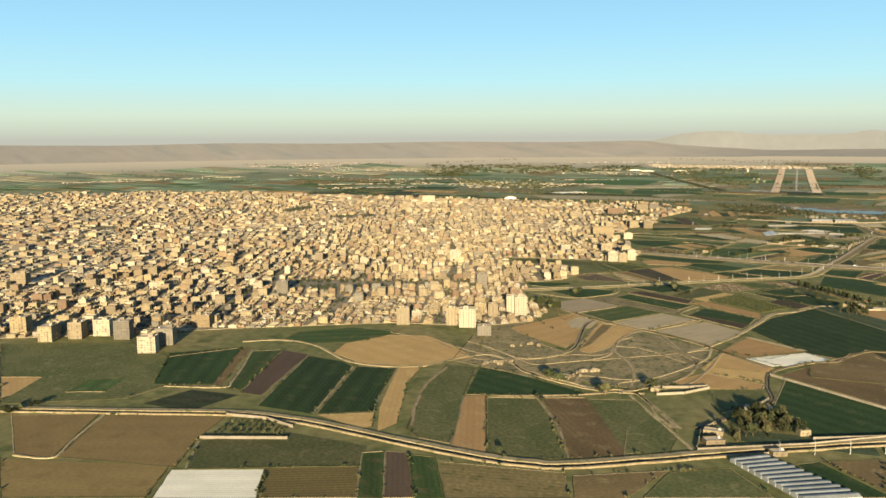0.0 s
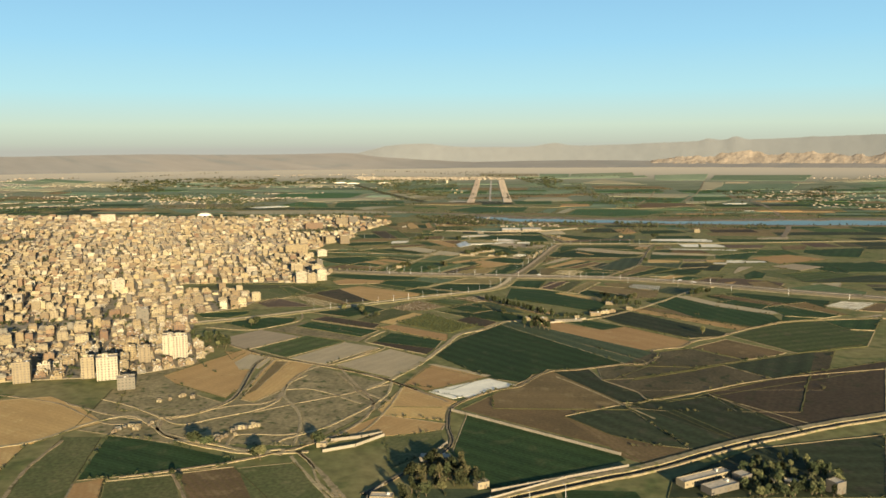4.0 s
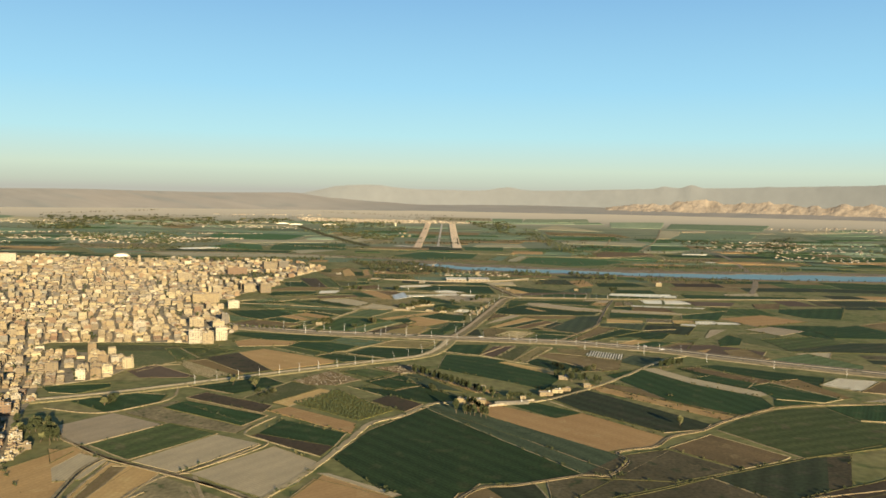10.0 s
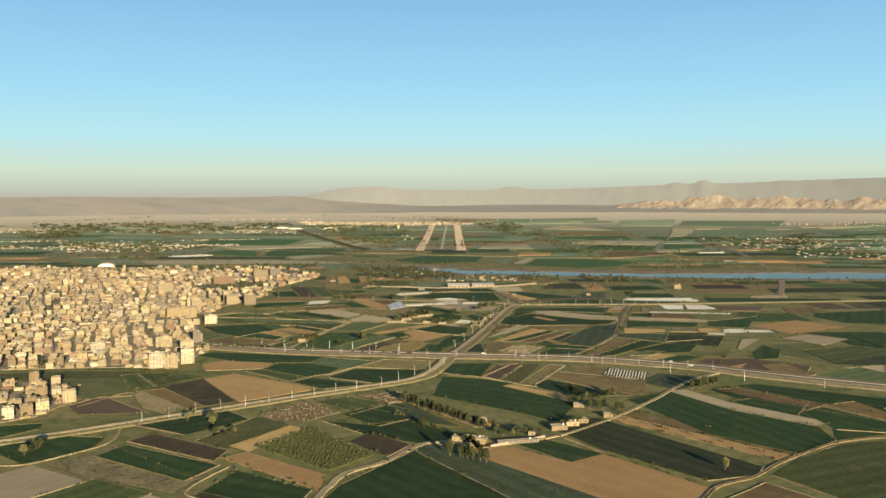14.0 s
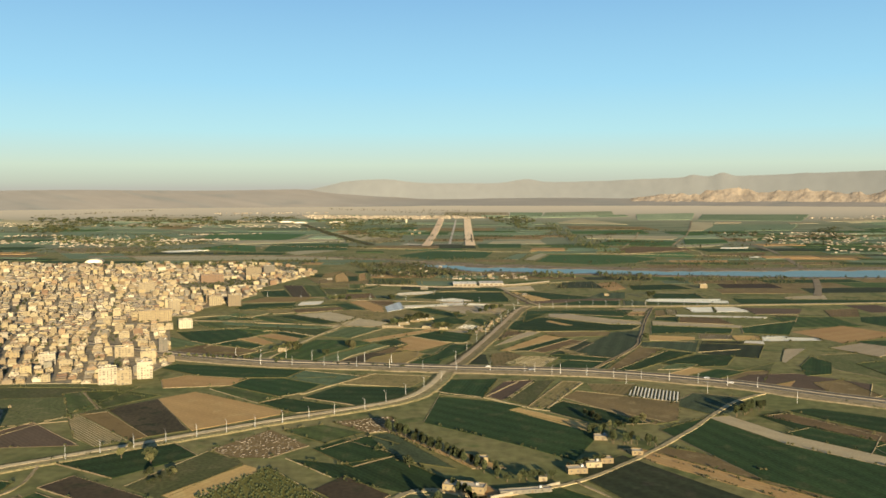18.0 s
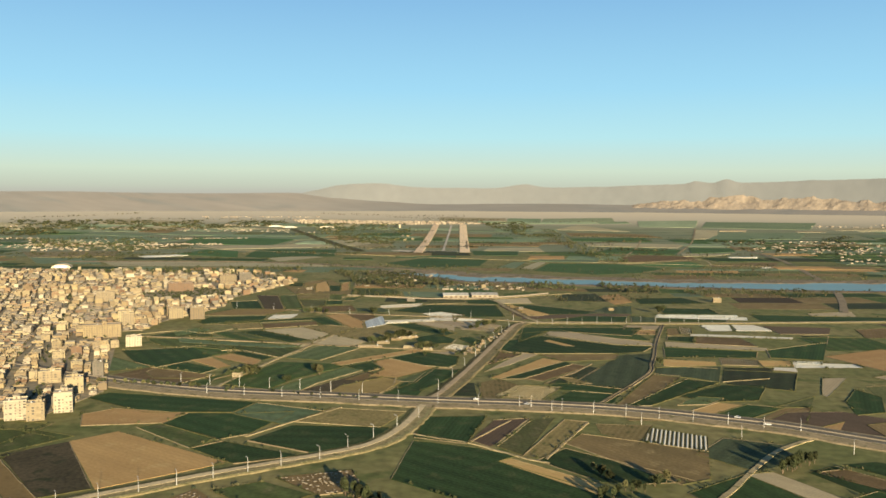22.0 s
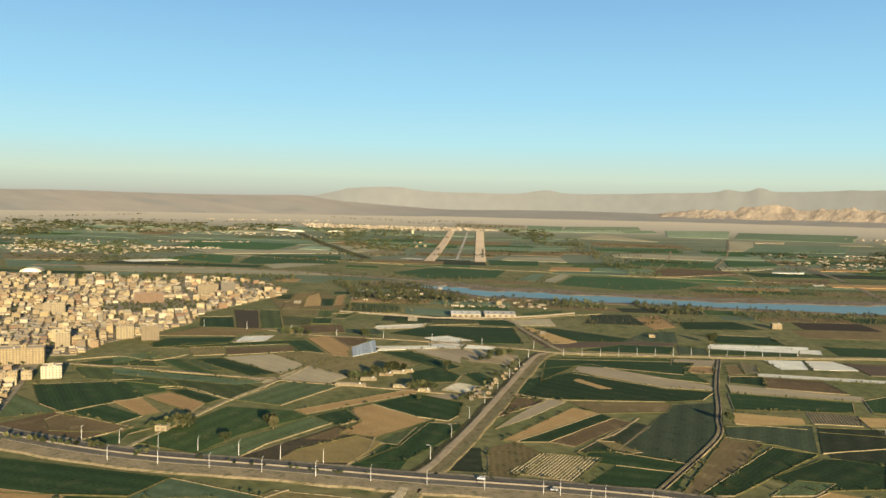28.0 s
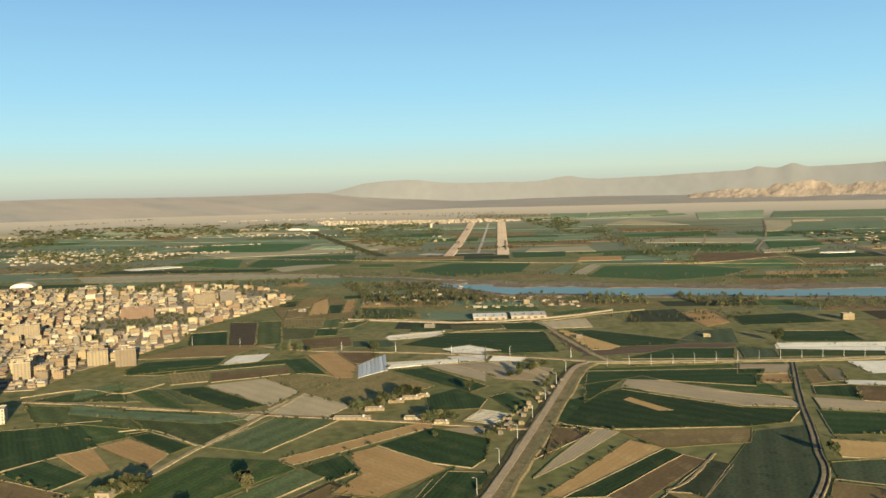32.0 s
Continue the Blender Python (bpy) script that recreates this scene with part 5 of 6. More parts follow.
def far_fields():
    rnd = random.Random(11)
    near = ["crop", "crop", "moss", "olive", "brown", "umber", "clay", "moss", "fallow", "crop", "shade", "moss", "soil"]
    far = ["dull", "moss", "brown", "crop", "green", "soil", "moss", "olive", "crop", "green", "brown", "dull", "green", "crop"]
    geos = {k: Geo() for k in near + far + ["sage", "hazed_soil", "dull", "lush", "olive", "brown"]}
    boxes = [(min(p[0] for p in q), max(p[0] for p in q), min(p[1] for p in q), max(p[1] for p in q), q) for q in PLOTS]

    def free(x, y):
        if inside(x, y, TOWN) or inside(x, y, WET):
            return False
        return not any(a <= x <= b and c <= y <= d and inside(x, y, q) for a, b, c, d, q in boxes)

    y = -300.0
    while y < 4900:
        deep = rnd.uniform(26, 58) * (1 + max(0, y - 900) / 2300)
        x = -4200.0
        while x < 4200:
            wide = rnd.uniform(25, 100) * (1 + max(0, y - 1400) / 1100)
            lean = rnd.uniform(-0.12, 0.12)
            q = [(x + 1.5, y + 2 + lean * 20), (x + wide - 1.5, y + 2 - lean * 25), (x + wide - 3 + deep * lean, y + deep - 2), (x + 2 + deep * lean, y + deep - 3)]
            q = [(u + 34 * noise.noise((u * .0035, v * .0035, 1.5)), v + 46 * noise.noise((u * .003, v * .003, 5.5))) for u, v in q]
            mid = (sum(p[0] for p in q) / 4, sum(p[1] for p in q) / 4)
            r = math.hypot(mid[0] - CX, mid[1] - CY)
            if all(free(*p) for p in q + [mid]) and r < 3980 and rnd.random() < (0.92 if r < 3300 else 0.6):
                # Haze put into colour: paler field kinds further out.
                k = rnd.choice(near if mid[1] < 2000 else far if r < 2750 else ["dull", "dull", "lush", "olive", "dull", "brown", "sage"] if r < 3450 else ["hazed_soil", "dull", "sage", "hazed_soil"])
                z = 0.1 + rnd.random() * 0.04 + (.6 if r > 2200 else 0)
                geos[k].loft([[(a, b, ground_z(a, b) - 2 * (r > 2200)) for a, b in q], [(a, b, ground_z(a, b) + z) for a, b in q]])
            x += wide
        y += deep
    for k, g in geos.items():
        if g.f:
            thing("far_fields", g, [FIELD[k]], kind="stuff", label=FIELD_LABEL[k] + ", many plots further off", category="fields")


far_fields()


# ---- trees ----
def crown(g, x, y, z, w, h, n, rnd, leaf=0.9, m=1):
    """Leaf clumps in an uneven cloud of lobes."""
    lobes = [(rnd.uniform(-.35, .35), rnd.uniform(-.35, .35), rnd.uniform(.25, .8), rnd.uniform(.3, .55)) for _ in range(6)]
    for _ in range(n):
        lx, ly, lz, lr = rnd.choice(lobes)
        d = Vector((rnd.gauss(0, 1), rnd.gauss(0, 1), rnd.gauss(0, 1))).normalized() * lr * rnd.uniform(.6, 1.05)
        c = Vector((x + (lx + d.x) * w * .75, y + (ly + d.y) * w * .75, z + (lz + d.z * .55) * h))
        u = Vector((rnd.gauss(0, 1), rnd.gauss(0, 1), rnd.gauss(0, .6))).normalized() * leaf * rnd.uniform(.5, 1.1)
        v = u.orthogonal().normalized() * leaf * rnd.uniform(.4, .9)
        g.face([tuple(c - u - v), tuple(c + u - v * .6), tuple(c + u * .7 + v), tuple(c - u * .8 + v)], m)


def trunk(g, h, r, rnd, lean=0.3):
    loops = []
    for k in range(4):
        f = k / 3
        loops.append([(r * (1 - .6 * f) * math.cos(b) + lean * f * f, r * (1 - .6 * f) * math.sin(b), h * f) for b in (0, 1.05, 2.1, 3.14, 4.2, 5.2)])
    g.loft(loops)
    for b in (0.5, 2.4, 4.4):
        x, y = lean * .4, 0
        e = (x + math.cos(b) * h * .35, y + math.sin(b) * h * .35, h * 1.1)
        t = r * .35
        g.loft([[(x + t * math.cos(q), y + t * math.sin(q), h * .6) for q in (0, 2.1, 4.2)], [(e[0] + t * .4 * math.cos(q), e[1] + t * .4 * math.sin(q), e[2]) for q in (0, 2.1, 4.2)]])


TREE_LABEL = {"leafy": "broad leafy tree with an uneven dark green crown", "tall": "tall slender tree with a dense dark crown", "pale": "pale green tree with a loose crown"}
TREES = {}
for kind, w, h, n, m in (("leafy", .8, 1.0, 420, M_LEAF), ("tall", .42, 1.25, 380, M_LEAF), ("pale", .62, 1.0, 340, M_LEAF2)):
    for v in range(4):
        rnd = random.Random(31 * v + len(kind))
        tg, cg = Geo(), Geo()
        trunk(tg, 3.2, .28, rnd, rnd.uniform(-.4, .4))
        crown(cg, 0, 0, 1.6, 8 * w * rnd.uniform(.85, 1.15), 6.2 * h, n, rnd, .62, 0)
        TREES[kind, v] = tg.mesh("trunk", [M_BARK]), cg.mesh("crown", [m])
TREE_COUNT = [0]


def tree(x, y, h, kind="leafy"):
    TREE_COUNT[0] += 1
    rnd = random.Random(TREE_COUNT[0])
    if kind == "leafy" and rnd.random() < 0.3:
        kind = "pale"
    tm, cm = TREES[kind, rnd.randrange(4)]
    root = new("tree")
    root.location, root.rotation_euler = (x, y, ground_z(x, y)), (0, 0, rnd.uniform(0, 6.3))
    s = h / 8 * rnd.uniform(.88, 1.12)
    root.scale = (s * rnd.uniform(.9, 1.15), s * rnd.uniform(.9, 1.15), s)
    thing("trunk", tm, [], parent=root)
    thing("crown", cm, [], parent=root)
    tagged(root, TREE_LABEL[kind], "tree", "trees of the plain")


def tree_row(n, h, a, b, kind):
    rnd = random.Random(n * 13 + int(h * 10))
    for i in range(n):
        f = (i + rnd.uniform(-.3, .3)) / max(n - 1, 1)
        tree(a[0] + (b[0] - a[0]) * f + rnd.uniform(-1.8, 1.8), a[1] + (b[1] - a[1]) * f + rnd.uniform(-1.8, 1.8), h * rnd.uniform(.75, 1.15), kind)


def scatter(n, pts, rnd):
    xs, ys = [p[0] for p in pts], [p[1] for p in pts]
    out, tries = [], 0
    while len(out) < n and tries < n * 60:
        tries += 1
        x, y = rnd.uniform(min(xs), max(xs)), rnd.uniform(min(ys), max(ys))
        if inside(x, y, pts):
            out.append((x, y))
    return out


def grove(n, h, *pts):
    """A few trees to tell apart at the edge, the dense rest in one mesh."""
    rnd = random.Random(n)
    spots = scatter(n, list(pts), rnd)
    for x, y in spots[:14]:
        tree(x, y, h * rnd.uniform(.7, 1.1), "leafy" if rnd.random() < .7 else "tall")
    g = Geo()
    for x, y in spots[14:]:
        k = h * rnd.choice((.3, .45, .6, .8, 1.0, 1.15)) * rnd.uniform(.9, 1.1)
        g.box(x, y, 0, k * .4, .4, .4, 0, 0)
        crown(g, x, y, k * .1, k * rnd.uniform(.4, .8), k * .9, 230, rnd, k * .06, 2 if rnd.random() < .4 else 1)
    thing("grove", g, [M_BARK, M_LEAF, M_LEAF2], kind="stuff", label="dense grove of dark leafy trees", category="trees")


def wood(n, h, *pts):
    """Far woodland: many trees that nobody could count, in one mesh."""
    rnd = random.Random(n + int(abs(pts[0][0])))
    g = Geo()
    for x, y in scatter(n, list(pts), rnd):
        k = h * rnd.choice((.35, .5, .6, .75, .9, 1.1, 1.3)) * rnd.uniform(.85, 1.15)
        z = ground_z(x, y)
        wide = k * (rnd.uniform(.28, .5) if rnd.random() < .4 else rnd.uniform(.55, 1.0))
        g.box(x, y, z, z + k * .4, .5, .5, 0, 0)
        crown(g, x, y, z + k * .1, wide, k * .9, 44, rnd, (wide + k) * .06, 2 if rnd.random() < .12 else 1)
    thing("woodland", g, [M_BARK, M_LEAF, M_LEAF2], kind="stuff", label="belt of dark green riverside trees and shrubs", category="trees")


def belt(n, h, *pts):
    """Orchards and tree belts far out on the plain, in clumps."""
    rnd = random.Random(n + int(abs(pts[0][1])))
    g = Geo()
    for x, y in scatter(n, list(pts), rnd):
        if noise.noise((x * .006, y * .006, 2.2)) < -.18:
            continue
        k = h * rnd.uniform(.3, .65)
        wide = k * rnd.uniform(1.6, 4.0)
        crown(g, x, y, ground_z(x, y) + .4, wide, k * .8, 18, rnd, wide * .13, 1 if rnd.random() < .15 else 0)
    thing("tree_belt", g, [M_LEAF, M_LEAF2], kind="stuff", label="belt of orchards and dark trees on the far plain", category="trees")


wood(260, 3.4, *[(x, y + 9) for x, y in RIVER_N], *[(x, y + 52) for x, y in RIVER_N[::-1]])
wood(200, 5.5, *[(x, y - 4) for x, y in RIVER_S], *[(x, y - 34) for x, y in RIVER_S[::-1]])


# ---- houses, walls, lamps ----
def window_mesh(w, h):
    g = Geo()
    g.loft([[(-w / 2, 0, 0), (w / 2, 0, 0), (w / 2, 0, h), (-w / 2, 0, h)][::-1], [(-w / 2 + .06, -.05, .06), (w / 2 - .06, -.05, .06), (w / 2 - .06, -.05, h - .06), (-w / 2 + .06, -.05, h - .06)][::-1]])
    return g.mesh("window", [M_GLASSY])


WIN_SMALL, WIN_WIDE = window_mesh(0.9, 1.0), window_mesh(1.7, 1.15)


def shell(g, w, d, h, m=0, roof=1, rim=.28, up=.55, x=0, y=0, ang=0.0, z=0.0):
    """Walls with a parapet round a sunken flat roof."""
    c, s = math.cos(ang), math.sin(ang)

    def loop(e, zz):
        return [(x + c * a - s * b, y + s * a + c * b, zz) for a, b in ((-w / 2 + e, -d / 2 + e), (w / 2 - e, -d / 2 + e), (w / 2 - e, d / 2 - e), (-w / 2 + e, d / 2 - e))]

    g.loft([loop(0, z), loop(0, z + h), loop(rim, z + h), loop(rim, z + h - up)], m, True, roof)


def house(x, y, w, d, h, turn, label="low rendered farmhouse with a flat roof"):
    g = Geo()
    shell(g, w, d, h, up=.35)
    rnd = random.Random(int(x * 3 + y))
    ob = thing("house", g, [M_FACADE[rnd.choice(["cream", "beige", "sand", "grey"])], M_ROOF], (x, y, ground_z(x, y)), radians(turn), label=label, category="house", group="farm buildings")
    n = max(1, int(w / 3.5))
    for i in range(n):
        o = thing("window", WIN_SMALL, [], ((i + .5) / n * w - w / 2, -d / 2, h * .4), parent=ob)
    g = Geo()
    g.box(0, 0, 0, min(2.1, h * .7), .9, .1)
    thing("door", g, [M_BARK], (w * .12, -d / 2 - .03, 0), parent=ob)
    if w > 8:
        g = Geo()
        g.box(0, 0, h - .35, h + .9, 1.3, 1.3)
        thing("water_tank", g, [M_TANK], (w * .3, d * .1, 0), parent=ob)
    return ob


def warehouse(x, y, w, d, eave, ridge, turn):
    """A long shed: rendered walls, a low pitched metal roof and sliding doors."""
    root = new("warehouse")
    root.location, root.rotation_euler = (x, y, 0), (0, 0, radians(turn))
    g = Geo()
    g.box(0, 0, 0, eave, w, d)
    thing("wall", g, [M_FACADE["white"]], parent=root)
    for sy in (-1, 1):
        g = Geo()
        o = sy * (d / 2 + .5)
        lo, hi = [(-w / 2 - .4, o, eave), (w / 2 + .4, o, eave), (w / 2 + .4, 0, ridge), (-w / 2 - .4, 0, ridge)], .16
        g.loft([lo if sy < 0 else lo[::-1], [(p, q, z + hi) for p, q, z in (lo if sy < 0 else lo[::-1])]])
        roof = thing("roof", g, [M_SHEDROOF], parent=root, label="pale sheet metal roof slope")
        for k in range(4):
            r = Geo()
            r.box((k - 1.5) * w / 4, sy * d * .25, (eave + ridge) / 2 + .1, (eave + ridge) / 2 + .5, w * .03, d * .3)
            thing("roof_light", r, [M_GLASSY], parent=roof)
    for k in range(5):
        g = Geo()
        g.box((k - 2) * w / 5.2, -d / 2 - .06, 0, eave * .75, w * .09, .12)
        thing("door", g, [M_BARK], parent=root)
    tagged(root, "long pale warehouse with a low sheet metal roof", "warehouse", "warehouses of the depot")


M_SHEDROOF = mat("sheet_metal_roof", (0.47, 0.44, 0.38), (0.38, 0.36, 0.31), 0.06, 0.6, c=(0.30, 0.26, 0.20), rough=0.9, depth=0.15)


def house_row(n, a, b):
    rnd = random.Random(n + int(abs(a[0])))
    for i in range(n):
        f = (i + rnd.uniform(-.35, .35)) / max(n - 1, 1)
        house(a[0] + (b[0] - a[0]) * f + rnd.uniform(-5, 5), a[1] + (b[1] - a[1]) * f + rnd.uniform(-5, 5), rnd.uniform(2.0, 4.4), rnd.uniform(1.8, 3.4), rnd.uniform(1.3, 2.4), rnd.uniform(-10, 40),
              "small village house with pale walls and flat roof")


def yard_wall(*pts):
    g = Geo()
    for a, b in zip(pts, pts[1:]):
        d = math.dist(a, b)
        g.box((a[0] + b[0]) / 2, (a[1] + b[1]) / 2, 0, 1.9, d + .4, .4, math.atan2(b[1] - a[1], b[0] - a[0]))
    ob = thing("yard_wall", g, [M_WALL], label="long pale rendered boundary wall", category="wall")
    for a, b in zip(pts, pts[1:]):
        n = max(2, int(math.dist(a, b) / 9))
        for i in range(n):
            f = i / (n - 1)
            q = Geo()
            q.box(a[0] + (b[0] - a[0]) * f, a[1] + (b[1] - a[1]) * f, 0, 2.1, .6, .6)
            thing("wall_pier", q, [M_WALL], parent=ob)


def lamp_parts():
    p, a, h = Geo(), Geo(), Geo()
    p.loft([[(r * math.cos(b), r * math.sin(b), z) for b in (0, 1.05, 2.1, 3.14, 4.2, 5.2)] for r, z in ((.24, 0), (.2, .6), (.11, 8.4))])
    a.loft([[(x, y, z) for y, z in ((-.06, zz - .06), (.06, zz - .06), (.06, zz + .06), (-.06, zz + .06))] for x, zz in ((-.0, 8.3), (.8, 8.7), (1.7, 8.8))])
    h.box(2.0, 0, 8.68, 8.86, .9, .34)
    return p.mesh("pole", [M_STEEL]), a.mesh("arm", [M_STEEL]), h.mesh("lamp_head", [M_TANK])


LAMP = lamp_parts()


def lamp_row(n, a, b):
    turn = math.atan2(b[1] - a[1], b[0] - a[0]) + math.pi / 2
    for i in range(n):
        f = i / max(n - 1, 1)
        root = new("street_lamp")
        root.location, root.rotation_euler = (a[0] + (b[0] - a[0]) * f, a[1] + (b[1] - a[1]) * f, .3), (0, 0, turn)
        thing("pole", LAMP[0], [], parent=root)
        arm = thing("arm", LAMP[1], [], parent=root)
        thing("lamp_head", LAMP[2], [], parent=arm)
        tagged(root, "slim galvanised lamp post beside the road", "street lamp", "lamp posts along the roads")


# ---- cars on the highway ----
def car(x, y, turn, paint, label):
    root = new("car")
    root.location, root.rotation_euler = (x, y, .94), (0, 0, turn)
    body, cabin = Geo(), Geo()
    body.loft([[(sx * (2.15 - e), sy * (.86 - e), z) for sx, sy in ((-1, -1), (1, -1), (1, 1), (-1, 1))] for z, e in ((.28, .06), (.5, 0), (.82, .02), (.9, .14))])
    cabin.loft([[(sx * u - .15, sy * v, z) for sx, sy in ((-1, -1), (1, -1), (1, 1), (-1, 1))] for z, u, v in ((.88, 1.35, .74), (1.38, .85, .6))])
    thing("body", body, [paint], parent=root)
    thing("cabin", cabin, [M_GLASSY], parent=root, label="dark glazed cabin")
    roof = Geo()
    roof.box(-.15, 0, 1.38, 1.43, 1.75, 1.22)
    thing("roof", roof, [paint], parent=root)
    for px in (-1.3, 1.3):
        for py in (-.78, .78):
            w = Geo()
            w.loft([[(px + .32 * math.cos(q * .785), py + o, .32 + .32 * math.sin(q * .785)) for q in range(8)] for o in (-.11, .11)])
            wheel = thing("wheel", w, [M_DARKROAD], parent=root)
            rim = Geo()
            rim.loft([[(px + .19 * math.cos(q * .785), py + o, .32 + .19 * math.sin(q * .785)) for q in range(8)] for o in (-.12, .12)])
            thing("rim", rim, [M_STEEL], parent=wheel)
    tagged(root, label, "car", "cars on the highway")


CAR_WHITE = mat("white_car_paint", (0.75, 0.73, 0.70), (0.70, 0.68, 0.65), 0.5, 3, rough=0.3, bump=0, depth=0.03, spec=0.5)
CAR_GREY = mat("silver_car_paint", (0.38, 0.38, 0.38), (0.34, 0.34, 0.34), 0.5, 3, rough=0.3, bump=0, depth=0.03, metal=0.4, spec=0.5)
for f, side, paint, label in ((.2, 1, CAR_WHITE, "white saloon car driving on the highway"), (.43, -1, CAR_GREY, "silver saloon car driving on the highway"),
                              (.55, 1, CAR_WHITE, "white saloon car driving on the highway"), (.8, -1, CAR_WHITE, "white saloon car driving on the highway")):
    p, q = ((15, 1316), (104, 1310)) if f < .5 else ((239, 1276), (279, 1258))
    u = math.atan2(q[1] - p[1], q[0] - p[0])
    k = (f * 2) % 1
    car(p[0] + (q[0] - p[0]) * k - math.sin(u) * 4.9 * side, p[1] + (q[1] - p[1]) * k + math.cos(u) * 4.9 * side, u + (math.pi if side < 0 else 0), paint, label)

# ---- the town ----
GRID = radians(24)                       # the streets run with the evening shadows
TOWERS = []


def block(x, y, w, d, h, turn, tone, rnd, single, label):
    """An apartment building: walls, roof, parapet, stair head, tank and windows."""
    g = Geo()
    g.box(0, 0, .5, h, w, d, 0, 0, 1)
    ob = thing("apartment_building", g, [M_FACADE[tone], M_ROOF], (x, y, 0), turn, label=label, category="building", group="buildings of the town")
    g = Geo()
    for cx, cy, a, b in ((0, -d / 2 + .14, w, .28), (0, d / 2 - .14, w, .28), (-w / 2 + .14, 0, .28, d - .56), (w / 2 - .14, 0, .28, d - .56)):
        g.box(cx, cy, h, h + .7, a, b)
    thing("parapet", g, [M_FACADE[tone]], parent=ob)
    g = Geo()
    shell(g, min(w * .34, 4.5), min(d * .34, 3.6), 2.3, up=.2, z=h)
    head = thing("stair_head", g, [M_FACADE[tone], M_ROOF], (rnd.uniform(-.22, .22) * w, rnd.uniform(-.15, .25) * d, 0), parent=ob)
    g = Geo()
    g.box(0, -min(d * .34, 3.6) / 2 - .03, h, h + 1.8, .9, .06)
    thing("door", g, [M_BARK], parent=head)
    g = Geo()
    g.loft([[(.7 * math.cos(b * .785), .7 * math.sin(b * .785), z) for b in range(8)] for z in (h, h + 1.3)])
    thing("water_tank", g, [M_TANK], (rnd.uniform(-.35, .35) * w, -d * .25, 0), parent=ob)
    storeys = max(1, int(h / 1.95))
    step = h / storeys
    wins = Geo()
    for face, run in ((0, w), (1, d), (3, d)):
        n = max(2, int(run / 2.6))
        for k in range(storeys):
            if single:
                for i in range(n):
                    if rnd.random() < .35:
                        continue
                    u = (i + .5) / n * run - run / 2
                    p, a = {0: ((u, -d / 2, 0), 0), 1: ((w / 2, u, 0), math.pi / 2), 3: ((-w / 2, u, 0), -math.pi / 2)}[face]
                    thing("window", WIN_WIDE if (i + face) % 3 == 1 else WIN_SMALL, [], (p[0], p[1], k * step + step * .38), a, ob)
            else:
                for i in range(n):
                    u, q = (i + .5) / n * run - run / 2, .45 + .25 * ((i + face) % 2)
                    z0 = k * step + step * .36
                    if face == 0:
                        r4 = [(u - q, -d / 2 - .04, z0), (u + q, -d / 2 - .04, z0), (u + q, -d / 2 - .04, z0 + 1), (u - q, -d / 2 - .04, z0 + 1)]
                    else:
                        e = (w / 2 + .04) * (1 if face == 1 else -1)
                        r4 = [(e, u - q, z0), (e, u + q, z0), (e, u + q, z0 + 1), (e, u - q, z0 + 1)]
                    wins.face(r4)
        if face == 0 and single and h > 9:
            for k in range(1, storeys):
                g = Geo()
                g.box(0, 0, 0, .14, w * .3, .9)
                g.box(0, -.42, .14, .75, w * .3, .06)
                thing("balcony", g, [M_FACADE[tone]], (w * .18, -d / 2 - .45, k * step), parent=ob)
    if wins.f:
        thing("glazing", wins, [M_GLASSY], parent=ob, kind="stuff")
    return ob


def tower(x, y, w, d, h, tone=""):
    rnd = random.Random(int(x * 5 + y))
    tone = tone or rnd.choice(["cream", "cream", "sand", "grey", "white", "beige"])
    TOWERS.append((x, y, max(w, d)))
    storeys = int(h / 2.15)
    block(x, y + d * .45, w, d, h, GRID + (math.pi / 2 if rnd.random() < .2 else 0), tone, rnd, y < 1450 and len(TOWERS) < 30,
          f"tall {tone} apartment block of about {storeys} storeys")


def greenhouse(label, n, a, b, c, d, material, eave=1.8, ridge=3.0):
    """n bays side by side between the edges a-b and d-c, each with a ridged film roof."""
    mid = ((a[0] + c[0]) / 2, (a[1] + c[1]) / 2)
    root = new("greenhouse")
    root.location = (*mid, 0)
    for i in range(n):
        p = [(e[0] + (f[0] - e[0]) * t - mid[0], e[1] + (f[1] - e[1]) * t - mid[1]) for e, f in ((a, b), (d, c)) for t in ((i + .04) / n, (i + .96) / n)]
        g = Geo()
        (x1, y1), (x2, y2), (x3, y3), (x4, y4) = p
        g.loft([[(x1, y1, 0), (x2, y2, 0), (x4, y4, 0), (x3, y3, 0)], [(x1, y1, eave), (x2, y2, eave), (x4, y4, eave), (x3, y3, eave)],
                [((x1 * .65 + x2 * .35), (y1 * .65 + y2 * .35), ridge), ((x1 * .35 + x2 * .65), (y1 * .35 + y2 * .65), ridge), ((x3 * .35 + x4 * .65), (y3 * .35 + y4 * .65), ridge), ((x3 * .65 + x4 * .35), (y3 * .65 + y4 * .35), ridge)]])
        bay = thing("bay", g, [material], parent=root)
        g = Geo()
        g.loft([[(x2 - .12, y2, 0), (x2 + .12, y2, 0), (x4 + .12, y4, 0), (x4 - .12, y4, 0)], [(x2 - .12, y2, eave + .05), (x2 + .12, y2, eave + .05), (x4 + .12, y4, eave + .05), (x4 - .12, y4, eave + .05)]])
        thing("gutter", g, [M_STEEL], parent=bay, label="steel gutter between the bays")
    tagged(root, label, "greenhouse")


M_GREENHOUSE = mat("greenhouse_film", (0.21, 0.22, 0.21), (0.16, 0.17, 0.165), 0.1, 0.8, rough=0.35, depth=0.15)
M_BLUEFILM = mat("blue_film", (0.48, 0.46, 0.39), (0.42, 0.41, 0.355), 0.1, 0.8, rough=0.35, depth=0.15)
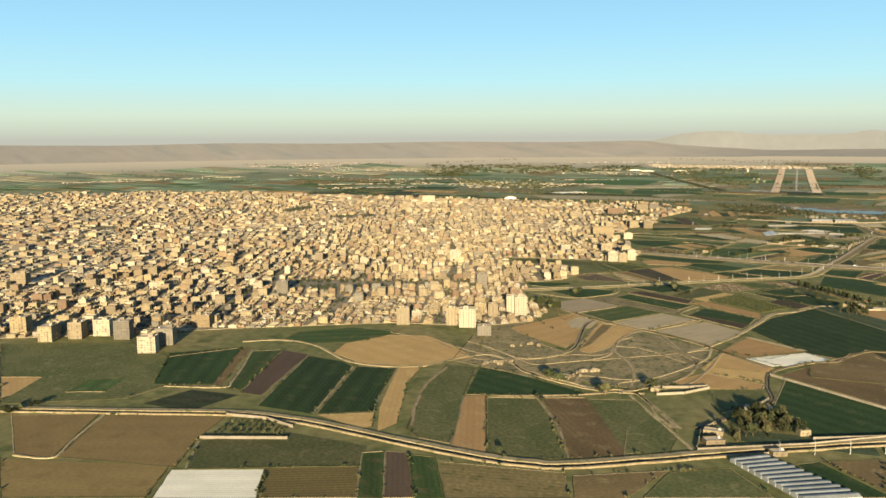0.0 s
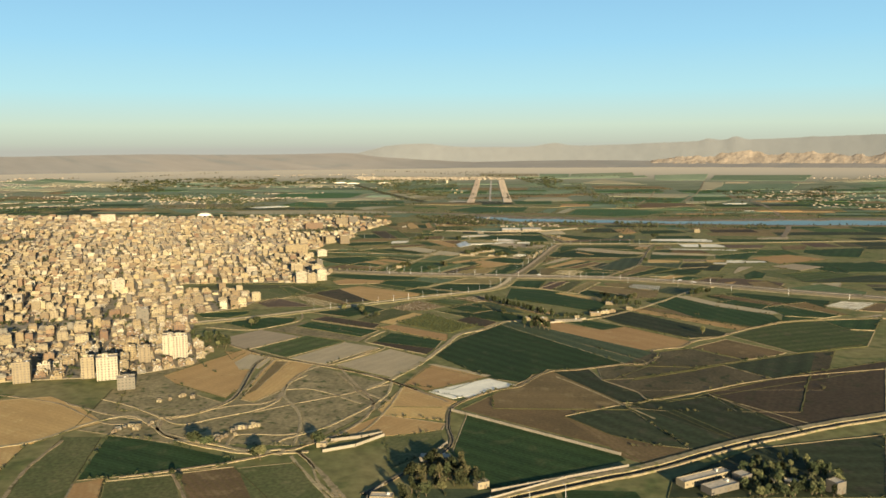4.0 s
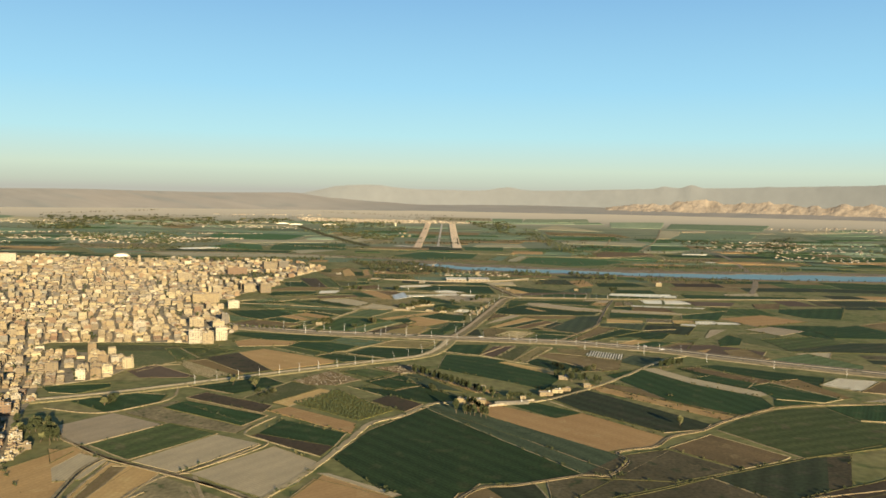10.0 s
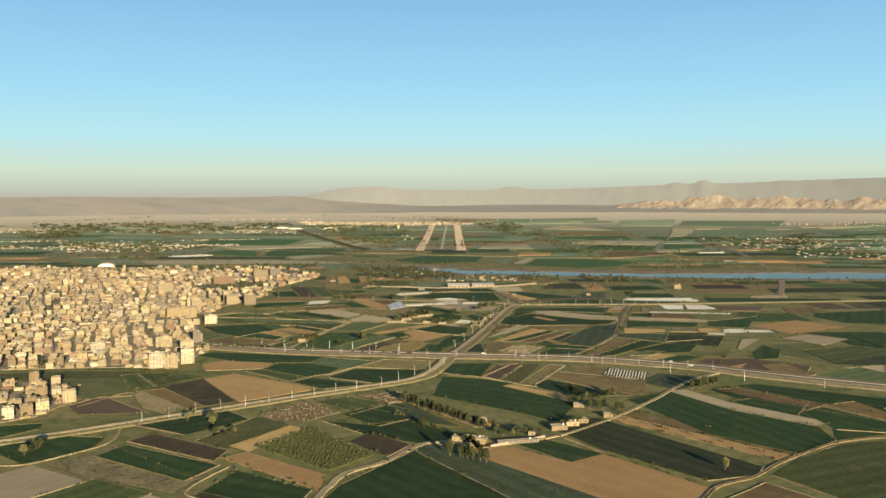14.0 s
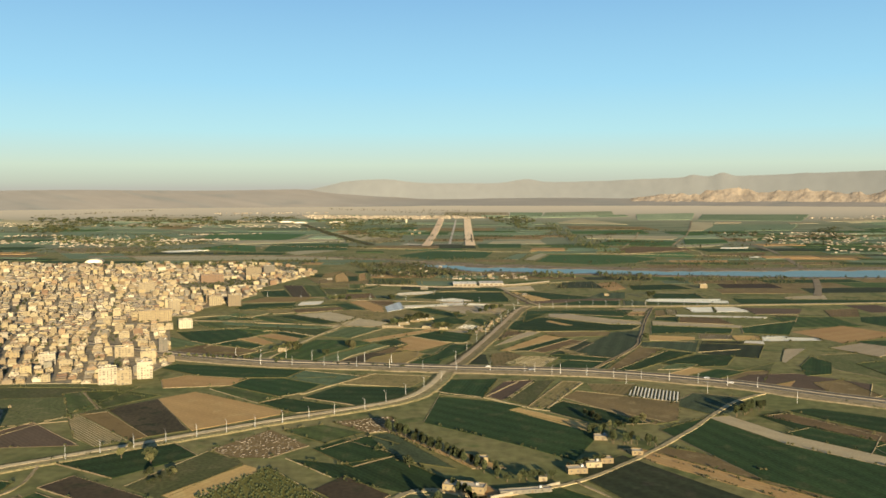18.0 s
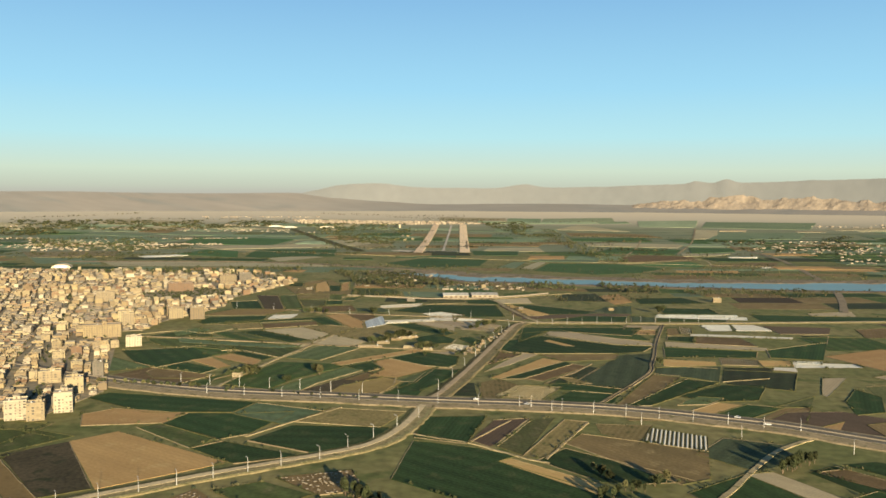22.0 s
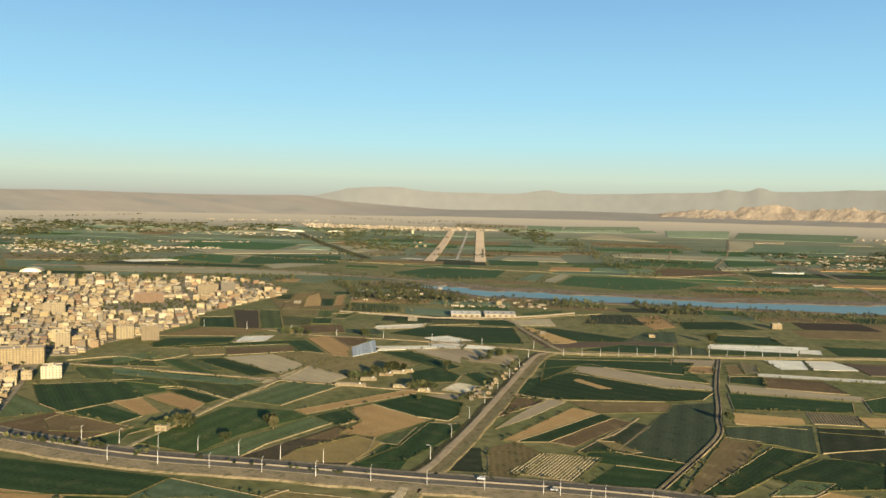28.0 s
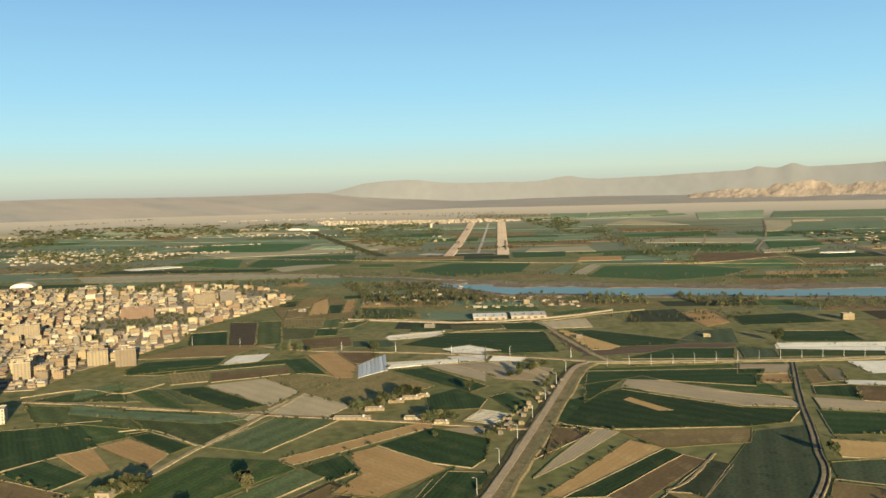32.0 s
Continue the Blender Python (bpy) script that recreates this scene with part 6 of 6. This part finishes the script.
grove(60, 8.4, (-43, 518), (-44, 563), (-32, 597), (-14, 594), (1, 548))
tree(-188, 608, 9.0)
tree(-176, 601, 9.0)
tree(-184, 605, 7.9)
tree(-136, 583, 10.1)
tree(-139, 585, 7.9)
tree(-106, 612, 7.9)
tree(-111, 614, 5.6)
tree(-167, 447, 4.5)
tree(-179, 556, 4.5)
tree(-172, 549, 4.5)
tree_row(6, 5.6, (-504, 377), (-501, 398), "leafy")
grove(150, 6.2, (135, 556), (151, 596), (182, 610), (201, 576), (186, 551), (144, 548))
grove(26, 9.0, (-293, 872), (-253, 850), (-249, 862), (-274, 894), (-305, 904))
tree_row(7, 6.8, (-262, 958), (-260, 978), "leafy")
tree(-180, 1043, 6.8)
tree(-157, 1033, 7.9)
tree_row(5, 3.9, (-146, 997), (-134, 1016), "leafy")
tree(-181, 1059, 5.6)
tree(-158, 1037, 9.0)
tree_row(4, 5.1, (-151, 1010), (-135, 1019), "leafy")
tree_row(26, 7.4, (-18, 1108), (60, 1018), "tall")
tree_row(14, 6.2, (-8, 1108), (63, 1012), "tall")
tree_row(7, 8.4, (28, 964), (49, 953), "tall")
tree_row(6, 6.8, (64, 1012), (88, 1019), "leafy")
tree_row(5, 5.1, (100, 1038), (125, 1050), "leafy")
tree_row(9, 7.4, (133, 1089), (163, 1084), "tall")
tree_row(5, 6.4, (120, 1107), (146, 1121), "tall")
tree_row(9, 7.4, (234, 1156), (263, 1179), "tall")
tree(202, 943, 7.3)
tree(4, 1035, 6.8)
tree_row(17, 5.1, (-277, 1356), (-182, 1344), "leafy")
tree_row(7, 6.8, (-172, 1388), (-149, 1399), "leafy")
tree(-96, 1408, 9.0)
tree(-114, 1368, 7.9)
tree_row(3, 4.5, (-158, 1333), (-153, 1337), "leafy")
tree_row(9, 2.8, (-123, 1333), (-43, 1319), "leafy")
tree_row(8, 7.9, (-169, 1399), (-151, 1406), "leafy")
tree(-92, 1400, 10.1)
tree_row(7, 9.0, (-68, 1561), (-45, 1583), "leafy")
tree_row(5, 9.0, (-44, 1596), (-30, 1603), "leafy")
tree_row(6, 7.9, (-15, 1533), (4, 1536), "leafy")
tree(9, 1621, 7.9)
tree_row(6, 7.9, (40, 1667), (67, 1707), "leafy")
tree(296, 1820, 10.1)
tree(309, 1851, 9.0)
tree(227, 1469, 9.0)
tree_row(6, 7.9, (-191, 1785), (-162, 1779), "leafy")
tree(-4, 1498, 4.5)
tree_row(4, 5.6, (28, 1499), (34, 1517), "leafy")
tree_row(9, 4.5, (41, 1544), (78, 1673), "leafy")
wood(640, 6.4, (-265, 2382), (-150, 2392), (-88, 2345), (-20, 2230), (1, 2180), (-12, 2095), (-55, 2085), (-100, 2080), (-168, 2105), (-205, 2230))
wood(60, 4.4, (-180, 2060), (-100, 2040), (-60, 2000), (-113, 1965), (-156, 1965))
wood(150, 4.6, (-6, 2195), (135, 2190), (129, 2099), (21, 2070), (-30, 2085))
wood(120, 6.6, (136, 2205), (192, 2187), (212, 2094), (129, 2099))
wood(170, 6.0, (256, 2182), (362, 2161), (339, 2033), (280, 2062))
wood(180, 5.4, (394, 2140), (525, 2119), (640, 2110), (600, 2010), (390, 2030))
wood(120, 6.0, (345, 2300), (589, 2310), (674, 2290), (900, 2300), (880, 2420), (515, 2440), (344, 2400))
wood(60, 5.0, (150, 2010), (330, 2010), (320, 1960), (150, 1920))
belt(900, 12, (-1964, 3930), (-1459, 4102), (-858, 4250), (-725, 4131), (-1036, 3799), (-1342, 3617), (-1566, 3307))
belt(420, 9, (-1418, 3249), (-1125, 3368), (-867, 3101), (-916, 2911), (-1199, 2881))
belt(700, 10, (-725, 4131), (-328, 4300), (-250, 4055), (-246, 3293), (-380, 3254), (-543, 3703))
belt(380, 10, (16, 4300), (212, 4340), (329, 3555), (263, 3425), (129, 3882))
belt(420, 8, (801, 3530), (1349, 3696), (1010, 2917), (807, 3094))
belt(260, 7, (-1500, 2750), (-700, 2900), (-560, 2650), (-900, 2600))
belt(240, 8, (1100, 3700), (1900, 3500), (1700, 2900), (1050, 2950))
wood(160, 4.5, (-436, 2599), (17, 2529), (19, 2469), (-335, 2479))
wood(160, 4.5, (17, 2529), (647, 2433), (613, 2349), (68, 2442))
wood(200, 9.7, (-835, 2298), (-574, 2382), (-325, 2440), (-268, 2371), (-529, 2281), (-742, 2231))
wood(100, 6.3, (-563, 3512), (-547, 3550), (-327, 3027), (-343, 2965))
wood(420, 7.2, (265, 3959), (309, 3995), (367, 3081), (410, 2696), (364, 2629), (305, 2925))
wood(90, 5.4, (544, 2597), (738, 2657), (661, 2469), (519, 2452))
house(39, 998, 24, 8, 4, -12)
house(73, 996, 30, 4, 2.5, 14)
house(49, 1048, 6, 5, 3.5, 0)
house(84, 1016, 5, 5, 3, 0)
house(105, 1031, 12, 7, 3.5, 10)
house(116, 1042, 10, 6, 3.5, 10)
house(125, 1050, 8, 6, 3.5, 10)
house(147, 1067, 7, 6, 3, 0)
house(128, 1098, 9, 6, 3, 0)
house(-52, 514, 12, 7, 3.5, 30)
house(-54, 532, 12, 6, 3, 0)
house(-31, 589, 18, 7, 3.5, 0)
house(-2, 552, 7, 6, 4, 30)
house(-15, 510, 9, 6, 3, 30)
house(121, 569, 34, 7, 4, 32)
house(142, 570, 8, 7, 5, 32)
house(127, 557, 20, 8, 4, 32)
house(188, 558, 7, 7, 7, 32)
house(168, 567, 22, 5, 3, 0)
house(-104, 608, 6, 5, 3, 0)
house(-164, 1389, 8, 7, 4, 0)
house(-66, 1540, 26, 5, 2.2, 2)
house(-55, 1564, 14, 5, 2.2, 10)
house(-43, 1586, 12, 5, 2.2, 10)
house(-33, 1596, 14, 5, 2.2, 10)
house(-25, 1603, 10, 5, 2, 10)
house(-24, 1541, 12, 5, 2, 0)
house(-3, 1530, 10, 5, 2, 0)
warehouse(7, 1990, 40, 34, 3.4, 5.6, 6)
warehouse(53, 1999, 42, 34, 3.4, 5.6, 6)
house_row(8, (-20, 2080), (75, 2100))
house(-58, 1922, 12, 7, 4, 0)
house(411, 1955, 12, 9, 7, 0)
house(235, 1850, 7, 6, 3, 0)
house(107, 1849, 7, 6, 3, 0)
house_row(14, (43, 1524), (78, 1647))
house_row(8, (35, 1512), (41, 1541))
# The next three rows put small houses in place of rubble heaps and sheds.
house_row(14, (-175, 616), (-160, 645))
house_row(9, (-247, 625), (-232, 641))
house_row(7, (-246, 690), (-224, 709))
house_row(8, (-325, 1110), (-322, 1156))
yard_wall((-28, 683), (-18, 676), (80, 605))
yard_wall((82, 586), (4, 545))
yard_wall((1, 533), (45, 566))
yard_wall((-59, 498), (1, 533))
yard_wall((-60, 501), (-62, 535), (-56, 549))
yard_wall((-101, 598), (-83, 609), (-68, 629))
yard_wall((-100, 617), (-82, 625), (-70, 633))
yard_wall((-349, 395), (-298, 416))
yard_wall((-362, 437), (-333, 442), (-307, 435))
yard_wall((-26, 618), (-33, 599))
yard_wall((54, 985), (93, 1009))
tower(-657, 538, 18, 13, 14.8)
tower(-640, 557, 17, 13, 15.9)
tower(-625, 574, 16, 13, 15.9)
tower(-596, 571, 15, 12, 18.0)
tower(-537, 542, 16, 10, 14.8)
tower(-543, 570, 16, 12, 15.9)
tower(-712, 552, 16, 13, 15.9)
tower(-562, 641, 18, 14, 12.7)
tower(-594, 826, 14, 12, 14.8)
tower(-1032, 2166, 36, 14, 21.2)
tower(-941, 735, 20, 14, 17.0)
tower(-390, 971, 16, 13, 13.8)
tower(-503, 1146, 16, 13, 17.0)
tower(-281, 1234, 15, 11, 14.5, "white")
tower(-266, 1234, 12, 10, 13.0, "cream")
tower(-258, 1257, 13, 12, 15.5, "white")
tower(-279, 1315, 14, 11, 13.5, "cream")
tower(-376, 1308, 15, 11, 11.0, "white")
tower(-289, 1378, 10, 9, 13.0, "grey")
tower(-318, 1349, 18, 11, 10.5, "cream")
tower(-319, 1520, 16, 12, 10.7, "white")
tower(-378, 1570, 40, 16, 14.8, "sand")
tower(-387, 1660, 14, 12, 14.8)
tower(-319, 1721, 16, 12, 14.8)
tower(-364, 1744, 14, 12, 12.7)
tower(-319, 1713, 18, 13, 15.9)
tower(-349, 1718, 18, 13, 13.8)
tower(-399, 1679, 18, 13, 14.8)
tower(-514, 1867, 26, 14, 14.8)
tower(-453, 2009, 40, 16, 13.8, "brick")
tower(-414, 2138, 30, 14, 14.8)
tower(-391, 2167, 22, 14, 15.9)
lamp_row(9, (-169, 1322), (85, 1300))
lamp_row(9, (94, 1299), (279, 1247))
lamp_row(7, (-205, 1360), (-43, 1335))
lamp_row(8, (19, 1352), (86, 1690))
lamp_row(10, (-214, 1038), (-64, 1150))
lamp_row(5, (-43, 1163), (10, 1262))
lamp_row(14, (122, 1706), (370, 1753))
lamp_row(8, (-297, 1819), (93, 1745))
lamp_row(6, (109, 1287), (418, 1139))
lamp_row(4, (-14, 508), (43, 536))
yard_wall((-166, 1982), (-105, 1965), (-32, 1948), (24, 1958), (71, 1976), (112, 2000), (159, 2039))
wood(130, 5.4, (-398, 4109), (-335, 4219), (-234, 3513), (-283, 3420))
wood(60, 5.4, (909, 3556), (1121, 3563), (924, 3107), (793, 3184))
house(-248, 3621, 9, 8, 5, 5)
house(-229, 3618, 9, 8, 5, 5)
house(-200, 3485, 9, 8, 5, 5)
house(-223, 3449, 9, 8, 5, 5)
house(-245, 2059, 10, 6, 3, 0)
house(52, 2111, 8, 6, 6, 0)
tree(-95, 1782, 10.1)
tree(-99, 1788, 9.0)
tree_row(8, 7.0, (31, 1003), (49, 967), "tall")
tree_row(4, 6.4, (123, 1157), (131, 1136), "leafy")
tree_row(8, 7.2, (236, 1160), (261, 1183), "tall")
tree_row(6, 6.4, (123, 1112), (163, 1137), "leafy")
tower(-332, 746, 9, 10, 17.5, "cream")
tower(-314, 743, 16, 11, 19.0, "white")
tower(-286, 718, 13, 10, 9.5, "grey")
tower(-308, 799, 10, 9, 13.8)
tower(-379, 730, 13, 11, 17.0)
tower(-296, 821, 10, 11, 19.5, "white")
tower(-283, 815, 13, 12, 20.5, "white")
greenhouse("multi-bay greenhouse with grey film roofs", 11, (-40, 488), (1, 445), (28, 461), (-22, 502), M_GREENHOUSE)
greenhouse("greenhouse block with bluish film roofs", 7, (-98, 1714), (-82, 1765), (-68, 1695), (-88, 1664), M_BLUEFILM, 0.5, 0.7)
tree_row(14, 2.6, (-346, 406), (-305, 421), "leafy")
tree_row(14, 2.6, (-348, 416), (-308, 429), "leafy")
tree_row(12, 2.6, (-352, 426), (-320, 435), "leafy")


def town():
    rnd = random.Random(5)
    c, s = math.cos(GRID), math.sin(GRID)
    cells = []
    band = -400.0
    while band < 2900:
        depth = rnd.uniform(48, 110)
        u, col = -2600.0 + rnd.uniform(0, 40), 0
        while u < 1900:
            mx, my = c * u - s * (band + depth / 2), s * u + c * (band + depth / 2)
            far = min(math.hypot(mx + 330, my - 900), math.hypot(mx + 420, my - 1600) - 60)
            k = 1.0 if far < 480 else 1.2 if far < 900 else 1.6
            wide = rnd.uniform(5.4, 9.8) * k
            v = band + rnd.uniform(0, 5)
            while v < band + depth - 7 * k:
                deep = rnd.uniform(4.4, 7.4) * k
                uu, vv = u + wide / 2, v + deep / 2
                uu += 22 * noise.noise((u * .004, vv * .004, 1.0)) + 4 * noise.noise((u * .03, vv * .03, 5.0))
                vv += 18 * noise.noise((uu * .004, v * .004, 3.0))
                x, y = c * uu - s * vv, s * uu + c * vv
                if inside(x, y, TOWN):
                    cells.append((x, y, wide, deep, k))
                v += deep + (2.6 if rnd.random() < .1 else .2)
            col += 1
            u += wide + (rnd.uniform(2.6, 5.4) * k if col % 2 == 0 else .3)
        band += depth + rnd.choice((2, 3, 5))

    def avenue(x, y):
        """Distance across the town between the wide streets, which run with the shadows."""
        return (c * x + s * y + 40 * noise.noise((x * .002, y * .002, 8.0))) % 118

    groups, parks, kerb = [], [], []
    for x, y, w, d, k in cells:
        p = noise.noise((x * .0055, y * .0055, 2.0))
        q = avenue(x, y)
        if q < 6.5:
            if rnd.random() < .5:
                kerb.append((x, y))
            continue
        if any(math.dist((x, y), (a, b)) < e * .6 + 6 for a, b, e in TOWERS):
            continue
        if noise.noise((x * .006, y * .006, 7.7)) > .5:
            parks.append((x, y))
            continue
        if rnd.random() < .07:
            continue
        t = rnd.random()
        high = .05 + .17 * min(1, max(0, (p + .05) / .3)) + (.2 if q < 15 or q > 111 else 0)
        if -600 < x < -380 and y < 900:
            high *= .3
        if t < high:
            h = rnd.uniform(4.8, 10.5 if y < 1200 else 8.2)
        elif t < high + .25:
            h = rnd.uniform(2.5, 4.2)
        else:
            h = rnd.uniform(1.3, 2.3)
        h *= .8 + .2 * k
        if h > 6:
            e = rnd.uniform(1.05, 1.35)
            w, d = w * e, d * e
        groups.append((math.hypot(x + 60, y - 800) if y < 1500 else 9e9, x, y, w - rnd.uniform(.1, 1.0), d - rnd.uniform(.1, 1.0), h))
    groups.sort()
    tones = ["cream", "beige", "sand", "grey", "brick", "white", "cream", "beige", "sand"]
    labels = {"cream": "cream rendered town house with a flat roof", "beige": "beige town house with a parapet roof", "sand": "sand coloured brick building with a flat roof",
              "grey": "grey concrete building, plainly rendered", "brick": "reddish brick building with a flat roof", "white": "white rendered building with a flat roof"}
    for q, x, y, w, d, h in groups[:250]:
        tone = rnd.choice(tones)
        block(x, y, w, d, h, GRID + .12 * noise.noise((x * .004, y * .004, 11.0)) + rnd.uniform(-.04, .04), tone, rnd, False, labels[tone])
    geos = {k: Geo() for k in M_FACADE_I}
    for q, x, y, w, d, h in groups[250:]:
        g = geos[rnd.choice(tones)]
        a = GRID + .35 * noise.noise((x * .004, y * .004, 11.0)) + rnd.uniform(-.05, .05)
        near = math.hypot(x + 330, y - 900) < 600
        if near or h > 6:
            shell(g, w, d, h, 0, 1, .3, .5, x, y, a, .5)
        else:
            g.box(x, y, .5, h + .5, w, d, a, 0, 1)
        ca, sa_ = math.cos(a), math.sin(a)
        put = lambda px, py: (x + ca * px - sa_ * py, y + sa_ * px + ca * py)
        for _ in range(rnd.choice((0, 1, 1, 2)) if near else rnd.choice((0, 0, 1))):
            px, py = put(rnd.uniform(-.28, .28) * w, rnd.uniform(-.25, .25) * d)
            e = rnd.uniform(1.2, 2.6)
            g.box(px, py, h - .3, h + rnd.uniform(.8, 2.0), e, e * rnd.uniform(.6, 1.2), a, 0, 1)
        if h > 3 and y < 1100 or h > 6 and y < 1700:
            st = max(1, int(h / 1.95))
            for face, run in ((0, w), (1, d)):
                n = max(1, int(run / 2.4))
                for k in range(st):
                    for i in range(n):
                        if rnd.random() < .3:
                            continue
                        t0 = (i + .5) / n * run - run / 2
                        z0, q2 = .5 + (k + .35) * h / st, rnd.uniform(.35, .7)
                        ends = ((t0 - q2, -d / 2 - .05), (t0 + q2, -d / 2 - .05)) if face == 0 else ((w / 2 + .05, t0 - q2), (w / 2 + .05, t0 + q2))
                        (ax, ay), (bx, by) = put(*ends[0]), put(*ends[1])
                        g.face([(ax, ay, z0), (bx, by, z0), (bx, by, z0 + .9), (ax, ay, z0 + .9)], 2)
    for k, g in geos.items():
        thing("town_houses", g, [M_FACADE_I[k], M_ROOF, M_GLASSY], kind="stuff", label=f"dense quarter of {k} flat-roofed town houses", category="houses")
    g = Geo()
    for x, y in parks + kerb + [(p[0], p[1]) for p in rnd.sample(cells, 4200)]:
        px, py, k = x + rnd.uniform(-4, 4), y + rnd.uniform(-4, 4), rnd.uniform(2.6, 5.4)
        g.box(px, py, .5, k * .4, .3, .3, 0, 0)
        crown(g, px, py, .7, k * .9, k * .8, 16, rnd, k * .2, 1)
    thing("town_trees", g, [M_BARK, M_LEAF], kind="stuff", label="dark green trees in the yards and parks of the town", category="trees")


town()


# ---- far villages and the airfield's buildings ----
M_FARHOUSE = mat("pale_village_render", (0.288, 0.2412, 0.18), (0.2376, 0.198, 0.1476), 0.1, 1.0, rand=0.2, depth=0.15, island=True)


def village(n, pts, label, lo=2, hi=4):
    rnd = random.Random(n)
    g = Geo()
    for x, y in scatter(n, pts, rnd):
        z = ground_z(x, y)
        shell(g, rnd.uniform(4, 10), rnd.uniform(4, 8), rnd.uniform(lo, hi), 0, 1, .3, .4, x, y, rnd.uniform(0, 3), z - .5)
    thing("village", g, [M_FARHOUSE, M_ROOF], kind="stuff", label=label, category="houses")


village(950, [(-735, 4171), (-292, 4178), (-45, 4232), (51, 4243), (-100, 4311), (-815, 4310)], "far pale village beyond the airfield", 3, 7)
village(160, [(-2545, 3424), (-1323, 3706), (-554, 3742), (-664, 3859), (-2568, 3602)], "far scattered village among trees")
village(120, [(905, 2694), (1677, 2495), (1733, 2696), (988, 2902)], "far village at the foot of the hills")
village(150, [(857, 3539), (1213, 3384), (1600, 3300), (1300, 2950), (1048, 2950), (839, 3100)], "far village of pale sheds beyond the river", 2, 4)
village(170, [(-1418, 3249), (-1125, 3368), (-867, 3101), (-916, 2911), (-1199, 2881)], "far hamlet among dark orchards", 2, 4)
village(26, [(-10, 2200), (120, 2180), (120, 2080), (-20, 2070)], "low houses among riverside trees", 1.6, 3)
village(18, [(-220, 2330), (-40, 2330), (-30, 2080), (-200, 2070)], "low houses among riverside trees", 1.6, 3)
village(70, [(-2259, 3128), (-1116, 2906), (-1114, 3025), (-2225, 3280)], "hamlet beyond the town")


# ---- airfield buildings ----
def control_tower(x, y):
    root = new("control_tower")
    root.location = (x, y, ground_z(x, y))
    for nm, z0, z1, w, m in (("shaft", 0, 16, 7, M_FACADE["white"]), ("cab", 16, 20, 10, M_GLASSY), ("roof", 20, 21, 11, M_CONCRETE)):
        g = Geo()
        g.box(0, 0, z0, z1, w, w)
        thing(nm, g, [m], parent=root)
    tagged(root, "white airfield control tower with a glazed cab", "tower")


def hangar(x, y, w, d, h, turn):
    g = Geo()
    arc = [(w / 2 * math.cos(math.pi * k / 10), h * math.sin(math.pi * k / 10)) for k in range(11)]
    for (p, q), (u, v) in zip(arc, arc[1:]):
        g.face([(p, -d / 2, q), (p, d / 2, q), (u, d / 2, v), (u, -d / 2, v)])
    for s in (-1, 1):
        g.face([(p, s * d / 2, q) for p, q in (arc if s < 0 else arc[::-1])])
    ob = thing("hangar", g, [M_ROOF], (x, y, ground_z(x, y) - .3), radians(turn), label="pale vaulted concrete aircraft hangar", category="hangar", group="hangars of the airfield")
    g = Geo()
    g.box(0, -d / 2 - .1, 0, h * .7, w * .6, .2)
    thing("door", g, [M_STEEL], parent=ob)


control_tower(-302, 4021)
hangar(-742, 3970, 60, 22, 6, 4)
hangar(-806, 4000, 60, 22, 6, 4)
hangar(-596, 3998, 60, 22, 6, 4)
hangar(-868, 2416, 40, 36, 8, 20)

for k in range(46):
    far = random.Random(k + 60)
    r0, a0 = far.uniform(2350, 4200), far.uniform(-62, 50)
    a1, wide = a0 + far.uniform(3, 12), far.uniform(6, 26)
    r1 = r0 + far.uniform(-160, 160)
    wood(90, 6.0, *[(CX + r * math.sin(radians(t)), CY + r * math.cos(radians(t))) for r, t in ((r0, a0), (r1, a1), (r1 + wide, a1), (r0 + wide, a0))])
for k in range(22):
    far = random.Random(k + 90)
    r0, a0 = far.uniform(2500, 4100), far.uniform(-62, -12) if k % 3 else far.uniform(14, 40)
    a1, wide = a0 + far.uniform(3, 9), far.uniform(15, 70)
    village(60, [(CX + r * math.sin(radians(t)), CY + r * math.cos(radians(t))) for r, t in ((r0, a0), (r0, a1), (r0 + wide, a1), (r0 + wide, a0))], "scattered far farmsteads on the plain")


def hedges():
    """Shrubs and weeds along the edges of the fields."""
    rnd = random.Random(77)
    dark, dry = Geo(), Geo()
    for pts in PLOTS:
        for a, b in zip(pts, pts[1:] + pts[:1]):
            d = math.dist(a, b)
            if rnd.random() > .34 or max(ground_z(*a), ground_z(*b)) > 0:
                continue
            g = dark if rnd.random() < .7 else dry
            s = rnd.uniform(0, 6)
            while s < d:
                x, y = a[0] + (b[0] - a[0]) * s / d + rnd.uniform(-1, 1), a[1] + (b[1] - a[1]) * s / d + rnd.uniform(-1, 1)
                k = rnd.choice((.5, .7, .9, 1.2, 1.9))
                crown(g, x, y, .15, k * 1.3, k, 12, rnd, k * .32, 0)
                s += rnd.choice((1.2, 2, 3, 5, 14))
    thing("hedge_shrubs", dark, [M_LEAF], kind="stuff", label="dark shrubs and weeds along field edges", category="shrubs")
    thing("dry_weeds", dry, [M_LEAF2], kind="stuff", label="pale dry weeds along field edges", category="shrubs")


hedges()
